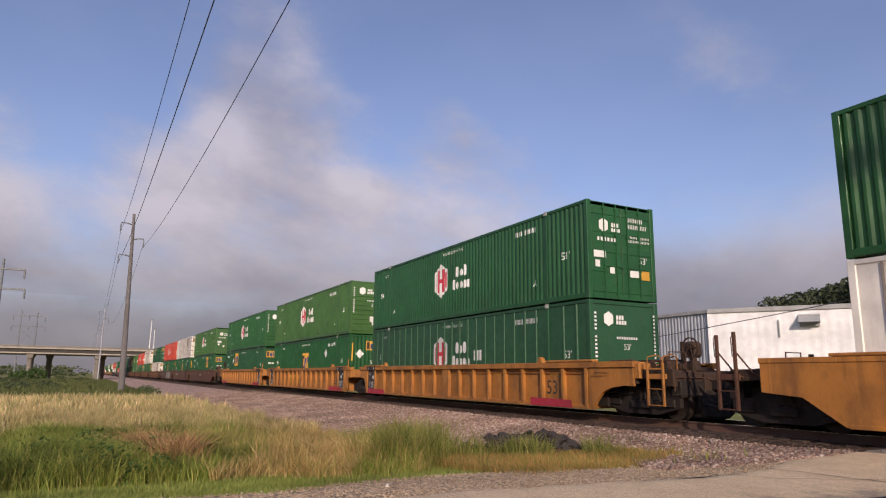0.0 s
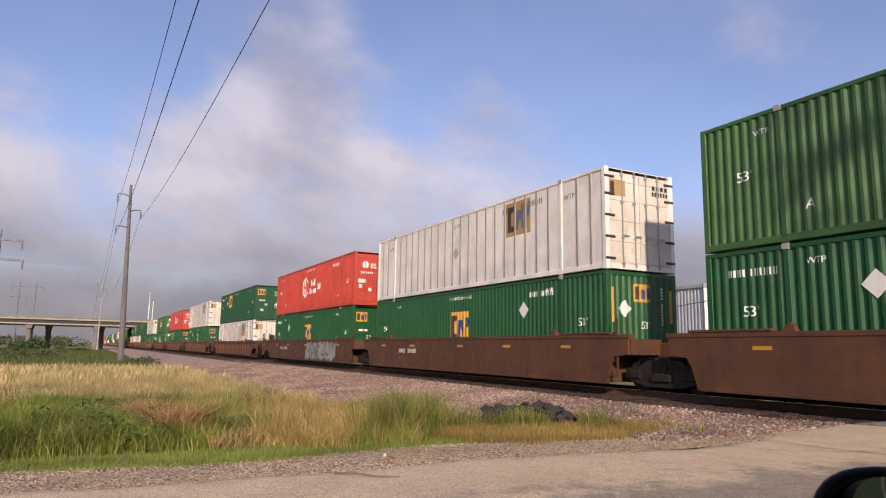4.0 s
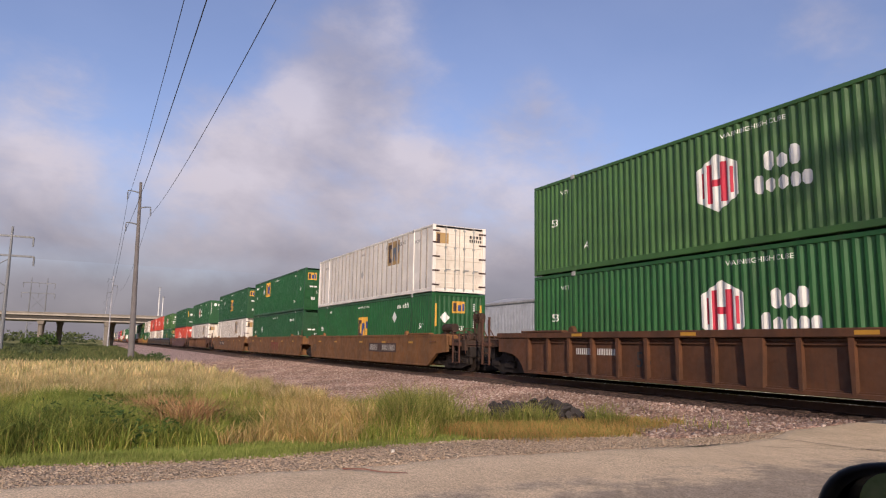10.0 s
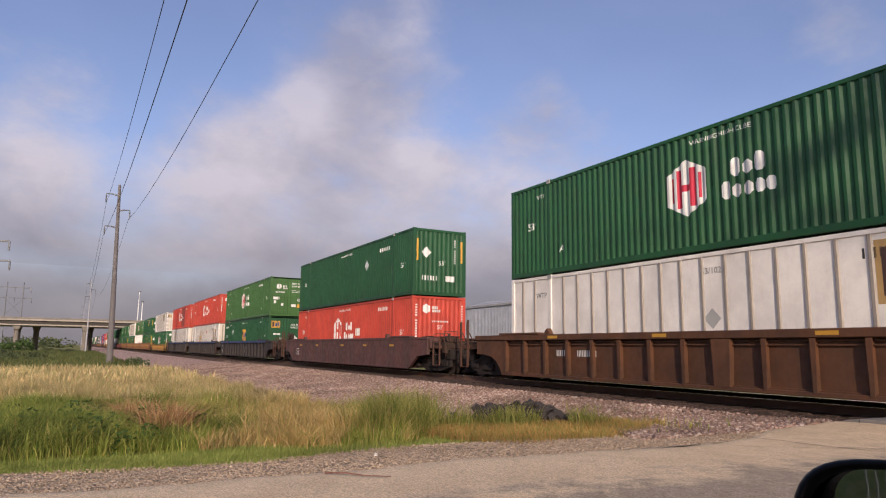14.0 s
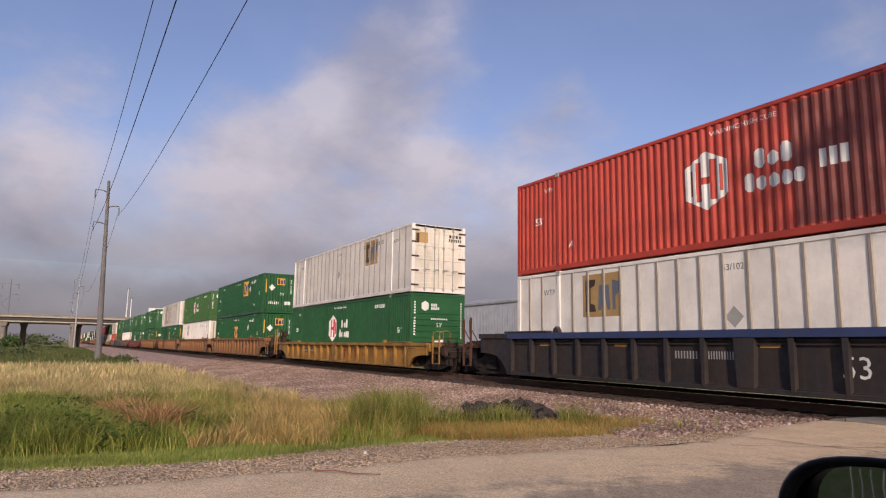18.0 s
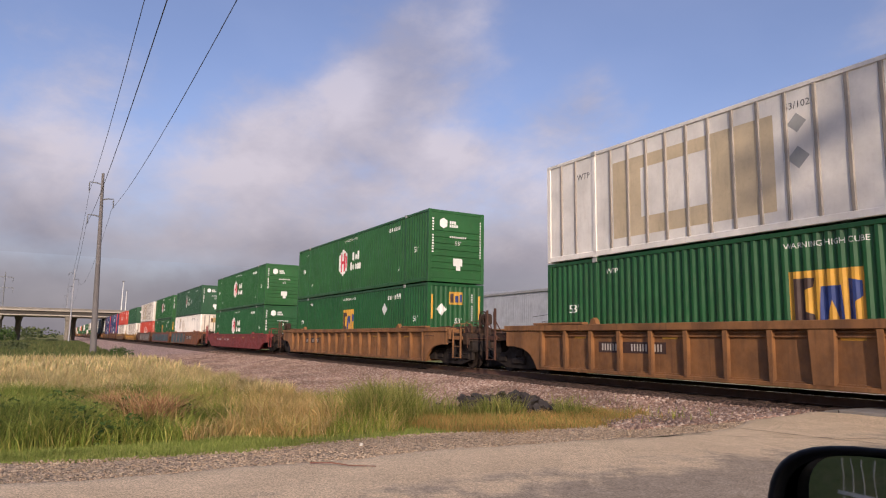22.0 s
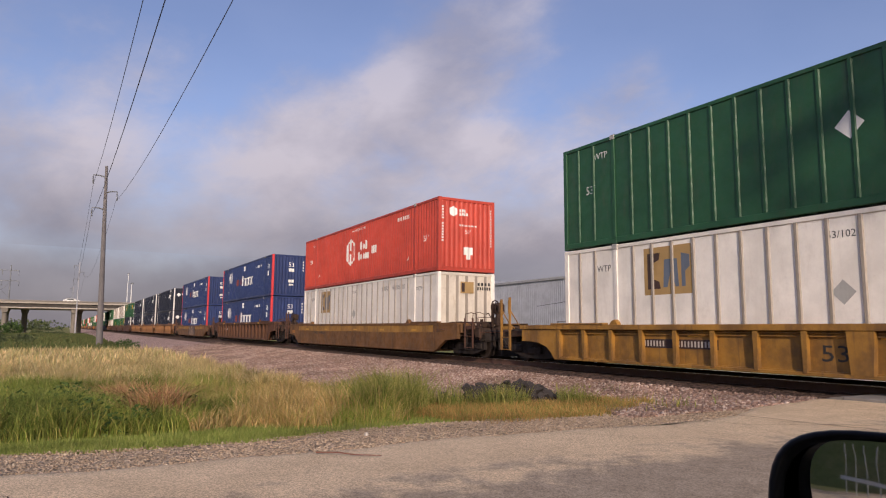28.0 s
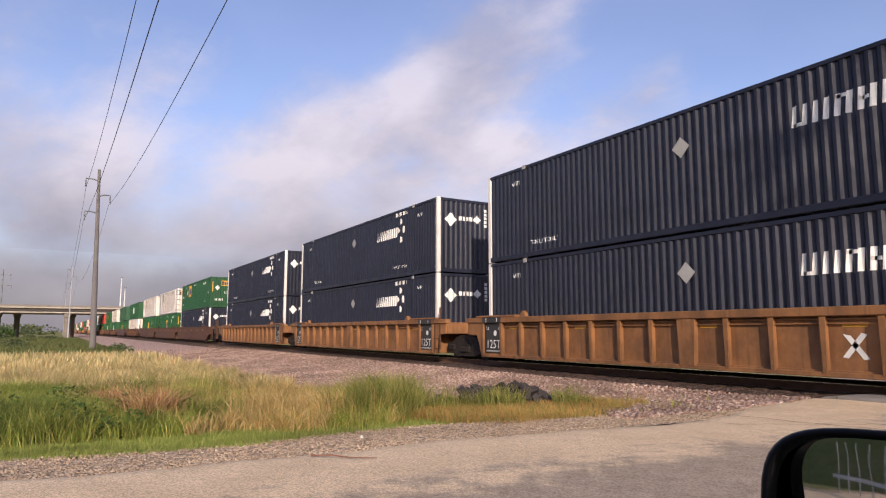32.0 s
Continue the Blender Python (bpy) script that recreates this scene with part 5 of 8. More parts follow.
def brake_mesh(zc):
    g = Geo().ring((0, -0.62, zc), (0, 1, 0), 0.22, 0.25, 0.035, 24).tube([(0, -0.65, zc), (0, -0.3, zc)], 0.03, 6)
    for k in range(5):
        a = 2 * math.pi * k / 5
        g.tube([(0, -0.62, zc), (0.24 * math.cos(a), -0.62, zc + 0.24 * math.sin(a))], 0.013, 5)
    g.box(-0.16, -0.02, -0.5, -0.34, 1.1, zc + 0.1, 0.03).box(-0.36, 0.04, -0.50, -0.2, zc - 0.24, zc + 0.16, 0.07).box(-0.42, -0.34, -0.5, -0.42, 1.1, zc + 0.16)
    g.box(-0.34, 0.02, -0.48, -0.25, 1.15, 1.42, 0.05).tube([(-0.38, -0.46, 1.3), (-0.6, -0.5, 1.55), (-0.75, -0.5, 1.52)], 0.02, 5)
    g.tube([(-0.05, -0.4, zc - 0.2), (-0.2, -0.42, 1.4), (-0.15, -0.4, 1.15)], 0.014, 5)
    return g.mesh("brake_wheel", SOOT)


def tank_mesh(mat):
    return Geo().tube([(0.3, -1.05, 1.62), (0.36, -1.05, 1.62), (1.1, -1.05, 1.62), (1.16, -1.05, 1.62)], 0.17, 12).box(0.4, 0.5, -1.15, -0.95, 1.38, 1.5).box(0.95, 1.05, -1.15, -0.95, 1.38, 1.5).mesh("air_tank", mat)


CAR_LABEL = {"orange": "orange", "brown": "rusty brown", "rust": "rusty orange-brown", "russet": "reddish rust-brown", "tan": "ochre", "amber": "dull amber low-sided", "yellow": "yellow", "maroon": "dark maroon", "plum": "plum-brown", "dark": "sooty black and blue"}


def well_car(style, colour, ends, extras=(), simple=False, brake=""):
    """ends: for tail and lead, True for a coupled end with its own truck, False for a shared truck; brake: "", "low" or "high"."""
    mat = CARS[colour]
    root = new("well_car")
    tagged(root, "%s steel %s-sided well car loaded with two containers" % (CAR_LABEL[colour], style), "railway car", "cars of the train")
    ol, orr = ends
    key = (style, colour, ol, orr)

    def sides():
        g = well_side(style, mat, ol, orr)
        far = Geo()
        far.v, far.f = [(x, -y, z) for x, y, z in g.v], [f[::-1] for f in g.f]
        return g.mesh("side_sill", mat), far.mesh("side_sill", mat)
    near, far = cached(("side",) + key, sides)
    ns = part("side_sill", near, root)
    part("side_sill", far, root)
    # the bulkheads stand clear of the load
    fl = cached(("floor2", colour), lambda: Geo().box(-0.10, -0.04, -HW + 0.1, HW - 0.1, 0.18, 1.30).box(CL + 0.04, CL + 0.10, -HW + 0.1, HW - 0.1, 0.18, 1.30).box(-0.04, CL + 0.04, -HW + 0.1, -0.95, 0.17, 0.285).box(-0.04, CL + 0.04, 0.95, HW - 0.1, 0.17, 0.285).box(7.5, 8.6, -0.95, 0.95, 0.17, 0.26).mesh("well_floor", mat))
    part("well_floor", fl, root)
    if style == "ribbed":
        rm = cached(("rib", colour), lambda: rib_mesh(mat))
        for i in range(-8, 9):
            x = CL / 2 + i * 1.013
            if i == 0 or simple and i % 2:
                continue
            part("rib", rm, ns, "", Matrix.Translation((x, 0, 0)))
        part("centre_rib", cached(("centre_rib", colour), lambda: Geo().prism([(-0.24, SZ1 - 0.18), (-0.19, SZ0 + 0.08), (0.19, SZ0 + 0.08), (0.24, SZ1 - 0.18)], -HW + 0.004, -HW + 0.14).mesh("centre_rib", mat)), ns, "", Matrix.Translation((CL / 2, 0, 0)))
    lk = cached(("guide", colour), lambda: Geo().prism([(-0.14, SZ1), (0.14, SZ1), (0.10, SZ1 + 0.1), (0.03, SZ1 + 0.17), (-0.06, SZ1 + 0.12)], -HW + 0.02, -HW + 0.16).mesh("load_guide", mat))
    for x in (2.1, CL - 2.1):
        part("load_guide", lk, root, "", Matrix.Translation((x, 0, 0)))
    sh = cached(("shelf", colour), lambda: Geo().box(0, 2.1, -HW - 0.02, -HW + 0.2, SZ1, SZ1 + 0.06, 0.012).mesh("step_plate", mat))
    for x in (-0.35, CL - 1.75):
        part("step_plate", sh, root, "", Matrix.Translation((x, 0, 0)))
    pl = cached(("platform", colour), lambda: platform_meshes(mat))
    jt = cached(("joint", colour), lambda: joint_mesh(mat))
    cp = cached("coupler", coupler_mesh)
    bright = colour in ("yellow", "maroon")
    ld = cached(("ladder", colour), lambda: ladder_mesh(mat if bright else RUSTY_BAR))
    lo = cached(("low_ladder", colour), lambda: low_ladder_mesh(mat if bright or colour in ("orange", "rust") else RUSTY_BAR))
    st = cached(("stile", colour), lambda: stile_mesh(mat if bright or colour == "orange" else RUSTY_BAR))
    flip = Matrix.Rotation(math.pi, 4, "Z")
    for lead, o in ((False, ol), (True, orr)):
        m = Matrix.Translation((CL, 0, 0)) if lead else flip
        if o:
            for pn, pm in pl[:3] if simple else pl:
                part(pn, pm, root, "", m)
            part("coupler", cp, root, "", m)
            truck(root, CL + 1.62 if lead else -1.62, simple)
            if not simple:
                part("handrail", cached("grab", lambda: Geo().tube([(2.82, -1.3, 1.1), (2.82, -1.3, 1.62), (2.82, -0.75, 1.62), (2.82, -0.75, 1.1)], 0.018, 5).mesh("handrail", RUSTY_BAR)), root, "", m)
                part("stirrup_step", cached("stirrup", lambda: Geo().tube([(2.3, -HW + 0.1, 1.0), (2.3, -HW + 0.08, 0.32), (2.7, -HW + 0.08, 0.32), (2.7, -HW + 0.1, 1.0)], 0.022, 5).mesh("stirrup_step", IRON)), root, "", m)
                part("brake_rigging", cached("rigging", lambda: Geo().box(1.95, 2.6, -1.1, -0.5, 0.55, 0.95, 0.06).tube([(0.5, -1.2, 0.62), (2.0, -0.9, 0.7)], 0.03, 5).tube([(2.2, -1.25, 0.9), (2.45, -1.2, 0.35), (2.9, -1.0, 0.3)], 0.02, 5).mesh("brake_rigging", IRON)), root, "", m)
            # dark boxes widened beyond a plain sill to block the lit ground behind
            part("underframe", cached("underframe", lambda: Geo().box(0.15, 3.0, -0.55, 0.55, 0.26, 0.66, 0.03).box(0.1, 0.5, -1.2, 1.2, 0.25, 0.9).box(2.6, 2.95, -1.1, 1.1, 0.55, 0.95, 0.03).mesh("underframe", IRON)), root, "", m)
            if not simple:
                for pn, pm in cached(("gear", colour), lambda: gear_meshes(mat)):
                    part(pn, pm, root, "", m)
            if not simple:
                part("air_hose", cached("hose", lambda: Geo().tube([(2.9, -0.42, 0.8), (3.1, -0.5, 0.42), (3.45, -0.45, 0.34), (3.7, -0.3, 0.48)], 0.028, 6).mesh("air_hose", RUBBER)), root, "", m)
                part("uncoupling_lever", cached("lever", lambda: Geo().tube([(2.96, -1.32, 0.7), (2.97, -1.3, 1.02), (2.97, -0.3, 1.02), (3.1, -0.15, 0.98)], 0.016, 5).mesh("uncoupling_lever", RUSTY_BAR)), root, "", m)
                part("running_board", cached(("board", colour), lambda: Geo().box(0.2, 2.3, -0.62, -0.2, 1.42, 1.46).box(0.3, 0.36, -0.5, -0.3, 1.3, 1.42).box(2.1, 2.16, -0.5, -0.3, 1.1, 1.42).mesh("running_board", IRON)), root, "", m)
                part("grab_iron", cached("grab_iron", lambda: Geo().tube([(0.45, -HW + 0.02, 1.12), (0.45, -HW - 0.05, 1.12), (0.95, -HW - 0.05, 1.12), (0.95, -HW + 0.02, 1.12)], 0.013, 5).mesh("grab_iron", RUSTY_BAR)), root, "", m)
            if lead and brake == "high":
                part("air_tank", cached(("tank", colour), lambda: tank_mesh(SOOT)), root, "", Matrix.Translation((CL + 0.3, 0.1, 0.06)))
            part("ladder", lo if lead else ld, root, "", Matrix.Translation((CL + 2.28 if lead else -2.87, 0, 0)))
            if lead and brake:
                part("brake_wheel", cached(("brake", brake), lambda: brake_mesh(2.08 if brake == "high" else 1.74)), root, "spoked iron brake wheel on its stand", Matrix.Translation((CL + (2.55 if brake == "high" else 2.85), 0, 0)))
        else:
            part("end_platform", jt, root, "", m)
            if lead:
                truck(root, CL + 1.65, simple)
                part("ladder", st, root, "", Matrix.Translation((CL + 0.2, 0, 0)))
    ysheet = -HW + (0.136 if style == "ribbed" else 0.018)
    # reflector strips and the painted number panel
    if not simple:
        chord = style == "ribbed" and colour == "brown"
        for x in (2.4, 6.4, 10.4, 14.0) if chord else (1.5, 4.52, 8.58, 11.62, 14.65):
            part("reflector", cached("reflector", lambda: Geo().box(-0.22, 0.22, -0.004, 0, -0.04, 0.04).mesh("reflector", REFLECT)), root, "yellow reflector", Matrix.Translation((x, -HW - 0.001, SZ1 - 0.085) if chord else (x, ysheet - 0.001, 1.09)))
    for ex in extras:
        car_mark(root, ysheet, *ex)
    if colour == "dark" and not simple:
        part("top_chord", cached("chordblue", lambda: Geo().box(-0.2, CL + 0.2, -HW - 0.006, -HW, SZ1 - 0.165, SZ1 - 0.005).mesh("top_chord", CHORD_BLUE)), root, "dark blue top chord")
    # shallower wells: the body is lower over the same bogies
    low = LOW_SIDED.get(colour)
    if low:
        squash = Matrix.Translation((0, 0, SZ0)) @ Matrix.Diagonal((1, 1, low, 1)) @ Matrix.Translation((0, 0, -SZ0))
        for ob in root.children:
            if not ob.name.startswith(("bogie", "coupler", "ladder", "brake_wheel", "underframe", "brake_rigging", "air_hose", "lever_linkage")):
                ob.matrix_basis = squash @ ob.matrix_basis
    return root


LOW_SIDED = {"yellow": 0.76, "amber": 0.84, "maroon": 0.82}


def flat_mark(name, polys, mat, root, y, label=""):
    me = bm_mesh(conform(polys, 0, 0, None), name, mat)
    part(name, me, root, label, Matrix.Translation((0, y, 0)))


def car_mark(root, y, what, x, arg=None):
    if what == "number":
        light = D_PALE
        k = arg if isinstance(arg, float) else 1.0
        flat_mark("number_panel", [rect(x, 0.84, 2.2 * k, 0.27 * k)], D_BROWN, root, y - 0.003)
        flat_mark("number_mark", blocks(x - 1.0 * k, x - 0.35 * k, 0.84, 0.17 * k, 7, 0.5) + blocks(x, x + 1.0 * k, 0.84, 0.17 * k, 11, 0.5), light, root, y - 0.006)
    elif what == "size":
        flat_mark("size_mark", moved(text_polys("53", 0.40), x, 0.72), D_BLACK if arg != "white" else D_WHITE, root, y - 0.004)
    elif what == "load":
        y = y - 0.054 if y > -HW + 0.1 else y
        flat_mark("load_panel", [rect(x, 0.77, 1.04, 0.92)], D_BLACK, root, y - 0.003)
        flat_mark("load_panel", [rect(x, SZ1 - 0.085, 1.04, 0.165)], D_BLACK, root, -HW - 0.003)
        flat_mark("load_mark", moved(text_polys("125T", 0.27), x, 0.58) + moved(text_polys("53", 0.11), x - 0.32, 1.07) + moved(text_polys("48", 0.11), x + 0.32, 1.07) + [disc(x + 0.1, 0.92, 0.09, 12)] + blocks(x - 0.4, x + 0.4, 0.36, 0.05, 14, 0.5), D_WHITE, root, y - 0.006)
        flat_mark("load_mark", [rect(x - 0.3, SZ1 - 0.085, 0.035, 0.13), rect(x + 0.3, SZ1 - 0.085, 0.035, 0.13)], D_WHITE, root, -HW - 0.006)
    elif what == "plate":
        z, w, h, tone = arg
        flat_mark("end_plate", [rect(x, z, w, h)], tone, root, y - (0.006 if tone is D_BROWN else 0.003))
    elif what == "stripe":
        flat_mark("paint_band", [[(x - 1.0, SZ0 + 0.01), (x + 1.0, SZ0 + 0.01), (x + 0.95, SZ0 + 0.22), (x - 1.0, SZ0 + 0.24)]], BAND_RED, root, -HW + 0.004, "faded magenta band")
    elif what == "brand":
        flat_mark("faded_word", [rect(x + o + d, 0.65, 0.13, 0.42) for o in (-0.82, 0.0, 0.82) for d in (-0.14, 0.14)] + [rect(x + o, 0.93, 0.66, 0.13) for o in (-0.82, 0.0, 0.82)], FADED_RED if arg is None else PAINTS[arg], root, y - 0.004)
    elif what == "cross":
        flat_mark("sprayed_cross", [[(x - 0.22, 0.52), (x - 0.12, 0.50), (x + 0.22, 0.92), (x + 0.12, 0.95)], [(x - 0.2, 0.93), (x - 0.06, 0.90), (x + 0.24, 0.5), (x + 0.14, 0.48)]], D_WHITE, root, y - 0.004, "white sprayed cross")
    elif what == "band":
        # yellow strip stands in for the light on the plate's upper half
        flat_mark("upper_band", [[(-0.05, 1.0), (4.0, 0.97), (8.0, 1.0), (12.0, 0.96), (CL + 0.05, 1.0), (CL + 0.05, SZ1 - 0.12), (-0.05, SZ1 - 0.12)]], BAND_YELLOW, root, y - 0.0015, "lighter yellow strip below the top edge, painted for the lit upper plate")
    elif what == "bars":
        flat_mark("number_mark", blocks(x - 0.8, x - 0.15, 0.88, 0.17, 8, 0.5) + blocks(x + 0.1, x + 0.9, 0.88, 0.17, 12, 0.5), PAINTS[arg or "white"], root, y - 0.004)
    elif what == "mural":
        # wedge-shaped letters over a dark ground, as wide as they are tall
        def up(pts):
            return [(x + a, SZ0 + 0.02 + b * 1.12) for a, b in pts]
        letters = [[(0.35, 1), (0.70, 1), (1.05, 0.75), (1.0, 0.55), (1.30, 0.02), (0.50, 0.05), (0.55, 0.5)],
                   [(1.10, 0.72), (1.55, 0.75), (1.50, 0.45), (1.80, 0.02), (1.35, 0.02), (1.10, 0.5)],
                   [(2.05, 0.72), (2.60, 0.75), (2.70, 0.4), (2.90, 0), (2.35, 0), (2.20, 0.5)],
                   [(1.63, 1), (2.35, 1), (2.30, 0.8), (2.15, 0.78), (2.15, 0.4), (2.30, 0), (1.85, 0), (1.80, 0.4), (1.90, 0.78), (1.65, 0.8)],
                   [(2.60, 1), (2.95, 1), (2.85, 0.7), (3.0, 0.5), (3.35, 0.45), (3.55, 0.2), (3.45, 0), (2.90, 0), (2.75, 0.4), (2.60, 0.75)],
                   [(3.10, 0.98), (3.45, 0.98), (3.40, 0.7), (3.65, 0.4), (3.45, 0.42), (3.25, 0.68)]]
        ground = [[(0, 0), (0.05, 0.55), (0.3, 1), (1.9, 1), (1.9, 0)], [(1.9, 0), (1.9, 1), (3.6, 1), (4.1, 0.9), (4.3, 0.5), (4.1, 0.3), (4.2, 0)]]
        flat_mark("spray_halo", [up(q) for q in ground], D_BROWN, root, y - 0.0028, "dark sprayed graffiti ground")
        for i, q in enumerate(letters):
            flat_mark("spray_outline", [[(a, min(max(b, SZ0 + 0.01), SZ1 - 0.13)) for a, b in r] for r in grow([up(q)], 1.09)], D_BLACK, root, y - 0.0034 - 0.0016 * (i % 3))
            flat_mark("spray_fill", [up(q)], SPRAY_WARM if i < 5 else SPRAY_GREY, root, y - 0.0042 - 0.0016 * (i % 3))
        flat_mark("spray_shade", [up(q) for q in ([(0.72, 0.35), (0.92, 0.2), (0.74, 0.18)], [(0.85, 0.6), (0.8, 0.42), (0.95, 0.45)], [(1.2, 0.55), (1.32, 0.3), (1.36, 0.5)], [(2.3, 0.55), (2.58, 0.6), (2.5, 0.45)], [(2.42, 0.35), (2.55, 0.3), (2.4, 0.18)], [(3.05, 0.3), (3.2, 0.34), (3.15, 0.14)])], D_BROWN, root, y - 0.0088)
        flat_mark("spray_ring", [disc(x + 3.8, SZ0 + 0.44, 0.27, 18)], SPRAY_GREY, root, y - 0.0076)
        flat_mark("spray_shade", [disc(x + 3.8, SZ0 + 0.45, 0.19, 16)], D_BROWN, root, y - 0.0088)
    elif what == "tag":
        x0, x1, (halo, line, fills) = arg
        rnd = random.Random(int(x * 10))
        zc = (SZ0 + SZ1) / 2 - 0.03
        u, glyphs, inner = x0 + 0.2, [], []
        while u < x1:
            w = rnd.uniform(0.42, 0.80)
            n, f1, f2 = 20, rnd.uniform(0, 6.3), rnd.uniform(0, 6.3)
            pts = []
            for k in range(n):
                a = 2 * math.pi * k / n
                r = 0.90 + 0.13 * math.sin(3 * a + f1) + 0.17 * math.sin(5 * a + f2)
                c, d = math.cos(a), math.sin(a)
                pts.append((u + w * 0.62 * r * math.copysign(abs(c) ** 0.6, c) + 0.16 * d, zc + 0.50 * r * math.copysign(abs(d) ** 0.6, d)))
            glyphs.append(pts)
            for k in range(3):
                cx, cz = u + rnd.uniform(-0.3, 0.3) * w, zc + rnd.uniform(-0.28, 0.28)
                s, a = rnd.uniform(0.06, 0.16), rnd.uniform(0, 3.1)
                inner.append([(cx + s * 1.8 * math.cos(a), cz + s * 1.8 * math.sin(a)), (cx - s * 0.5 * math.sin(a), cz + s * 0.5 * math.cos(a)), (cx - s * 1.8 * math.cos(a), cz - s * 1.8 * math.sin(a)), (cx + s * 0.4 * math.sin(a), cz - s * 0.4 * math.cos(a))])
            u += w * rnd.uniform(0.9, 1.2)

        def clip(polys):
            return [[(a, min(max(b, SZ0 + 0.07), SZ1 - 0.13)) for a, b in p] for p in polys]
        for i, p in enumerate(glyphs):
            flat_mark("spray_halo", clip(grow([p], 1.18)), halo, root, y - 0.0030 - 0.0002 * (i % 4), "sprayed graffiti")
            flat_mark("spray_outline", clip(grow([p], 1.06)), line, root, y - 0.0042 - 0.0006 * (i % 4))
            flat_mark("spray_fill", clip([p]), fills[i % len(fills)], root, y - 0.0045 - 0.0006 * (i % 4))
        flat_mark("spray_shade", clip(inner[::2]), line, root, y - 0.0075)
        flat_mark("spray_highlight", clip(inner[1::2]), halo, root, y - 0.0078)


def grow(polys, k):
    out = []
    for p in polys:
        cx, cz = sum(a for a, b in p) / len(p), sum(b for a, b in p) / len(p)
        out.append([(cx + (a - cx) * k, cz + (b - cz) * k) for a, b in p])
    return out


D_PALE = paint("mark_pale", (0.50, 0.46, 0.40), 0.7, 0.4)
TEAL = paint("spray_teal", (0.022, 0.105, 0.125), 0.65, 0.5, grime=0.4)
TEAL2 = paint("spray_pale_teal", (0.055, 0.16, 0.175), 0.65, 0.5, grime=0.4)
SPRAY_WHITE = paint("spray_white", (0.36, 0.34, 0.31), 0.7, 0.5, grime=0.5)
SPRAY_GREY = paint("spray_grey", (0.20, 0.165, 0.14), 0.7, 0.5, grime=0.5)
SPRAY_WARM = paint("spray_warm_grey", (0.33, 0.225, 0.165), 0.7, 0.5, grime=0.4)
SPRAY_RED = paint("spray_red", (0.30, 0.04, 0.05), 0.6, 0.2)
SPRAY_PEACH = paint("spray_peach", (0.28, 0.13, 0.10), 0.65, 0.5, grime=0.4)

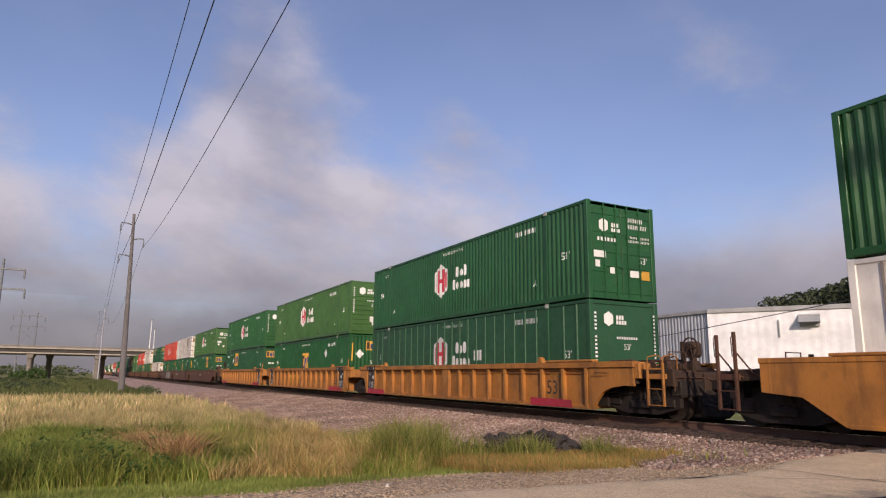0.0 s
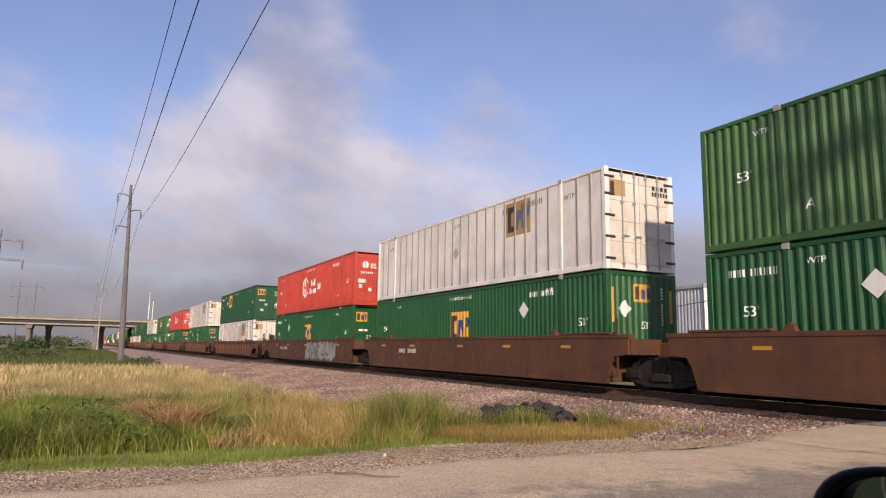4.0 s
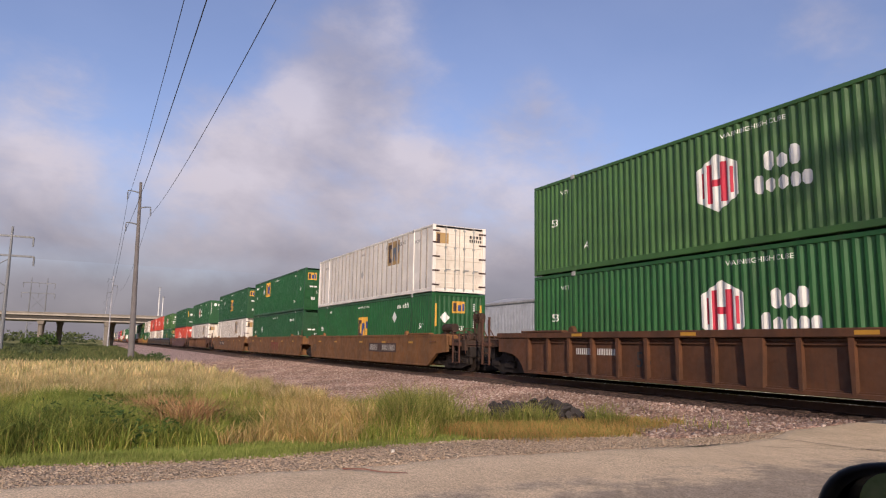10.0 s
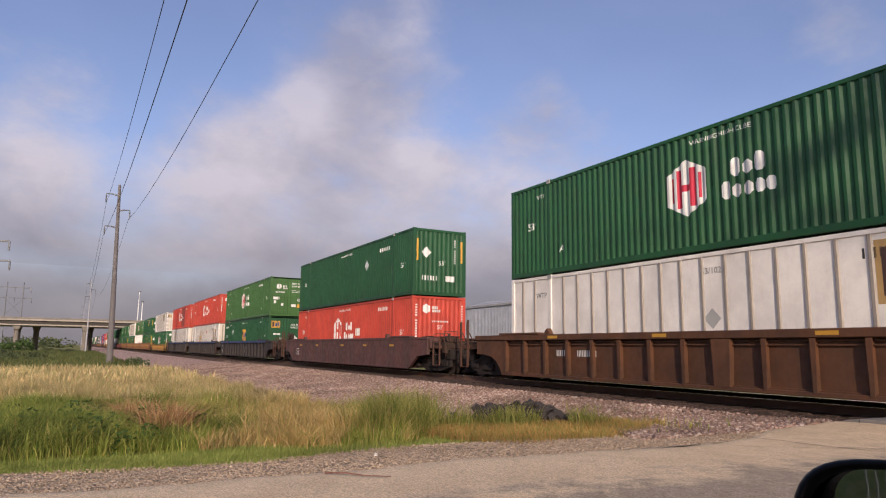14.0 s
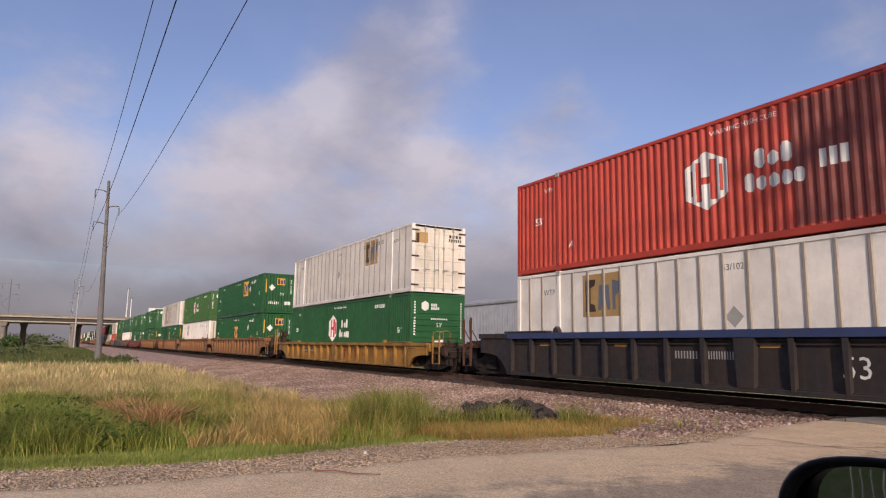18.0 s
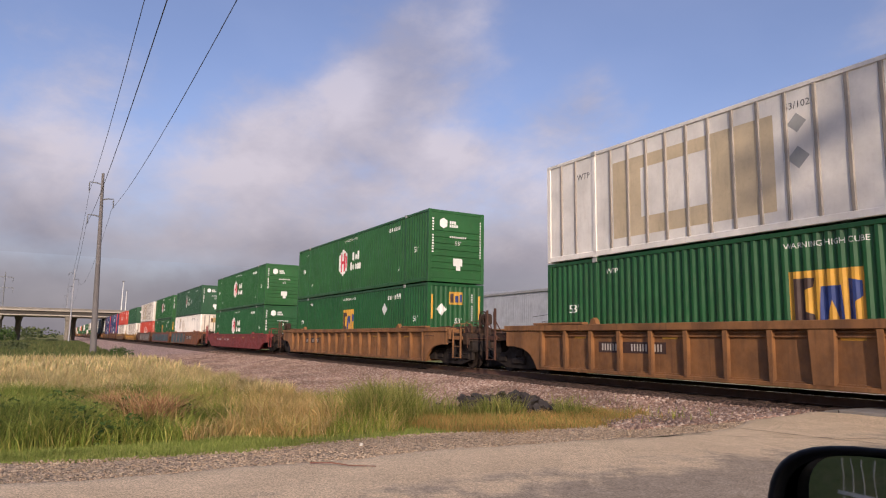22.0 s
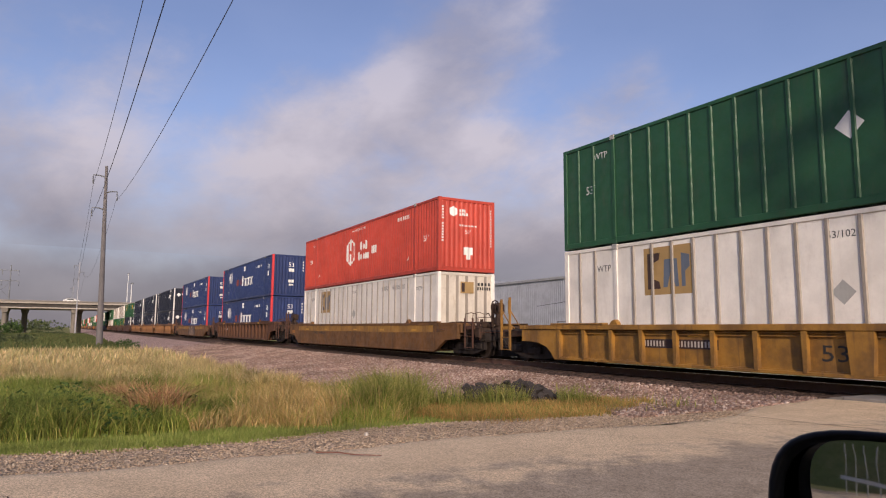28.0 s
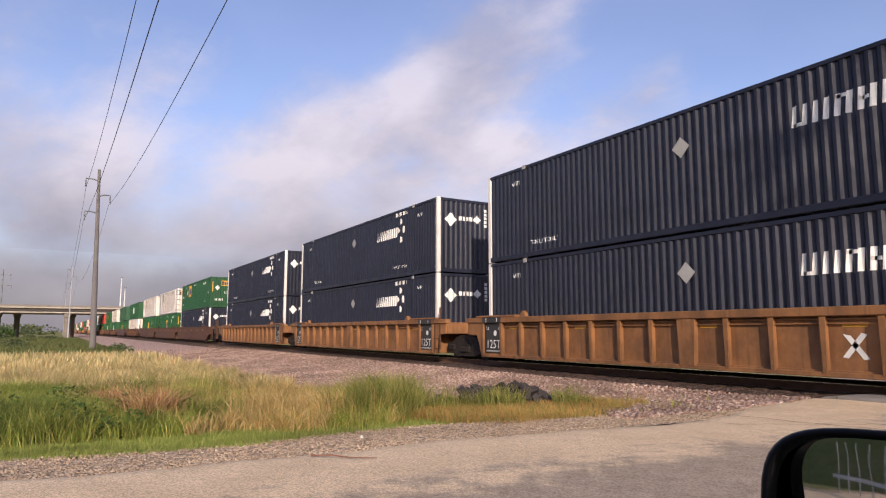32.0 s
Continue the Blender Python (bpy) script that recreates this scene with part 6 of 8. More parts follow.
# ---- the train: style, colour, coupled ends (tail, lead), marks; upper load, lower load as (style, doors lead, panel place, tone) ----
A = 8.06
TRAIN = [
    ("smooth", "orange", (True, True), [("size", 3.0)], ("hexgreen", True, A, 0), ("white", True, 11.9, 0)),
    ("ribbed", "orange", (False, True), [("stripe", 1.2), ("stripe", 14.6), ("size", 14.53), ("load", 0.55)], ("hexgreen", True, A, 2), ("hexplate", False, A, 0)),
    ("ribbed", "orange", (False, False), [("brand", 6.2, "yellow"), ("stripe", 14.8), ("size", 14.53), ("load", 0.55), ("load", 15.5)], ("hexgreen", False, A, 1), ("square", False, A, 0)),
    ("ribbed", "orange", (True, False), [("size", 14.53), ("load", 15.5), ("stripe", 14.8), ("stripe", 1.2), ("number", 2.8)], ("hexgreen", False, A, 0), ("square", True, 5.1, 1)),
    ("smooth", "brown", (False, True), [("bars", 8.5)], ("hexgreen", True, A, 1), ("square", True, 11.3, 0)),
    ("smooth", "brown", (False, False), [("bars", 4.0)], ("white", True, 11.9, 0), ("square", False, A, 0)),
    ("smooth", "brown", (True, False), [("bars", 3.4), ("tag", 9.0, (8.8, 13.8, (SPRAY_WHITE, D_BLACK, (SPRAY_WHITE,))))], ("hexred", True, A, 0), ("square", True, A, 0)),
    ("ribbed", "brown", (True, True), [("bars", 3.0)], ("square", True, 5.1, 1), ("white", True, 11.9, 2)),
    ("ribbed", "brown", (True, True), [], ("white", True, 11.9, 0), ("square", True, A, 0)),
    ("ribbed", "brown", (True, True), [], ("hexred", True, A, 0), ("square", True, 5.1, 0)),
    ("ribbed", "brown", (True, True), [("bars", 3.0), ("size", 4.85)], ("hexgreen", True, A, 1), ("hexgreen", False, A, 0)),
    ("smooth", "tan", (False, True), [("number", 11.4, 1.55), ("size", 0.55)], ("white", True, 11.9, 0), ("square", False, A, 0)),
    ("smooth", "tan", (False, False), [("brand", 9.4), ("size", 0.6)], ("square", True, 5.1, 0), ("plain", True, A, 1)),
    ("smooth", "tan", (True, False), [("number", 4.8, 1.45), ("size", 0.5), ("plate", -1.38, (1.16, 0.5, 0.22, CARS["orange"])), ("plate", -0.72, (0.9, 0.16, 0.2, D_GREY)), ("tag", 2.3, (2.2, 2.7, (D_BROWN, D_BROWN, (CARS["tan"],))))], ("square", True, A, 1), ("white", True, 11.2, 0)),
    ("ribbed", "brown", (True, True), [("bars", 3.2)], ("hexgreen", False, A, 2), ("white", True, 11.9, 0)),
    ("smooth", "plum", (True, True), [("size", 0.9, "white")], ("plain", False, A, 1), ("hexred", False, A, 0)),
    ("ribbed", "dark", (False, True), [("size", 9.15, "white"), ("load", 0.6)], ("hexgreen", True, A, 1), ("square", True, A, 1)),
    ("ribbed", "dark", (False, False), [("size", 10.22, "white"), ("bars", 7.0, "grey")], ("hexred", False, A, 0), ("gold", False, A, 0)),
    ("ribbed", "dark", (True, False), [("size", 10.22, "white"), ("bars", 7.0, "grey"), ("load", 15.4)], ("hexred_band", False, A, 0), ("white", False, 3.7, 0)),
    ("ribbed", "yellow", (True, True), [("number", 3.8), ("size", 7.57), ("brand", 10.0)], ("white", True, 11.9, 0), ("hexgreen", False, A, 2)),
    ("ribbed", "rust", (False, True), [("number", 11.55), ("load", 0.5), ("size", 14.62), ("plate", 15.62, (0.68, 0.36, 0.26, D_GREY)), ("plate", 15.62, (0.68, 0.3, 0.2, D_BROWN)), ("plate", 16.75, (0.66, 0.14, 0.2, D_GREY))], ("square", False, 10.86, 0), ("square", False, A, 0)),
    ("ribbed", "rust", (False, False), [("brand", 8.7), ("load", 0.5), ("load", 15.6)], ("hexgreen", False, A, 1), ("white", False, 3.75, 1)),
    ("ribbed", "rust", (True, False), [("number", 3.3), ("load", 15.6), ("size", 14.53)], ("white", False, 0, 0), ("square", False, A, 0)),
    ("ribbed", "rust", (True, True), [("number", 3.3)], ("hexgreen", False, A, 0), ("square", False, A, 0)),
    ("smooth", "maroon", (True, True), [("bars", 3.0), ("bars", 6.0)], ("hexgreen", False, A, 0), ("hexgreen", False, A, 2)),
    ("smooth", "russet", (False, True), [("number", 11.5, 1.5), ("tag", 1.5, (-0.3, 8.7, (TEAL2, D_BLACK, (TEAL, TEAL2, SPRAY_PEACH))))], ("hexplate", False, A, 0), ("white", False, 3.7, 3)),
    ("smooth", "russet", (False, False), [("tag", 0.8, (0.4, 15.9, (SPRAY_RED, D_BLACK, (TEAL, TEAL2, TEAL))))], ("hexgreen", False, A, 0), ("square", False, A, 0)),
    ("smooth", "brown", (True, False), [("tag", 4.0, (3.0, 15.5, (SPRAY_GREY, D_BLACK, (SPRAY_GREY, SPRAY_WHITE))))], ("white", False, 0, 0), ("hexred", False, A, 0)),
    ("ribbed", "yellow", (True, True), [("number", 4.0), ("size", 7.57)], ("plategreen", False, A, 0), ("white", False, 3.65, 0)),
    ("smooth", "amber", (True, True), [("band", 0.0), ("plate", -1.1, (0.92, 0.5, 0.2, CARS["orange"])), ("bars", 3.4, "black")], ("hexred", False, A, 0), ("white", False, 3.65, 0)),
    ("ribbed", "brown", (True, True), [("bars", 3.0)], ("royal", False, A, 0), ("royal", False, A, 0)),
    ("smooth", "amber", (True, True), [("band", 0.0), ("plate", -1.1, (0.92, 0.5, 0.2, CARS["orange"])), ("bars", 3.4, "black"), ("mural", 7.15)], ("royal", False, A, 0), ("royal", False, A, 0)),
    ("ribbed", "rust", (False, True), [("load", 0.5), ("cross", 11.6)], ("navy", False, A, 0), ("navy", False, A, 0)),
    ("ribbed", "rust", (False, False), [("load", 0.5), ("load", 15.6)], ("navy", False, A, 0), ("navy", False, A, 0)),
    ("ribbed", "rust", (True, False), [("load", 15.6)], ("navy", False, A, 0), ("navy", False, A, 0)),
    ("smooth", "brown", (False, True), [], ("square", False, 5.1, 1), ("navy", False, A, 0)),
    ("smooth", "brown", (False, False), [], ("white", True, 3.7, 0), ("square", False, A, 0)),
    ("smooth", "brown", (True, False), [], ("white", True, 3.7, 0), ("square", False, A, 0)),
    ("ribbed", "brown", (True, True), [], ("hexgreen", True, A, 2), ("white", False, 3.7, 0)),
    ("smooth", "plum", (True, True), [], ("plategreen", False, A, 0), ("square", False, A, 0)),
    ("ribbed", "brown", (True, True), [], ("white", True, 11.9, 0), ("hexgreen", False, A, 2)),
]
REAR = [("hexgreen", "square"), ("square", "hexgreen"), ("hexred", "white"), ("white", "square"), ("square", "hexred"), ("hexgreen", "white"), ("hexred", "square"), ("white", "hexgreen")]
for i in range(17):
    u, lo = REAR[(i * 5 + 1) % 8]
    TRAIN.append((("ribbed", "smooth")[i % 2], ("brown", "rust", "orange")[i % 3], (True, True), [], (u, True, A, i), (lo, False, A, i)))

TRACK_Y = 13.556
REST_Z = 0.293                      # underside of the lower load
# tail end of each load at the start
CAR_X = [-7.23, -30.61, -50.11, -69.56, -93.07, -112.48, -131.89, -155.37, -179.02, -202.74, -226.26, -249.75, -269.17, -288.55, -312.07, -335.47, -358.95, -378.37, -397.84, -421.36, -444.84, -464.32, -483.80, -507.23, -530.73, -554.25, -573.68, -593.15, -616.66, -640.17, -663.57, -687.01, -710.45, -730.03]
for k in range(len(CAR_X), len(TRAIN)):
    CAR_X.append(CAR_X[-1] - (19.45 if not TRAIN[k - 1][2][0] and not TRAIN[k][2][1] else 23.48))


def gone(t):
    """Metres that the train has run after t seconds."""
    return 20.527 * t + 0.036573 * t * t - 0.0000607552 * t ** 3


# brake wheels at the leading ends: on a tall stand beside an air tank, or low
BRAKES = {0: "high", 4: "high", 11: "high", 1: "low", 7: "low", 8: "low", 16: "low", 20: "low", 23: "low", 24: "low", 28: "low", 29: "low", 30: "low", 31: "low"}


def build_train():
    moving = []
    for k, (style, colour, ends, extras, up, low) in enumerate(TRAIN):
        far = k > 36
        car = well_car(style, colour, ends, [] if far else extras, far, BRAKES.get(k, ""))
        moving.append((car, CAR_X[k], 0.0))
        for (st, door, xe, tone), z in ((low, REST_Z), (up, REST_Z + CH + 0.03)):
            moving.append((container(st, door, xe, tone, far), CAR_X[k], z))
    return moving


MOVING = build_train()


# ---- the lie of the land ----
def ease(x, a, b):
    u = np.clip((x - a) / (b - a), 0, 1)
    return u * u * (3 - 2 * u)


def road_z(y):
    d = np.abs(y - TRACK_Y)
    return -0.24 + 0.05 * (1 - ease(d, 1.9, 4.5))


def land(x, y):
    """Height of the ground."""
    x, y = np.asarray(x, float), np.asarray(y, float)
    d = np.abs(y - TRACK_Y)
    bed = np.interp(d, [0, 1.45, 2.1, 3.6, 7.7, 9.0, 40], [-0.185, -0.19, -0.33, -0.52, -0.84, -0.98, -0.95])
    side = np.where(x < -6.4, -6.4 - x, np.where(x > 5.4, x - 5.4, 0))
    bank = road_z(y) - np.interp(side, [0, 1.5, 4.6, 10, 12], [0.0, 0.06, 0.28, 0.62, 3.0])
    z = np.maximum(bed, bank)
    z = np.maximum(z, np.where(y < -18, -0.95 + 0.004 * np.minimum(-18 - y, 200), -9))
    rough = 0.05 * np.sin(x * 1.3 + 0.7 * y) * np.sin(y * 1.7 - 0.4 * x) * ease(side, 1.5, 6) * ease(d, 6, 9)
    return z + rough


def sheet(name, xs, ys, zf, mat, drop=0.0):
    X, Y = np.meshgrid(xs, ys)
    Z = zf(X, Y) + drop
    n, m = len(xs), len(ys)
    me = bpy.data.meshes.new(name)
    me.from_pydata(np.stack([X.ravel(), Y.ravel(), Z.ravel()], 1).tolist(), [], [(j * n + i, j * n + i + 1, (j + 1) * n + i + 1, (j + 1) * n + i) for j in range(m - 1) for i in range(n - 1)])
    me.materials.append(mat)
    me.polygons.foreach_set("use_smooth", [True] * len(me.polygons))
    return new(name, me)


def steps(*spans):
    out = [spans[0][0]]
    for a, b, d in spans:
        n = max(1, round((b - a) / d))
        out += [a + (b - a) * (i + 1) / n for i in range(n)]
    return np.array(out)


def grass_edge(x):
    """How near to the rails the grass grows."""
    return np.interp(x, [-80, -40, -22, -16, -12, -9.5, -8], [5.3, 5.8, 6.0, 7.2, 8.6, 9.0, 8.4]) + 0.35 * np.sin(x * 1.1) + 0.2 * np.sin(x * 2.9)


def bed_land(x, y):
    """The ballast dips under the turf along the edge of the grass."""
    return land(x, y) - 0.10 * ease(grass_edge(x) - 0.15 - y, 0.0, 0.5)


def build_ground():
    xs = steps((-3000, -600, 400), (-600, -120, 40), (-120, -60, 6), (-60, -26, 1.0), (-26, -6, 0.35), (-6, 8, 0.6), (8, 40, 4), (40, 400, 60), (400, 3000, 520))
    ys = steps((-3000, -300, 450), (-300, -40, 26), (-40, -6, 2), (-6, 9, 0.35), (9, 18, 0.3), (18, 40, 2), (40, 300, 26), (300, 3000, 450))
    tagged(sheet("ground", xs, ys, land, FIELD, -0.035), "rough grassy ground beside the railway", "ground", kind="structure")
    # track bed
    bx = steps((-900, -60, 20), (-60, -7.3, 0.5))
    tagged(sheet("ballast", bx, steps((TRACK_Y - 8.4, TRACK_Y - 2.40, 0.3)), bed_land, BALLAST, 0.0), "pinkish-brown crushed stone ballast beside the rails", "ballast", kind="structure")
    # a darker brown bed runs close along the rails
    tagged(sheet("ballast_bed", steps((-900, -60, 20), (-60, 60, 1.0), (60, 300, 20)), steps((TRACK_Y - 2.40, TRACK_Y + 2.10, 0.3)), lambda x, y: land(x, y) + 0 * x, DARK_BED, 0.004), "dark brown ballast under the track", "ballast", kind="structure")
    tagged(sheet("ballast_far", steps((-900, -60, 20), (-60, -7.3, 2.0)), steps((TRACK_Y + 2.10, TRACK_Y + 12.0, 0.6)), land, BALLAST, 0.0), "crushed stone on the far side of the rails", "ballast", kind="structure")
    # gravel shoulder, its edges wander
    tagged(edge_strip("gravel_shoulder", lambda y: -7.75 + 0.25 * math.sin(y * 1.1) + 0.1 * math.sin(y * 3.7) - 0.9 * max(0.0, (y - 7.5) / 3), lambda y: -6.2, -30, 11.4, SHOULDER, 0.008), "gravel shoulder along the road", "gravel", kind="structure")
    tagged(edge_strip("road", road_edge, lambda y: 5.4, -60, 11.5, ROAD, 0.03, 26), "worn pale asphalt road leading over the crossing", "road", kind="structure")
    tagged(edge_strip("road_beyond", road_edge, lambda y: 5.4, 15.4, 70, ROAD, 0.03, 16), "worn pale asphalt road beyond the crossing", "road", kind="structure")


def road_edge(y):
    return -6.38 + 0.07 * math.sin(y * 0.9) + 0.04 * math.sin(y * 3.1) + 0.03 * math.sin(y * 7.7) + 0.26 * float(ease(y, 3.5, 6.5)) - 0.80 * float(ease(y, 7.2, 10.0))


def edge_strip(name, left, right, y0, y1, mat, lift, cols=6):
    g = Geo()
    ys = steps((y0, y1, 0.25)) if y1 - y0 < 45 else steps((y0, min(-8, y1 - 1), 2), (min(-8, y1 - 1), y1, 0.25)) if y0 < 0 else steps((y0, y0 + 4, 0.3), (y0 + 4, y1, 3))
    vs, fs = [], []
    for y in ys:
        a, b = left(y), right(y)
        for i in range(cols + 1):
            x = a + (b - a) * (i / cols) ** 1.6
            z = float(land(x, y)) + lift - (0.024 if i == 0 else 0)
            vs.append((x, y, z))
    n = cols + 1
    for j in range(len(ys) - 1):
        fs += [(j * n + i, j * n + i + 1, (j + 1) * n + i + 1, (j + 1) * n + i) for i in range(cols)]
    me = g.add(vs, fs).mesh(name, mat, True)
    return new(name, me)


build_ground()


def road_details():
    rnd = random.Random(3)
    for x0, y0, dx, dy, n in ((-6.0, 7.25, 0.09, 0.13, 26), (-6.2, 6.2, 0.05, 0.09, 8), (-6.2, 8.3, 0.13, 0.02, 32), (-5.6, -0.3, 0.12, 0.05, 8)):
        vs, fs = [], []
        x, y = x0, y0
        for i in range(n):
            w = (0.013 if n > 30 else 0.006) * rnd.uniform(0.4, 1.4)
            z = float(land(x, y)) + 0.043
            vs += [(x - w, y + w, z), (x + w, y - w, z)]
            x, y = x + dx * rnd.uniform(0.4, 1.6), y + dy * rnd.uniform(0.2, 1.8)
        fs = [(2 * i, 2 * i + 1, 2 * i + 3, 2 * i + 2) for i in range(n - 1)]
        tagged(new("road_crack", Geo().add(vs, fs).mesh("road_crack", DARK_BED)), "dark crack in the road surface", "crack", kind="structure")
    z = float(land(-1.9, -10)) + 0.034
    tagged(new("lane_line", Geo().box(-1.42, -1.28, -58, -3.2, z - 0.01, z).mesh("lane_line", D_WHITE)), "worn white line painted on the road", "road marking", kind="structure")
    z = float(land(-6.0, 2.5)) + 0.05
    tagged(new("twig", Geo().tube([(-6.12, 2.14, z), (-5.98, 2.30, z + 0.01), (-5.84, 2.42, z), (-5.70, 2.62, z)], 0.008, 6, 0.004).mesh("twig", TWIG)), "thin dry brown twig lying on the road", "twig")


    for x, y, r in ((-7.29, 3.15, 0.032), (-10.96, 10.38, 0.05)):
        g = Geo()
        n = 7
        ring = [(r * rnd.uniform(0.7, 1.2) * math.cos(6.283 * k / n), r * rnd.uniform(0.7, 1.2) * math.sin(6.283 * k / n)) for k in range(n)]
        g.add([(a, b, -0.02) for a, b in ring] + [(a * 0.7, b * 0.7, r * 0.7) for a, b in ring], [tuple(range(n - 1, -1, -1)), tuple(range(n, 2 * n))] + [(k, (k + 1) % n, n + (k + 1) % n, n + k) for k in range(n)])
        ob = tagged(new("pale_stone", g.mesh("pale_stone", D_PALE)), "pale white stone lying on the gravel", "stone", "pale stones")
        ob.matrix_basis = pose(x, y, float(land(x, y)) + 0.02)


road_details()


# ---- track ----
def build_track():
    for y in (TRACK_Y - 0.7175, TRACK_Y + 0.7175):
        root = new("rail")
        tagged(root, "rusty steel rail with a polished head", "rail", "rails", "structure")
        g = Geo()
        for x0, x1 in ((-1200, -300), (-300, -60), (-60, 60), (60, 400)):
            g.box(x0, x1, y - 0.07, y + 0.07, -0.18, -0.155).box(x0, x1, y - 0.012, y + 0.012, -0.155, -0.04).box(x0, x1, y - 0.036, y + 0.036, -0.04, -0.006)
        part("web", g, root, mat=RAIL)
        part("running_surface", Geo().box(-1200, 400, y - 0.034, y + 0.034, -0.006, 0.0), root, "polished rail head", mat=RAIL_TOP)
    ties = tagged(new("track_ties"), "weathered dark wooden railway ties", "ties", kind="structure")
    me = Geo().box(-0.115, 0.115, -1.3, 1.3, -0.28, -0.165, 0.012).mesh("tie", TIE)
    rnd = random.Random(5)
    for i in range(150):
        x = -70 + 0.5 * i
        if -6.6 < x < 5.6:
            continue
        part("tie", me, ties, "", pose(x + rnd.uniform(-0.03, 0.03), TRACK_Y + rnd.uniform(-0.05, 0.05), rnd.uniform(-0.008, 0.008), 0, 0, rnd.uniform(-1, 1)))
    cr = tagged(new("level_crossing"), "grey level crossing panels between the rails", "crossing", kind="structure")
    for y0, y1, top in ((11.5, 12.74, -0.11), (12.95, 14.16, -0.03), (14.37, 15.6, -0.11)):
        for i in range(5):
            x = -6.55 + i * 2.42
            part("crossing_slab", Geo().box(x, x + 2.40, y0, y1, -0.34, top, 0.015), cr, mat=PANEL)
        part("crossing_ramp", Geo().prism([(-7.4, -0.36), (-6.56, -0.36), (-6.56, top - 0.01), (-6.75, top - 0.03)], y0, y1), cr, mat=PANEL)


build_track()


# ---- overpass ----
def build_overpass():
    bx = -223.0
    root = tagged(new("overpass"), "pale concrete road overpass on column piers spanning the railway", "bridge", kind="structure")
    for x0 in (bx, bx - 12.0):
        w = 10.5
        part("deck", Geo().box(x0 - w, x0 + 0.3, -1150, 1150, 7.55, 7.95, 0.05), root, mat=CONCRETE)
        part("parapet", Geo().box(x0 - 0.15, x0 + 0.10, -1150, 1150, 7.95, 8.30, 0.03).box(x0 - 0.2, x0 + 0.16, -1150, 1150, 8.30, 8.5, 0.03), root, "weathered grey concrete parapet", mat=PARAPET)
        part("parapet", Geo().box(x0 - w, x0 - w + 0.25, -1150, 1150, 7.9, 8.5, 0.03), root, mat=PARAPET)
        for i in range(4):
            x = x0 - 0.5 - i * 2.9
            beam = part("girder", Geo().box(x - 0.25, x + 0.25, -1150, 1150, 6.55, 7.6), root, "dark steel girder", mat=GIRDER)
            part("flange", Geo().box(x - 0.45, x + 0.45, -1150, 1150, 6.2, 6.55, 0.03), beam, "pale lower flange", mat=CONCRETE)
        for y in (-58, -36, -14.6, 2.6, 26, 48):
            y = y if x0 == bx else y + 4.2 if y < 0 else y + 1.7
            part("pier_cap", Geo().add([(x0 - w + 0.5, y - 0.95, 6.2), (x0 - 0.5, y - 0.95, 6.2), (x0 - 0.5, y + 0.95, 6.2), (x0 - w + 0.5, y + 0.95, 6.2), (x0 - w + 0.5, y - 0.65, 5.0), (x0 - 0.5, y - 0.65, 5.0), (x0 - 0.5, y + 0.65, 5.0), (x0 - w + 0.5, y + 0.65, 5.0)], [(3, 2, 1, 0), (4, 5, 6, 7), (0, 1, 5, 4), (1, 2, 6, 5), (2, 3, 7, 6), (3, 0, 4, 7)]), root, mat=SHADED_PIER)
            for i in range(3):
                x = x0 - 1.6 - i * 3.6
                part("pier_column", Geo().tube([(x, y, -1.2), (x, y, 5.05)], 0.62, 14), root, mat=SHADED_PIER)
    part("abutment", Geo().prism([(bx + 1, -1.0), (bx - 26, -1.0), (bx - 26, 7.5), (bx + 1, 7.5)], -140, -62), root, mat=CONCRETE)
    # grassed bank up to the deck
    g = Geo().add([(bx + 16, -150, -1.1), (bx + 16, -62, -1.1), (bx + 16, -36, -1.1), (bx + 1.2, -150, 7.3), (bx + 1.2, -62, 7.3), (bx + 0.4, -24, -1.1), (bx - 40, -62, 7.3), (bx - 40, -24, -1.1)],
                  [(0, 1, 4, 3), (1, 2, 5, 4), (4, 5, 7, 6)])
    tagged(new("embankment", g.mesh("embankment", FIELD)), "grassed bank below the overpass", "embankment", kind="structure")


build_overpass()


# ---- traffic on the overpass: a box truck and three cars, all heading to +y ----
def bridge_truck():
    root = tagged(new("box_truck"), "white box truck driving over the overpass", "truck")
    part("box_body", Geo().box(-1.25, 1.25, -5.2, 2.4, 1.1, 3.7, 0.05), root, mat=D_WHITE)
    part("cab", Geo().box(-1.2, 1.2, 2.6, 4.7, 0.7, 2.9, 0.25), root, mat=D_WHITE)
    part("chassis", Geo().box(-1.0, 1.0, -5.0, 4.5, 0.6, 1.1), root, mat=IRON)
    part("windscreen", Geo().box(-1.1, 1.1, 4.65, 4.73, 1.8, 2.6, 0.02), root, mat=DARK_GLASS)
    part("side_window", Geo().box(1.18, 1.22, 3.3, 4.3, 1.8, 2.5), root, mat=DARK_GLASS)
    part("lettering", Geo().box(1.255, 1.262, -4.0, 1.0, 2.4, 2.75), root, mat=D_BLUE)
    for y in (-3.9, -2.8, 3.5):
        for x in (-1.05, 1.05):
            part("wheel", Geo().ring((x, y, 0.5), (1, 0, 0), 0.1, 0.5, 0.3, 16), root, mat=RUBBER)
    return root


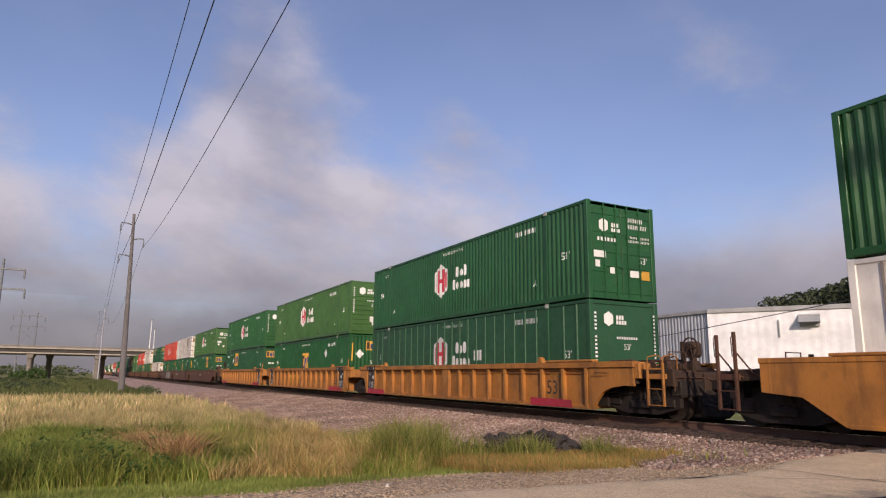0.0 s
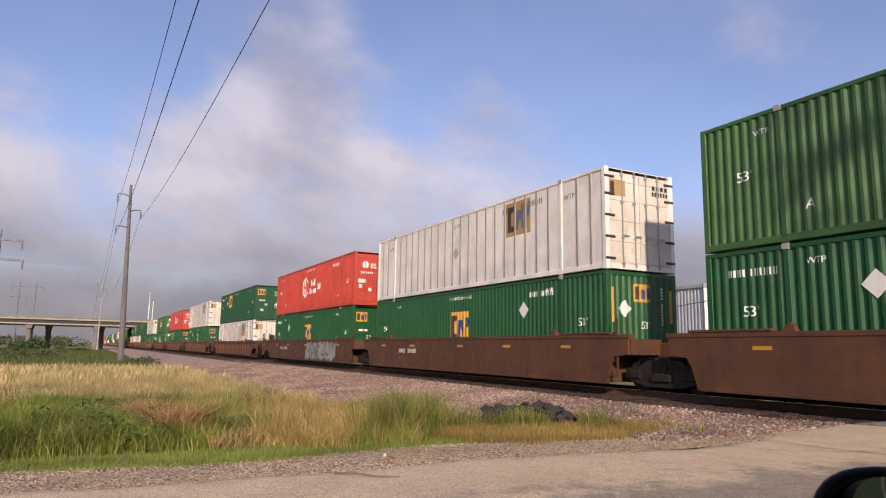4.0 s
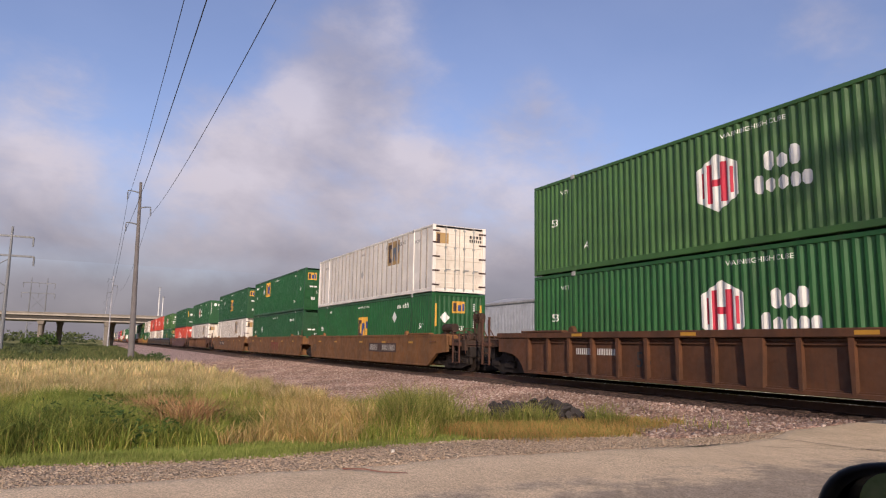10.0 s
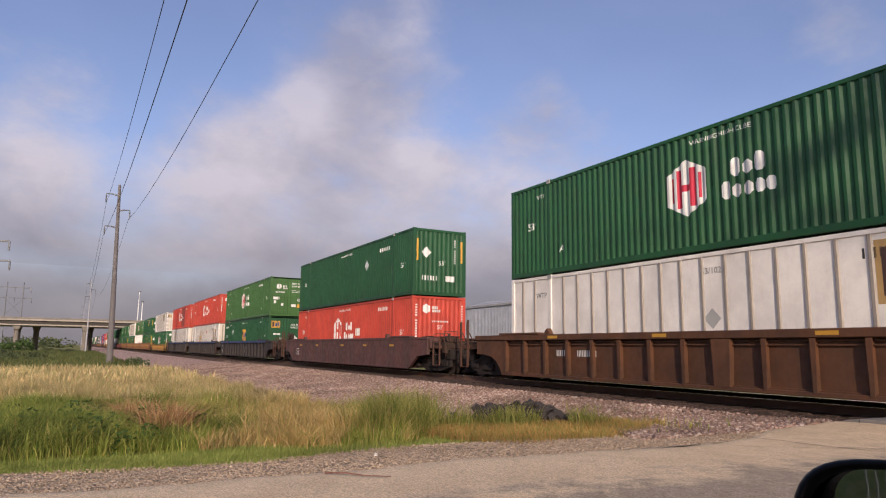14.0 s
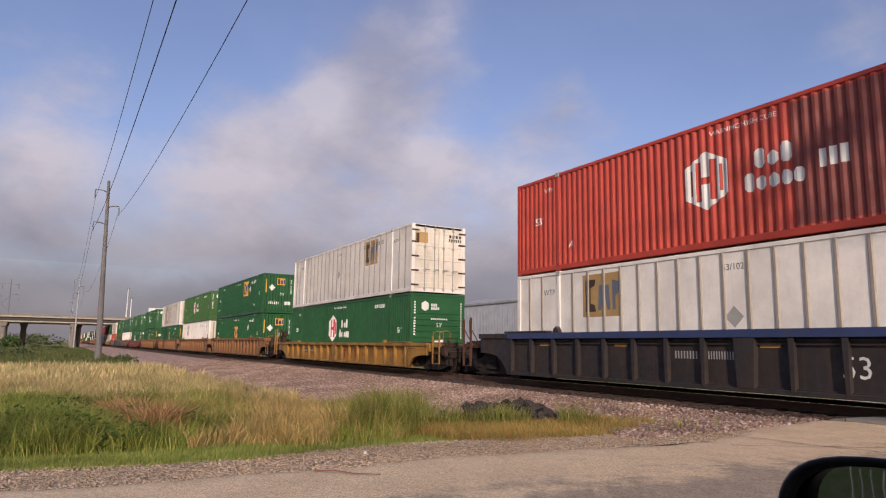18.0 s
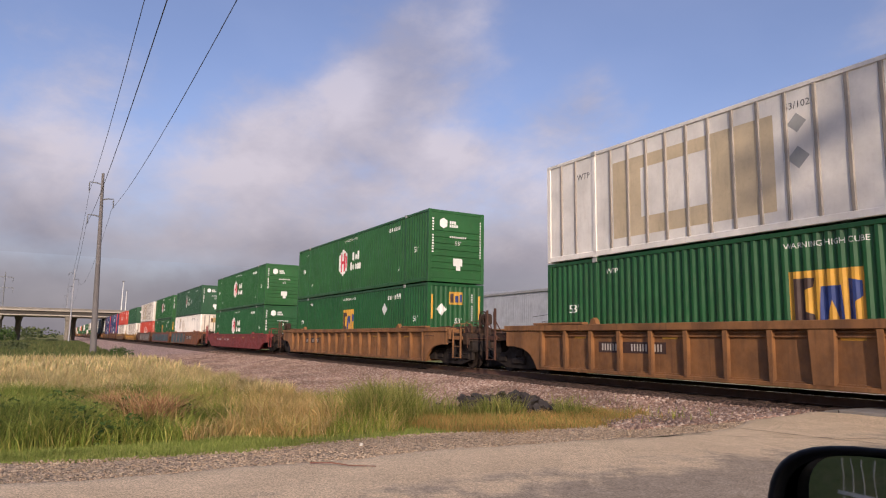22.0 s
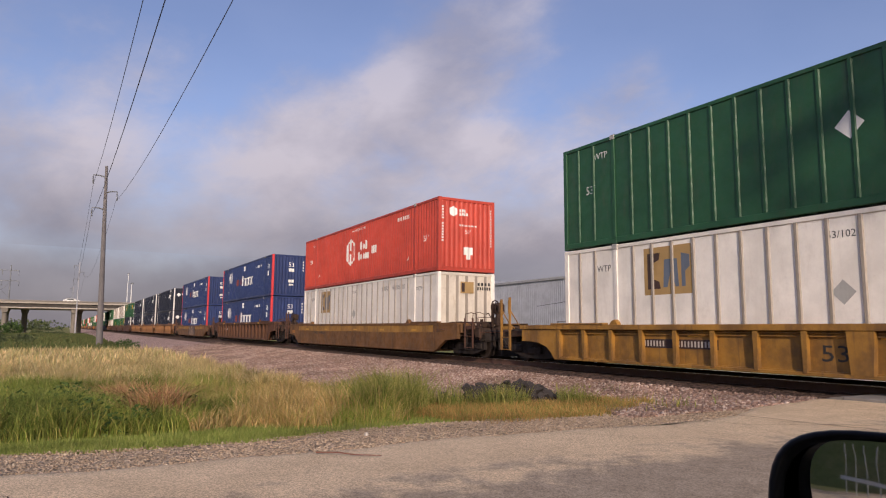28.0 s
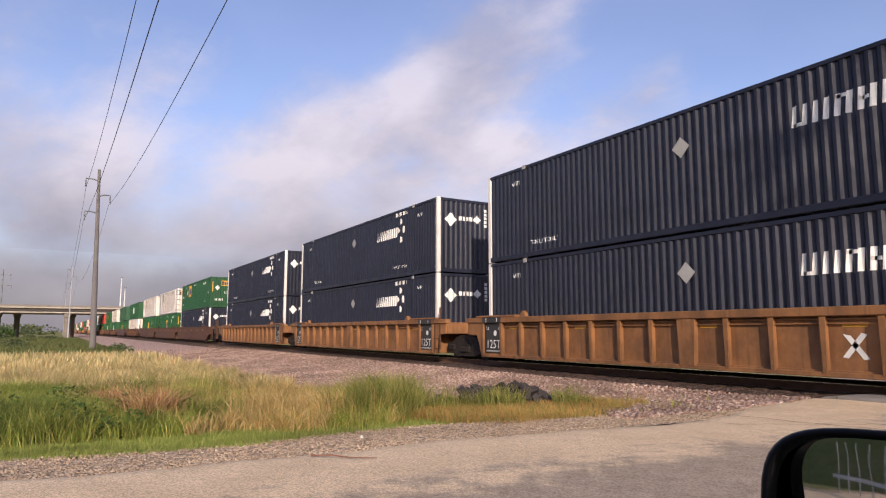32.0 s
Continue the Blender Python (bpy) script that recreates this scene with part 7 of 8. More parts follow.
def bridge_car(mat, label):
    root = tagged(new("passenger_car"), label, "car", "cars on the overpass")
    prof = [(-2.25, 0.35), (2.25, 0.35), (2.25, 0.75), (1.3, 0.95), (0.5, 1.42), (-1.1, 1.42), (-1.9, 1.0), (-2.25, 0.95)]
    g = Geo()
    n = len(prof)
    g.add([(-0.88, u, z) for u, z in prof] + [(0.88, u, z) for u, z in prof], [tuple(range(n)), tuple(range(2 * n - 1, n - 1, -1))] + [(i, i + n, (i + 1) % n + n, (i + 1) % n) for i in range(n)])
    part("body", g, root, mat=mat)
    part("side_window", Geo().box(0.87, 0.895, -1.1, 0.55, 0.98, 1.34), root, mat=DARK_GLASS)
    for y in (-1.4, 1.4):
        for x in (-0.8, 0.8):
            part("wheel", Geo().ring((x, y, 0.33), (1, 0, 0), 0.08, 0.33, 0.2, 16), root, mat=RUBBER)
    return root


# thing, lane, place at the given second, metres a second
TRAFFIC = [(bridge_truck(), -225.6, 17.0, 2.1, 25.7), (bridge_car(D_WHITE, "white car driving over the overpass"), -225.6, 28.0, 1.7, 28.7),
           (bridge_car(NAVY, "dark car driving over the overpass"), -225.6, 30.0, 3.6, 27.0), (bridge_car(PLATE_GREEN, "dark car driving over the overpass"), -225.6, 29.0, -5.0, 27.0), (bridge_car(NAVY, "dark car driving over the overpass"), -225.6, 20.0, -6.3, 27.0)]


# ---- poles, wires, pylons ----
def power_pole(r=1.0, wood=None):
    wood = wood or WOOD
    root = new("power_pole")
    tagged(root, "tall weathered grey pole with three davit arms", "utility pole", "power poles along the railway")
    g = Geo().tube([(0, 0, -0.4), (0, 0, 6), (0, 0, 12), (0, 0, 18.9)], 0.33 * r, 12, 0.14 * r)
    part("shaft", g, root, mat=wood)
    for s, z, ln in ((-1, 17.8, 1.22), (1, 16.15, 1.12), (-1, 14.3, 1.22)):
        a = Geo().tube([(0, 0, z - 0.12), (0, s * ln * 0.5, z + 0.04), (0, s * ln, z + 0.06)], 0.085, 8, 0.05)
        arm = part("davit_arm", a, root, mat=LATTICE)
        ins = Geo().tube([(0, s * ln, z + 0.06), (0, s * ln, z - 0.95)], 0.035, 6)
        for k in range(7):
            ins.ring((0, s * ln, z - 0.15 - 0.11 * k), (0, 0, 1), 0.02, 0.09, 0.04, 8)
        part("insulator", ins, arm, mat=LATTICE)
    return root


POLE_Y, POLE_Z = 2.98, -0.85
pole = power_pole()
pole.matrix_basis = pose(-78, 3.39, POLE_Z, 1.4, 0, 0)
copy_thing(pole, pose(42, POLE_Y, POLE_Z))
# the distant poles are paler: haze is put into their grey
far_pole = power_pole(0.6, HAZE_GREY)
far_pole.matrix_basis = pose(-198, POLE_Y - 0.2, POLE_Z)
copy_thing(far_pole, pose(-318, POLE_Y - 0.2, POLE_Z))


def wires():
    xs = (42, -78, -198, -318)
    for s, z, ln in ((-1, 16.85, 1.14), (1, 15.2, 1.10), (-1, 13.35, 1.16)):
        g = Geo()
        for a, b in zip(xs, xs[1:]):
            pts = []
            for i in range(25):
                u = i / 24
                pts.append((a + (b - a) * u, POLE_Y - 0.05 + s * ln, z + POLE_Z - 4 * 3.0 * u * (1 - u)))
            g.tube(pts, 0.016, 5, caps=False)
        tagged(new("power_line", g.mesh("power_line", CABLE)), "thin dark overhead power line sagging between poles", "power line", "power lines")


wires()


def pylon(x, y, h, w, kind_label):
    """A tubular H-frame with two crossarms and braces."""
    root = tagged(new("pylon"), kind_label, "pylon", "pylons")
    root.matrix_basis = pose(x, y, -0.9)
    for s in (-1, 1):
        part("leg", Geo().tube([(0, s * w / 2, -0.3), (0, s * w / 2 * 0.96, h)], 0.32, 8, 0.16), root, mat=LATTICE)
    for z, ext in ((h * 0.92, 1.9), (h * 0.76, 2.0)):
        a = part("crossarm", Geo().box(-0.12, 0.12, -w * ext / 2, w * ext / 2, z - 0.14, z + 0.14, 0.03), root, mat=LATTICE)
        for k in (-1, 0, 1):
            part("insulator", Geo().tube([(0, k * w * ext / 2, z), (0, k * w * ext / 2, z - h * 0.075)], 0.13, 6), a, mat=LATTICE)
    for z0, z1 in ((h * 0.5, h * 0.74), (h * 0.24, h * 0.48)):
        for s in (-1, 1):
            part("brace", Geo().tube([(0, -s * w / 2, z0), (0, s * w / 2, z1)], 0.08, 6), root, mat=LATTICE)


pylon(-120, -15.8, 18.9, 6.2, "grey H-frame pylon with crossarms and braces")
pylon(-330, -23.4, 27.5, 6.1, "far grey H-frame pylon with two crossarms")
for i, (x, y, h) in enumerate(((-262, 19.2, 21.0), (-262, 20.5, 17.6))):
    m = tagged(new("light_mast"), "slim white light mast behind the overpass", "light mast", "light masts")
    m.matrix_basis = pose(x, y, -0.9)
    part("shaft", Geo().tube([(0, 0, 0), (0, 0, h)], 0.28, 8, 0.12), m, mat=D_WHITE)
    part("lamp_head", Geo().box(-0.3, 0.3, -0.5, 0.5, h - 0.1, h + 0.12, 0.04), m, mat=LATTICE)


# ---- warehouse behind the train ----
def warehouse():
    root = tagged(new("warehouse"), "long low white metal warehouse with a shallow roof", "warehouse")
    c0 = Vector((-34.0, 40.0, 0))
    d = Vector((0.86, 0.51, 0)).normalized()
    n = Vector((d.y, -d.x, 0))
    ln, h = 62.0, 6.75
    m = Matrix(((d.x, -n.x, 0, c0.x), (d.y, -n.y, 0, c0.y), (0, 0, 1, -0.95), (0, 0, 0, 1)))
    root.matrix_basis = m
    # local: x along the white wall, y away from the railway
    xs = breaks(0, ln, 0.55)
    wall = corr_wall(xs, 0, h, 0.0, -1, lambda x: corr(x * PITCH / 0.55) * 0.3)
    wall.box(0, ln, 0.06, 0.14, 0, h)
    part("front_wall", wall, root, mat=SHEET)
    part("eave_trim", Geo().box(-0.1, ln, -0.12, 0.02, h - 0.02, h + 0.3, 0.02), root, mat=ROOF)
    part("corner_trim", Geo().box(-0.08, 0.12, -0.05, 0.12, 0, h), root, mat=SHEET)
    # canted ribbed end
    e = m.inverted() @ Vector((-70.0, 41.5, -0.95))
    e0 = Vector((0, 0.05, 0))
    dv = (e - e0).normalized()
    ang = math.degrees(math.atan2(dv.y, dv.x))
    lg = (e - e0).length
    g = corr_wall(breaks(0, lg, 0.33), 0, h + 0.05, 0.0, 1, lambda x: corr(x * PITCH / 0.33) * 1.5)
    g.box(0, lg, -0.2, -0.12, 0, h)
    part("ribbed_wall", g, root, "grey ribbed metal wall", pose(e0.x, e0.y, 0, 0, 0, ang), RIBBED)
    part("ribbed_trim", Geo().box(0, lg, -0.1, 0.12, h + 0.0, h + 0.26, 0.02), root, "", pose(e0.x, e0.y, 0, 0, 0, ang), ROOF)
    part("roof", Geo().add([(0, 0, h + 0.25), (ln, 0, h + 0.25), (ln, 26, h + 1.5), (e.x, e.y, h + 0.2), (e.x, 26, h + 1.4), (ln, 52, h + 0.2), (e.x, 52, h + 0.2)], [(0, 1, 2, 4, 3), (4, 2, 5, 6)]), root, mat=ROOF)
    part("back_wall", Geo().box(e.x, ln, 51.8, 52, 0, h).box(ln - 0.2, ln, 0.15, 51.8, 0, h), root, mat=SHEET)
    for x, z in ((6.5, 5.95), (21.0, 5.95)):
        part("vent_hood", Geo().prism([(x - 0.6, z - 0.35), (x + 0.6, z - 0.35), (x + 0.6, z + 0.4), (x - 0.6, z + 0.4)], -0.25, 0.05).add([(x - 0.65, -1.0, z - 0.1), (x + 0.65, -1.0, z - 0.1), (x + 0.65, 0, z + 0.5), (x - 0.65, 0, z + 0.5), (x - 0.65, 0, z - 0.1), (x + 0.65, 0, z - 0.1)], [(0, 1, 2, 3), (0, 3, 4), (1, 5, 2), (0, 4, 5, 1)]), root, "grey wall vent hood", mat=ROOF)
    part("downpipe", Geo().tube([(4.6, -0.08, 4.9), (4.6, -0.08, 6.1)], 0.06, 6), root, mat=ROOF)
    wire = Geo()
    p0, p1 = m.inverted() @ Vector((-44, 34, 2.95)), m.inverted() @ Vector((-10, 34, 6.2))
    wire.tube([tuple(p0.lerp(p1, i / 16) - Vector((0, 0, 0.8 * (i / 16) * (1 - i / 16)))) for i in range(17)], 0.025, 5)
    part("service_wire", wire, root, mat=CABLE)


warehouse()


# ---- trees and bushes ----
def leaf_cloud(blobs, n, size, rnd):
    """Many small leaf clumps scattered through uneven blobs (x, y, z, rx, rz)."""
    g = Geo()
    tot = sum(b[3] * b[3] * b[4] for b in blobs)
    for bx, by, bz, rx, rz in blobs:
        for _ in range(int(n * rx * rx * rz / tot)):
            while True:
                p = Vector((rnd.uniform(-1, 1), rnd.uniform(-1, 1), rnd.uniform(-1, 1)))
                if 0.45 < p.length < 1.0 + 0.15 * rnd.random():
                    break
            c = Vector((bx + p.x * rx, by + p.y * rx, bz + p.z * rz))
            a = Vector((rnd.gauss(0, 1), rnd.gauss(0, 1), rnd.gauss(0, 0.6))).normalized()
            b = a.cross(Vector((rnd.gauss(0, 1), rnd.gauss(0, 1), rnd.gauss(0, 1)))).normalized()
            s = size * rnd.uniform(0.6, 1.4)
            g.add([tuple(c - a * s), tuple(c + b * s * 0.5), tuple(c + a * s), tuple(c - b * s * 0.55)], [(0, 1, 2, 3)])
    return g


def tree(x, y, h, seed, n=11000, leaves=None, z0=0.45, z1=0.86, slim=1.0):
    rnd = random.Random(seed)
    root = tagged(new("tree"), "broad leafy dark green tree" if slim == 1.0 else "tall thin-crowned tree by the road", "tree", "trees behind the warehouse" if slim == 1.0 else "")
    root.matrix_basis = pose(x, y, float(land(x, y)))
    t = Geo().tube([(0, 0, -0.2), (0.1, 0, h * 0.25), (0.0, 0.1, h * 0.6)], h * 0.032, 8, h * 0.012)
    for k in range(6):
        a = k * 1.05 + rnd.random()
        z = h * rnd.uniform(0.25, 0.5)
        t.tube([(0, 0, z), (math.cos(a) * h * 0.15 * slim, math.sin(a) * h * 0.15 * slim, z + h * 0.16), (math.cos(a) * h * 0.25 * slim, math.sin(a) * h * 0.25 * slim, z + h * 0.27)], h * 0.012, 6, h * 0.004)
    part("trunk", t, root, mat=BARK)
    blobs = [(0, 0, h * (0.72 if slim == 1.0 else 0.80), h * 0.20 * slim, h * 0.2 * min(1.0, slim * 1.8))]
    for k in range(9):
        a = k * 0.7 + rnd.random() * 0.6
        r = h * rnd.uniform(0.14, 0.30) * slim
        blobs.append((math.cos(a) * r, math.sin(a) * r, h * rnd.uniform(z0, z1), h * rnd.uniform(0.11, 0.17) * slim, h * rnd.uniform(0.09, 0.14) * min(1.0, slim * 1.8)))
    part("crown", leaf_cloud(blobs, n, h * (0.017 if slim == 1.0 else 0.026), rnd), root, mat=leaves or TREE_LEAVES)


for i, (x, y, h) in enumerate(((-52, 78, 14.0), (-45, 82, 16.0), (-38, 79, 14.8), (-30, 82, 13.8), (-12, 68, 12.5))):
    tree(x, y, h, 10 + i)
for i, (x, y, h) in enumerate(((-118, 80, 11.5), (-126, 85, 12.5), (-110, 77, 10.5))):
    tree(x, y, h, 40 + i, 3500)


# a roadside tree towards the sun; its broken shade falls on the upper containers as they pass
tree(20.6, 2.2, 18.8, 70, 185, None, 0.76, 0.95, 0.42)


def bushes(name, label, spots, n, size, mat, seed):
    rnd = random.Random(seed)
    blobs = [(x, y, float(land(x, y)) + rz * 0.55, rx, rz) for x, y, rx, rz in spots]
    tagged(new(name, leaf_cloud(blobs, n, size, rnd).mesh(name, mat)), label, "bushes", kind="stuff")


def scatter(seed, n, x0, x1, y0, y1, r0, r1, k=0.7):
    rnd = random.Random(seed)
    return [(rnd.uniform(x0, x1), rnd.uniform(y0, y1), r, r * k) for r in (rnd.uniform(r0, r1) for _ in range(n))]


bushes("shrubs", "low green shrubs between the field and the overpass", scatter(1, 46, -215, -85, -32, 1.0, 0.8, 1.8, 0.36), 14000, 0.16, FAR_LEAVES, 3)
bushes("shrubs_near_pier", "dark green shrub at the bridge pier", [(-205, -11.5, 2.6, 2.0), (-200, -13.5, 1.8, 1.5), (-210, -16, 2.0, 1.4)], 1500, 0.3, LEAVES, 4)
bushes("far_woods", "distant hazy line of trees beyond the overpass", scatter(2, 70, -640, -420, -190, 2, 5, 8, 0.6) + scatter(12, 50, -420, -200, 60, 220, 5, 8, 0.7), 9000, 1.0, FAR_LEAVES, 5)
bushes("trackside_weeds", "dark weeds at the edge of the ballast", [(-71, 5.2, 0.8, 0.5), (-66, 5.6, 0.6, 0.35), (-27.6, 6.4, 0.16, 0.1)], 500, 0.10, LEAVES, 6)


# ---- grass ----
def blades(name, label, mat, pts, h0, h1, w, lean, seed, heads=False, ang=None):
    """Bent tapering blades; pts: x, y and a height factor."""
    rng = np.random.default_rng(seed)
    n = len(pts)
    x, y, k = pts[:, 0], pts[:, 1], pts[:, 2]
    z = land(x, y) - 0.04
    h = rng.uniform(h0, h1, n) * k
    a = rng.uniform(0, 2 * np.pi, n) if ang is None else ang + rng.normal(0, 0.35, n)
    ln = rng.uniform(0.1, lean, n) * h
    ww = w * rng.uniform(0.6, 1.4, n)
    b = a + rng.uniform(0.8, 2.3, n)
    wx, wy = np.cos(b) * ww, np.sin(b) * ww
    lx, ly = np.cos(a) * ln, np.sin(a) * ln
    V = np.empty((n, 5, 3))
    V[:, 0] = np.stack([x - wx, y - wy, z], 1)
    V[:, 1] = np.stack([x + wx, y + wy, z], 1)
    V[:, 2] = np.stack([x + lx * 0.35 + wx * 0.8, y + ly * 0.35 + wy * 0.8, z + h * 0.6], 1)
    V[:, 3] = np.stack([x + lx * 0.35 - wx * 0.8, y + ly * 0.35 - wy * 0.8, z + h * 0.6], 1)
    V[:, 4] = np.stack([x + lx, y + ly, z + h], 1)
    if heads:
        V[:, 2, :2] += np.stack([wx, wy], 1) * 0.6
        V[:, 3, :2] -= np.stack([wx, wy], 1) * 0.6
    i0 = np.arange(n) * 5
    me = bpy.data.meshes.new(name)
    me.vertices.add(n * 5)
    me.vertices.foreach_set("co", V.ravel())
    loops = np.concatenate([np.stack([i0, i0 + 1, i0 + 2, i0 + 3], 1), np.stack([i0 + 3, i0 + 2, i0 + 4], 1)], 1).ravel()
    me.loops.add(len(loops))
    me.loops.foreach_set("vertex_index", loops.astype(np.int32))
    me.polygons.add(2 * n)
    me.polygons.foreach_set("loop_start", (np.arange(n)[:, None] * 7 + np.array([0, 4])[None]).ravel().astype(np.int32))
    me.materials.append(mat)
    me.update(calc_edges=True)
    me.validate()
    tagged(new(name, me), label, "grass", kind="stuff")


def patch(seed, n, x0, x1, y0, y1, keep):
    """Random places in a stretch of the field; keep(x, y) gives the chance and the height factor."""
    rng = np.random.default_rng(seed)
    x, y = rng.uniform(x0, x1, n), rng.uniform(y0, y1, n)
    c, k = keep(x, y)
    m = rng.uniform(0, 1, n) < c
    return np.stack([x[m], y[m], (k + 0 * x)[m]], 1)


def tufts(name, label, mat, seed, n, per, x0, x1, y0, y1, keep, h0, h1, w, lean, heads=False):
    """Clumps whose blades arch outwards from one root."""
    c = patch(seed, n, x0, x1, y0, y1, keep)
    rng = np.random.default_rng(seed + 1)
    k = np.repeat(c, per, axis=0)
    size = np.repeat(rng.uniform(0.6, 1.25, len(c)), per)
    a = rng.uniform(0, 2 * np.pi, len(k))
    r = np.abs(rng.normal(0, 0.10, len(k))) * size
    pts = np.stack([k[:, 0] + np.cos(a) * r, k[:, 1] + np.sin(a) * r, k[:, 2] * size], 1)
    blades(name, label, mat, pts, h0, h1, w, lean, seed + 2, heads, a)


def lumps(x, y, s, seed=0.0):
    return 0.5 + 0.25 * (np.sin(x * s + 1.3 * seed + 1.7 * np.sin(y * s * 0.7 + seed)) + np.sin(y * s * 1.3 + 2.1 * seed + 1.3 * np.sin(x * s * 0.8)))


def shoulder_edge(y):
    return -7.7 + 0.25 * np.sin(y * 1.1) - 0.6 * ease(y, 6.5, 9)


def in_field(x, y):
    return (y < grass_edge(x)) & (x < shoulder_edge(y))


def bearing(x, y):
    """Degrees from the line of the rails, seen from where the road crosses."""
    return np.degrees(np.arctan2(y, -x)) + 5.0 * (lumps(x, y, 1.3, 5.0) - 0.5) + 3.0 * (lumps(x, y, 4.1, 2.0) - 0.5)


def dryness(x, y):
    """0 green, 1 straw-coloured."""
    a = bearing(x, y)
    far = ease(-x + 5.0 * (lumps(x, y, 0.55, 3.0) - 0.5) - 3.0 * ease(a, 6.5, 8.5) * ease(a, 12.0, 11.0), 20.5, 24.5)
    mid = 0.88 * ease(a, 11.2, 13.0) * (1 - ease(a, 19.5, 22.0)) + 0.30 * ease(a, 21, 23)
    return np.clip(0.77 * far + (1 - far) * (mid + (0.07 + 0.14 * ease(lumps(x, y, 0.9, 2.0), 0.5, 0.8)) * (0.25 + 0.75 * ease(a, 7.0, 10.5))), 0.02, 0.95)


def tallness(x, y):
    """Height of the growth: low before the heap and by the crossing."""
    a = bearing(x, y)
    k = 1.0 - 0.72 * ease(np.degrees(np.arctan2(y, -x)), 25.0, 28.5) * ease(-x, 17, 13) - 0.35 * ease(-x, 10.2, 8.6)
    return k * (0.36 + 0.62 * lumps(x, y, 1.1, 1.0) + 0.50 * lumps(x, y, 3.7, 6.0))


def verge_back(y):
    """Where the mown strip along the gravel ends and the tall growth begins."""
    return 8.5 + 0.75 * ease(y, 3.2, 1.6)


def build_grass():
    blades("mown_verge", "short green grass verge along the gravel", TURF_BLADES, patch(1, 90000, -10.0, -7.2, -6, 9.4, lambda x, y: (in_field(x, y) * (0.15 + 0.85 * ease(x, -9.9, -9.2)) * (0.25 + 0.75 * ease(bearing(x, y), 20.0, 15.0)), 1.0)), 0.035, 0.09, 0.005, 0.8, 1)
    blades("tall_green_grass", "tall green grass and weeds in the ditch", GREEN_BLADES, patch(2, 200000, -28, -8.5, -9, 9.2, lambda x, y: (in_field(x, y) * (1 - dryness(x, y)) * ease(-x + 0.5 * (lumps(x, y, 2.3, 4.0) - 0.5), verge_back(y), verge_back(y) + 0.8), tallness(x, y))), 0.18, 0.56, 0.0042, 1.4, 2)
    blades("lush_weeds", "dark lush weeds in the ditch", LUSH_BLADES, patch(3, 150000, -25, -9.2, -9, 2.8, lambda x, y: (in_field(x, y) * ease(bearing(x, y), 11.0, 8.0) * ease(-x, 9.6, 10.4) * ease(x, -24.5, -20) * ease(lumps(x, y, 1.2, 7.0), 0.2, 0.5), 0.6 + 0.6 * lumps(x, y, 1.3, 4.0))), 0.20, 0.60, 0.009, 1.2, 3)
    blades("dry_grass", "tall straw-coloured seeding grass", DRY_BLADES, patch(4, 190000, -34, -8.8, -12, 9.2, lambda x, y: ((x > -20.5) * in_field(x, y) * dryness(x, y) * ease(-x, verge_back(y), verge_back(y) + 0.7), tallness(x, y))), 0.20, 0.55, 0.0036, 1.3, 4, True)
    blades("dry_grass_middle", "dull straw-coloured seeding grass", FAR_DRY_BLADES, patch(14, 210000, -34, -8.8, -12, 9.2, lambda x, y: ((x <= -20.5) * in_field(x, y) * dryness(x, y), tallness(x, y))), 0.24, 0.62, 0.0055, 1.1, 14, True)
    blades("dry_grass_far", "band of pale dry grass across the field", FAR_DRY_BLADES, patch(5, 60000, -74, -33, -26, 6.0, lambda x, y: (in_field(x, y) * 0.8 * ease(-x, 60, 44), 0.9)), 0.40, 0.80, 0.02, 0.6, 5, True)
    blades("green_field_far", "olive green rough grass towards the overpass", FAR_BLADES, patch(6, 60000, -210, -40, -40, 5.2, lambda x, y: (in_field(x, y) * ease(-x, 40, 58), 0.9)), 0.25, 0.6, 0.05, 0.7, 6)
    blades("rusty_stalks", "reddish-brown dead stalks among the grass", RED_BLADES, patch(7, 70000, -19, -9.5, -1.5, 2.6, lambda x, y: (np.exp(-((x + 15.9) / 0.7) ** 2 - ((y - 1.05) / 0.34) ** 2) * ease(lumps(x, y, 5.0, 3.0), 0.3, 0.6) + 1.3 * np.exp(-((x + 11.3) / 0.40) ** 2 - ((y - 1.38) / 0.22) ** 2), 1.0)), 0.50, 0.80, 0.007, 1.9, 7)
    blades("orange_grass", "low olive and orange grass at the ballast edge", MIXED_BLADES, patch(8, 44000, -12, -7.4, 5.0, 9.8, lambda x, y: (in_field(x, y) * 0.75 + ~in_field(x, y) * in_field(x - 0.55, y - 0.35) * 0.4 * lumps(x, y, 3.0, 2.0), 1.0 - 0.4 * ease(x, -9.0, -7.8))), 0.08, 0.24, 0.005, 0.8, 8)
    blades("tall_clump", "clump of tall yellow-green reeds", REED_BLADES, patch(10, 15000, -13.5, -9.4, 4.0, 7.8, lambda x, y: (in_field(x, y) * ease(bearing(x, y), 22, 26) * ease(bearing(x, y), 29.0, 26.5) * 0.8, 0.85 + 0.3 * lumps(x, y, 1.5, 9.0))), 0.45, 0.85, 0.007, 1.0, 10)
    blades("ballast_weeds", "small weeds growing in the ballast", GREEN_BLADES, patch(9, 5000, -16, -7.3, 7.6, 11.2, lambda x, y: (0.02 + np.exp(-((x + 7.7) / 0.25) ** 2 - ((y - 9.0) / 0.2) ** 2) + np.exp(-((x + 9.2) / 0.3) ** 2 - ((y - 9.6) / 0.25) ** 2) + 0.8 * np.exp(-((x + 12.2) / 0.25) ** 2 - ((y - 10.6) / 0.3) ** 2), 1.0)), 0.08, 0.28, 0.008, 0.8, 9)
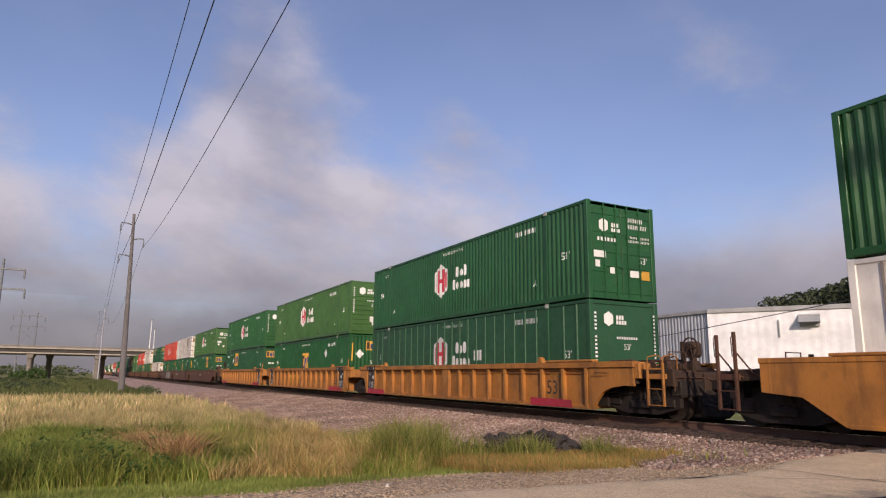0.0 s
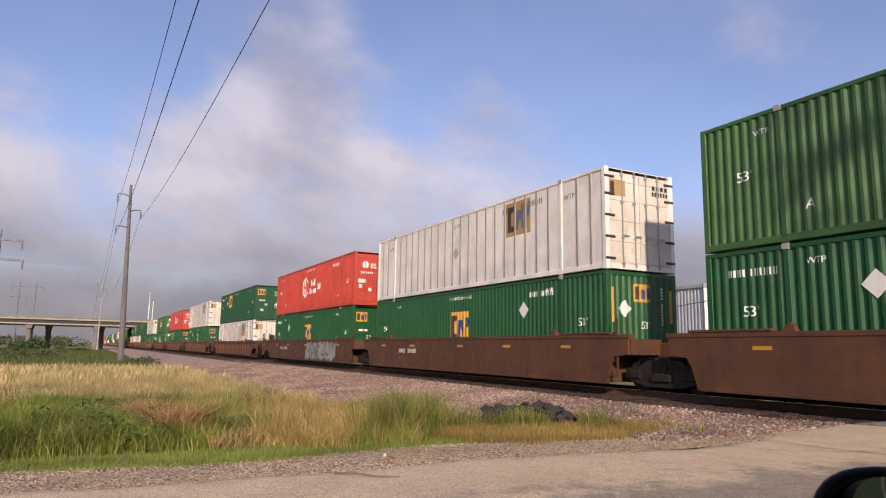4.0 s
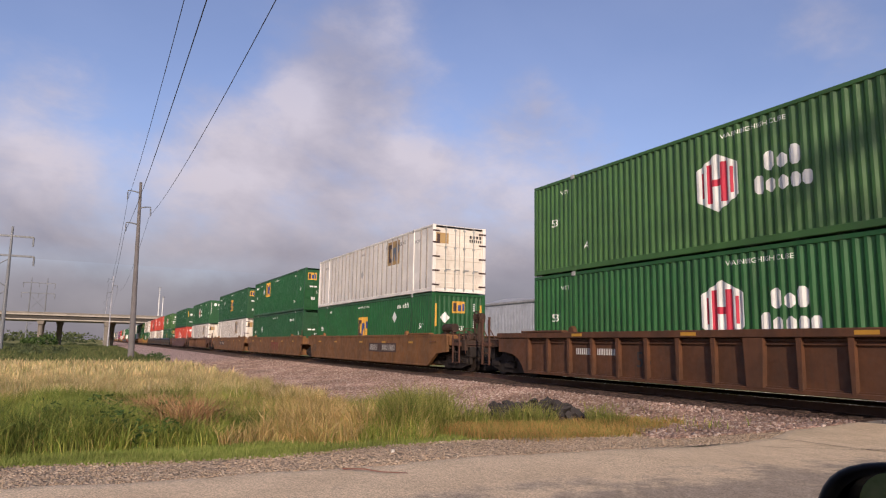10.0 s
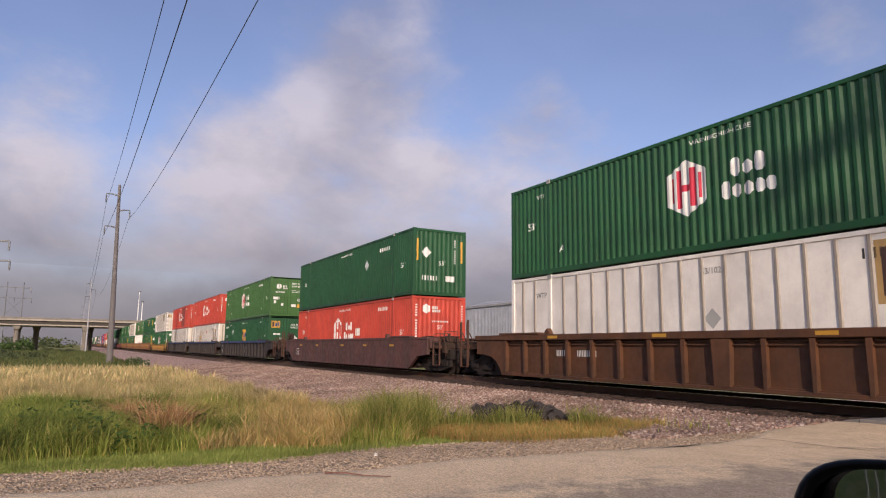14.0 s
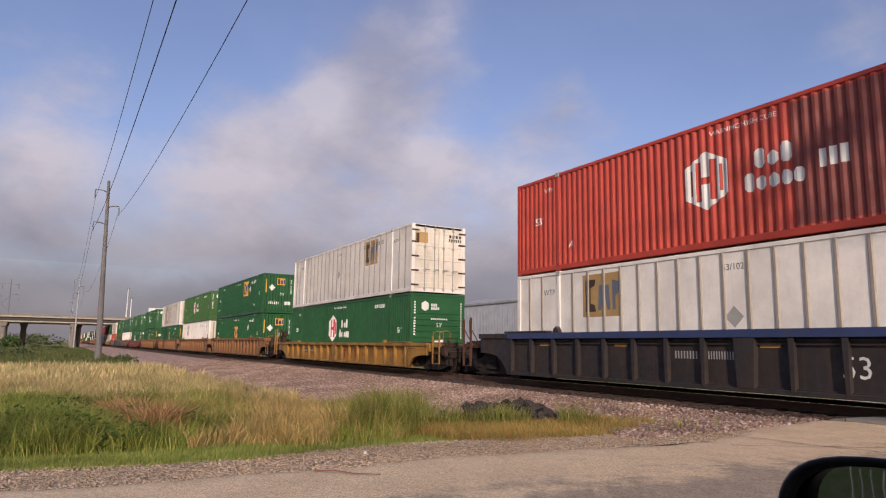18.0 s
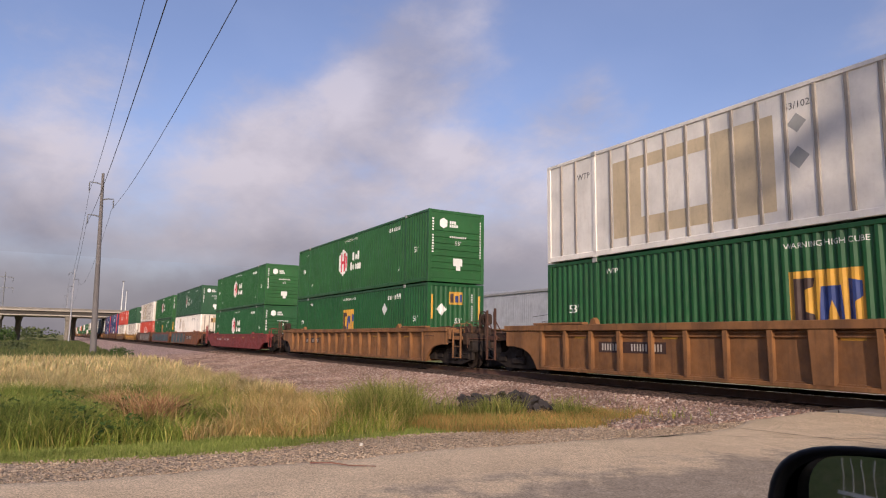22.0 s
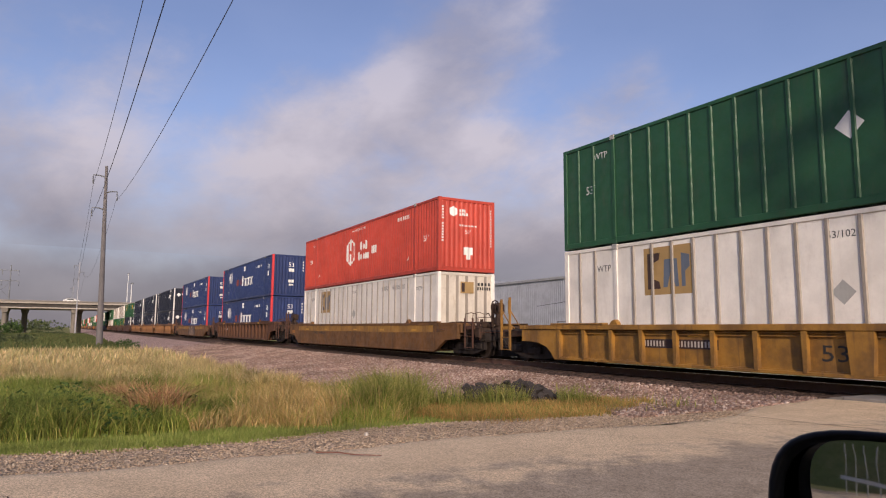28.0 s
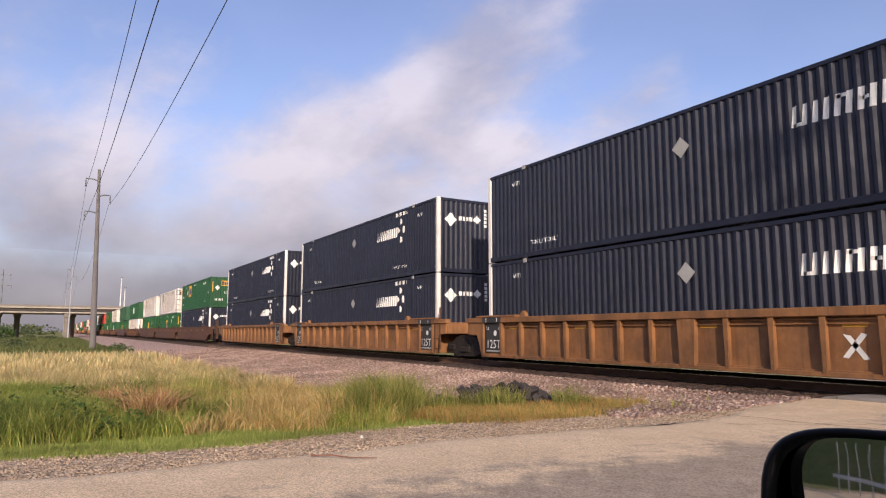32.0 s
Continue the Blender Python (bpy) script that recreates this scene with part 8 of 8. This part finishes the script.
    blades("heap_tufts", "tufts of long grass before the asphalt heap", REED_BLADES, patch(11, 11000, -11.6, -9.0, 5.2, 8.3, lambda x, y: (in_field(x, y) * ease(lumps(x, y, 3.2, 8.0), 0.25, 0.7) * np.exp(-((0.82 * (x + 10.22) - 0.57 * (y - 6.85)) / 0.40) ** 2), 0.8 + 0.5 * lumps(x, y, 5.0, 1.0))), 0.25, 0.48, 0.006, 0.9, 11)
    tufts("green_tufts", "arching clumps of tall green grass", GREEN_BLADES, 51, 2600, 55, -24, -9.0, -7, 8.4, lambda x, y: (in_field(x, y) * (1 - dryness(x, y)) * ease(-x, verge_back(y), verge_back(y) + 0.9) * ease(lumps(x, y, 0.9, 3.0), 0.25, 0.6), tallness(x, y)), 0.20, 0.46, 0.005, 1.5)
    tufts("weed_tufts", "dark bushy clumps of weeds", LUSH_BLADES, 61, 900, 60, -20, -9.6, -7, 2.4, lambda x, y: (in_field(x, y) * ease(bearing(x, y), 12.0, 8.5) * ease(-x, 9.5, 10.3), 0.5 + 0.7 * lumps(x, y, 1.3, 4.0)), 0.20, 0.50, 0.010, 1.4)
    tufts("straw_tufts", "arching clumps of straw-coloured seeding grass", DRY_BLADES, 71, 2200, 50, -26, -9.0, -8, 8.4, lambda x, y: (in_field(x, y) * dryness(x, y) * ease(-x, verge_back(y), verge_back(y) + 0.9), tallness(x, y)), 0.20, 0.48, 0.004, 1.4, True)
    rnd = random.Random(31)
    spots = []
    while len(spots) < 90:
        x, y = rnd.uniform(-17, -9.8), rnd.uniform(-5, 2.2)
        if math.degrees(math.atan2(y, -x)) < 9.5:
            spots.append((x, y, rnd.uniform(0.12, 0.35), rnd.uniform(0.2, 0.45)))
    bushes("broadleaf_weeds", "broad-leaved green weeds among the grass", spots, 9000, 0.04, LEAVES, 32)


build_grass()


# ---- loose stones ----
def stones(name, label, mat, pts, s0, s1, seed):
    rng = np.random.default_rng(seed)
    n = len(pts)
    base = np.array([(1, 0, 0), (-1, 0, 0), (0, 1, 0), (0, -1, 0), (0, 0, 1), (0, 0, -1)], float)
    fc = np.array([(0, 2, 4), (2, 1, 4), (1, 3, 4), (3, 0, 4), (2, 0, 5), (1, 2, 5), (3, 1, 5), (0, 3, 5)])
    s = rng.uniform(s0, s1, n)
    q = rng.normal(size=(n, 3, 3))
    q, _ = np.linalg.qr(q)
    V = (base[None] * rng.uniform(0.6, 1.3, (n, 6, 1)) * s[:, None, None]) @ q
    V[:, :, 2] *= 0.8
    V += np.stack([pts[:, 0], pts[:, 1], land(pts[:, 0], pts[:, 1]) + s * 0.35], 1)[:, None, :]
    F = (np.arange(n)[:, None, None] * 6 + fc[None]).reshape(-1, 3)
    me = bpy.data.meshes.new(name)
    me.vertices.add(n * 6)
    me.vertices.foreach_set("co", V.ravel())
    me.loops.add(F.size)
    me.loops.foreach_set("vertex_index", F.ravel().astype(np.int32))
    me.polygons.add(len(F))
    me.polygons.foreach_set("loop_start", (np.arange(len(F)) * 3).astype(np.int32))
    me.materials.append(mat)
    me.update(calc_edges=True)
    tagged(new(name, me), label, "stones", kind="stuff")


def build_stones():
    stones("ballast_stones", "loose angular pinkish ballast stones", STONES, patch(21, 190000, -62, -6.9, 5.6, 11.75, lambda x, y: (((y > grass_edge(x) - 0.8) & ~((x > road_edge_np(y) - 0.05))) * (0.02 + 0.98 * ease(x, -60, -12)), 1.0)), 0.022, 0.052, 21)
    stones("shoulder_stones", "small pale stones on the gravel shoulder", PEBBLES, patch(22, 24000, -8.3, -6.3, -5, 10.5, lambda x, y: ((x > shoulder_edge(y) - 0.2) * (x < road_edge_np(y)) * 0.9, 1.0)), 0.007, 0.021, 22)
    stones("road_grit", "scattered grit on the road surface", PEBBLES, patch(23, 5200, -6.6, -1.5, -3, 11, lambda x, y: (0.25 + 0.75 * ease(-x, 5.6, 6.6), 1.0)), 0.006, 0.014, 23)


def road_edge_np(y):
    return -6.38 + 0.07 * np.sin(y * 0.9) + 0.04 * np.sin(y * 3.1) + 0.26 * ease(y, 3.5, 6.5) - 0.80 * ease(y, 7.2, 10.0)


build_stones()


def debris_heap():
    """A heap of broken black asphalt slabs in the grass."""
    root = tagged(new("debris_heap"), "heap of broken black asphalt lumps in the grass", "debris")
    x0, y0 = -10.62, 7.72
    root.matrix_basis = pose(x0, y0, float(land(x0, y0)) + 0.02)
    rnd = random.Random(8)
    mat = paint("broken_asphalt", (0.034, 0.028, 0.026), 0.8, 0.3, grain=0.4)
    for i in range(190):
        u = max(-1.45, min(1.35, rnd.gauss(-0.1, 0.72)))
        v = max(-0.6, min(0.6, rnd.gauss(0, 0.28)))
        z = max(0.02, 0.42 * (1 - (abs(u + 0.15) / 1.5) ** 2.0) * (0.92 + 0.08 * math.sin(7 * u + 1)) - 0.45 * abs(v)) * rnd.uniform(0.5, 1.0)
        g = Geo()
        r = rnd.uniform(0.05, 0.14)
        n = rnd.randint(5, 7)
        top = [(r * rnd.uniform(0.6, 1.3) * math.cos(6.283 * k / n), r * rnd.uniform(0.6, 1.3) * math.sin(6.283 * k / n)) for k in range(n)]
        hh = rnd.uniform(0.02, 0.06)
        g.add([(a, b, -hh) for a, b in top] + [(a * 0.8, b * 0.8, hh * rnd.uniform(0.5, 1.3)) for a, b in top], [tuple(range(n - 1, -1, -1)), tuple(range(n, 2 * n))] + [(k, (k + 1) % n, n + (k + 1) % n, n + k) for k in range(n)])
        part("asphalt_lump", g, root, "", pose(u * 0.57 - v * 0.82, u * 0.82 + v * 0.57, z + 0.05, rnd.uniform(-60, 60), rnd.uniform(-60, 60), rnd.uniform(0, 360)), mat)


debris_heap()


# ---- the car that the view is from: its door mirror shows ----
MIRROR_AT = (-0.297, 0.638, 0.782)


def own_car():
    root = tagged(new("car"), "dark car with a black door mirror standing on the road", "car")
    root.matrix_basis = pose(0, 0, 0)
    glass_m, nt, b = principled("mirror_glass")
    b.inputs["Metallic"].default_value, b.inputs["Roughness"].default_value, b.inputs["Base Color"].default_value = 1.0, 0.03, (0.48, 0.50, 0.52, 1)
    m = MIRROR
    n = 40
    shell = Geo()
    rings = []
    a0, b0 = 0.125, 0.088
    for k, (depth, sc) in enumerate(((0.020, 0.905), (0.003, 0.92), (0.0, 0.955), (0.012, 1.0), (0.05, 0.97), (0.09, 0.80), (0.115, 0.45))):
        for i in range(n):
            t = 2 * math.pi * i / n
            cx, sx = math.cos(t), math.sin(t)
            x = a0 * sc * math.copysign(abs(cx) ** 0.5, cx)
            z = b0 * sc * math.copysign(abs(sx) ** 0.55, sx)
            shell.v.append((x, depth, z - 0.02 * (x / a0) * 0))
    for k in range(6):
        shell.f += [(k * n + i, (k + 1) * n + i, (k + 1) * n + (i + 1) % n, k * n + (i + 1) % n) for i in range(n)]
    shell.f.append(tuple(6 * n + i for i in range(n)))
    me = shell.mesh("mirror_housing", BLACK_PLASTIC, True)
    h = part("mirror_housing", me, root, "glossy black mirror housing", m)
    gl = Geo()
    for k in range(7):
        gl.v += [(x * 0.99 * k / 6, 0.5 * ((x * k / 6) ** 2 + (z * k / 6) ** 2) / 0.9, z * 0.99 * k / 6) for x, _, z in shell.v[:n]]
        if k:
            gl.f += [(k * n - n + i, k * n + i, k * n + (i + 1) % n, k * n - n + (i + 1) % n) for i in range(n)]
    R = m.to_3x3()
    turn = Vector((0.299, -0.932, 0.206)).rotation_difference(Vector((0.14, -0.97, 0.045))).to_matrix()
    part("mirror_glass", gl.mesh("mirror_glass", glass_m, True), h, "mirror glass", Matrix.Translation((0, 0.010, 0)) @ (R.inverted() @ turn @ R).to_4x4())
    part("mirror_arm", Geo().tube([(0.09, 0.05, -0.05), (0.17, 0.07, -0.11), (0.25, 0.06, -0.15)], 0.03, 10), h, mat=BLACK_PLASTIC)
    body = paint("car_body", (0.03, 0.032, 0.036), 0.25, 0.15, spread=0.0)
    x0, x1 = -0.20, 1.56
    prof = [(-2.25, 0.02), (2.28, 0.02), (2.36, 0.14), (2.33, 0.36), (2.1, 0.50), (1.05, 0.655), (0.9, 0.66), (-1.55, 0.675), (-2.15, 0.66), (-2.3, 0.5), (-2.32, 0.15)]
    n = len(prof)
    hull = Geo().add([(x0, u, z) for u, z in prof] + [(x1, u, z) for u, z in prof], [tuple(range(n)), tuple(range(2 * n - 1, n - 1, -1))] + [(k, k + n, (k + 1) % n + n, (k + 1) % n) for k in range(n)])
    part("body", hull, root, mat=body)
    part("roof", Geo().box(-0.10, 1.46, -1.05, 0.42, 1.275, 1.315, 0.018), root, mat=body)
    for x, xt in ((x0 + 0.03, -0.08), (x1 - 0.03, 1.44)):
        part("pillar", Geo().tube([(x, 1.0, 0.64), (xt, 0.42, 1.29)], 0.032, 8), root, mat=body)
        part("pillar", Geo().tube([(x, -0.42, 0.64), (xt, -0.42, 1.29)], 0.035, 8), root, mat=body)
        part("pillar", Geo().tube([(x, -1.65, 0.64), (xt, -1.05, 1.29)], 0.05, 8), root, mat=body)
    part("windscreen", Geo().add([(x0 + 0.06, 0.99, 0.66), (x1 - 0.06, 0.99, 0.66), (1.42, 0.42, 1.28), (-0.06, 0.42, 1.28), (x0 + 0.06, 1.0, 0.655), (x1 - 0.06, 1.0, 0.655), (1.42, 0.43, 1.285), (-0.06, 0.43, 1.285)], [(3, 2, 1, 0), (4, 5, 6, 7), (0, 1, 5, 4), (2, 3, 7, 6)]), root, "tinted windscreen", mat=DARK_GLASS)
    part("rear_window", Geo().add([(x0 + 0.06, -1.64, 0.67), (x1 - 0.06, -1.64, 0.67), (1.42, -1.05, 1.28), (-0.06, -1.05, 1.28), (x0 + 0.06, -1.65, 0.665), (x1 - 0.06, -1.65, 0.665), (1.42, -1.06, 1.285), (-0.06, -1.06, 1.285)], [(0, 1, 2, 3), (7, 6, 5, 4), (4, 5, 1, 0), (6, 7, 3, 2)]), root, "tinted rear window", mat=DARK_GLASS)
    for y0, y1 in ((-0.40, 0.92), (-1.45, -0.43)):
        d = part("door", Geo().box(x0 - 0.022, x0 + 0.01, y0, y1, 0.10, 0.672, 0.012), root, mat=body)
        part("handle", Geo().box(x0 - 0.045, x0 - 0.02, y0 + 0.08, y0 + 0.26, 0.52, 0.55, 0.008), d, mat=body)
    for y in (1.45, -1.30):
        for x, a in ((x0 + 0.08, 0), (x1 - 0.08, 0)):
            w = part("wheel", Geo().ring((x, y, 0.11), (1, 0, 0), 0.20, 0.32, 0.21, 28), root, mat=RUBBER)
            part("rim", Geo().ring((x, y, 0.11), (1, 0, 0), 0.05, 0.2, 0.215, 20), w, mat=STEEL)
    for x in (x0 + 0.22, x1 - 0.22):
        part("headlight", Geo().box(x - 0.16, x + 0.16, 2.25, 2.345, 0.30, 0.42, 0.02), root, mat=STEEL)
        part("tail_light", Geo().box(x - 0.15, x + 0.15, -2.335, -2.25, 0.36, 0.52, 0.02), root, mat=POST_RED)
    return root




def behind_car():
    """A white rail with thin posts, seen in the door mirror, before a bank added to darken it."""
    root = tagged(new("guard_rail"), "white roadside rail on thin pale posts", "guard rail")
    a, b = Vector((-7.4, -17.0, -0.25)), Vector((-2.3, -12.5, -0.25))
    part("rail", Geo().add([tuple(p + Vector((o, 0, z))) for p in (a, b) for o in (-0.05, 0.05) for z in (0.78, 0.98)], [(0, 1, 5, 4), (2, 6, 7, 3), (1, 3, 7, 5), (0, 4, 6, 2), (0, 2, 3, 1), (4, 5, 7, 6)]), root, "white rail", mat=D_WHITE)
    for i in range(6):
        p = a.lerp(b, (i + 0.5) / 6)
        part("post", Geo().tube([(p.x, p.y - 0.08, -0.3), (p.x, p.y - 0.08, 2.4)], 0.035, 8, 0.03), root, mat=D_GREY)
    # unseen bank, added so that its dim face darkens the reflection
    bank = Geo().prism([(-60.0, -1.2), (-60.0, 6.5), (30.0, 6.5), (30.0, -1.2)], -60.0, -34.0)
    bank.v = [(x, y + (8.0 if y > -40 and z < 0 else 0.0), z) for x, y, z in bank.v]
    tagged(new("road_bank", bank.mesh("road_bank", FIELD)), "added grassed bank that keeps the door mirror dark", "bank", kind="structure")


behind_car()
MIRROR = look(MIRROR_AT, (0.02, -0.35, 1.0)) @ Matrix(((-1, 0, 0, 0), (0, 0, 1, 0), (0, 1, 0, 0), (0, 0, 0, 1)))
own_car()


def motions():
    rows = [2.0 * i for i in range(17)]
    for ob, x, z in MOVING:
        walk(ob, [(t, pose(x + gone(t), TRACK_Y, z)) for t in rows])
    walk(CLOUDS, [(t, pose(CLOUD_WIND[0] * (t - CLOUD_T), CLOUD_WIND[1] * (t - CLOUD_T), CLOUD_H)) for t in (0.0, 16.0, 32.0)])
    for ob, lane, t0, y0, v in TRAFFIC:
        walk(ob, [(t, pose(lane, y0 + v * (t - t0), 7.955)) for t in (0.0, 16.0, 32.0)])


motions()
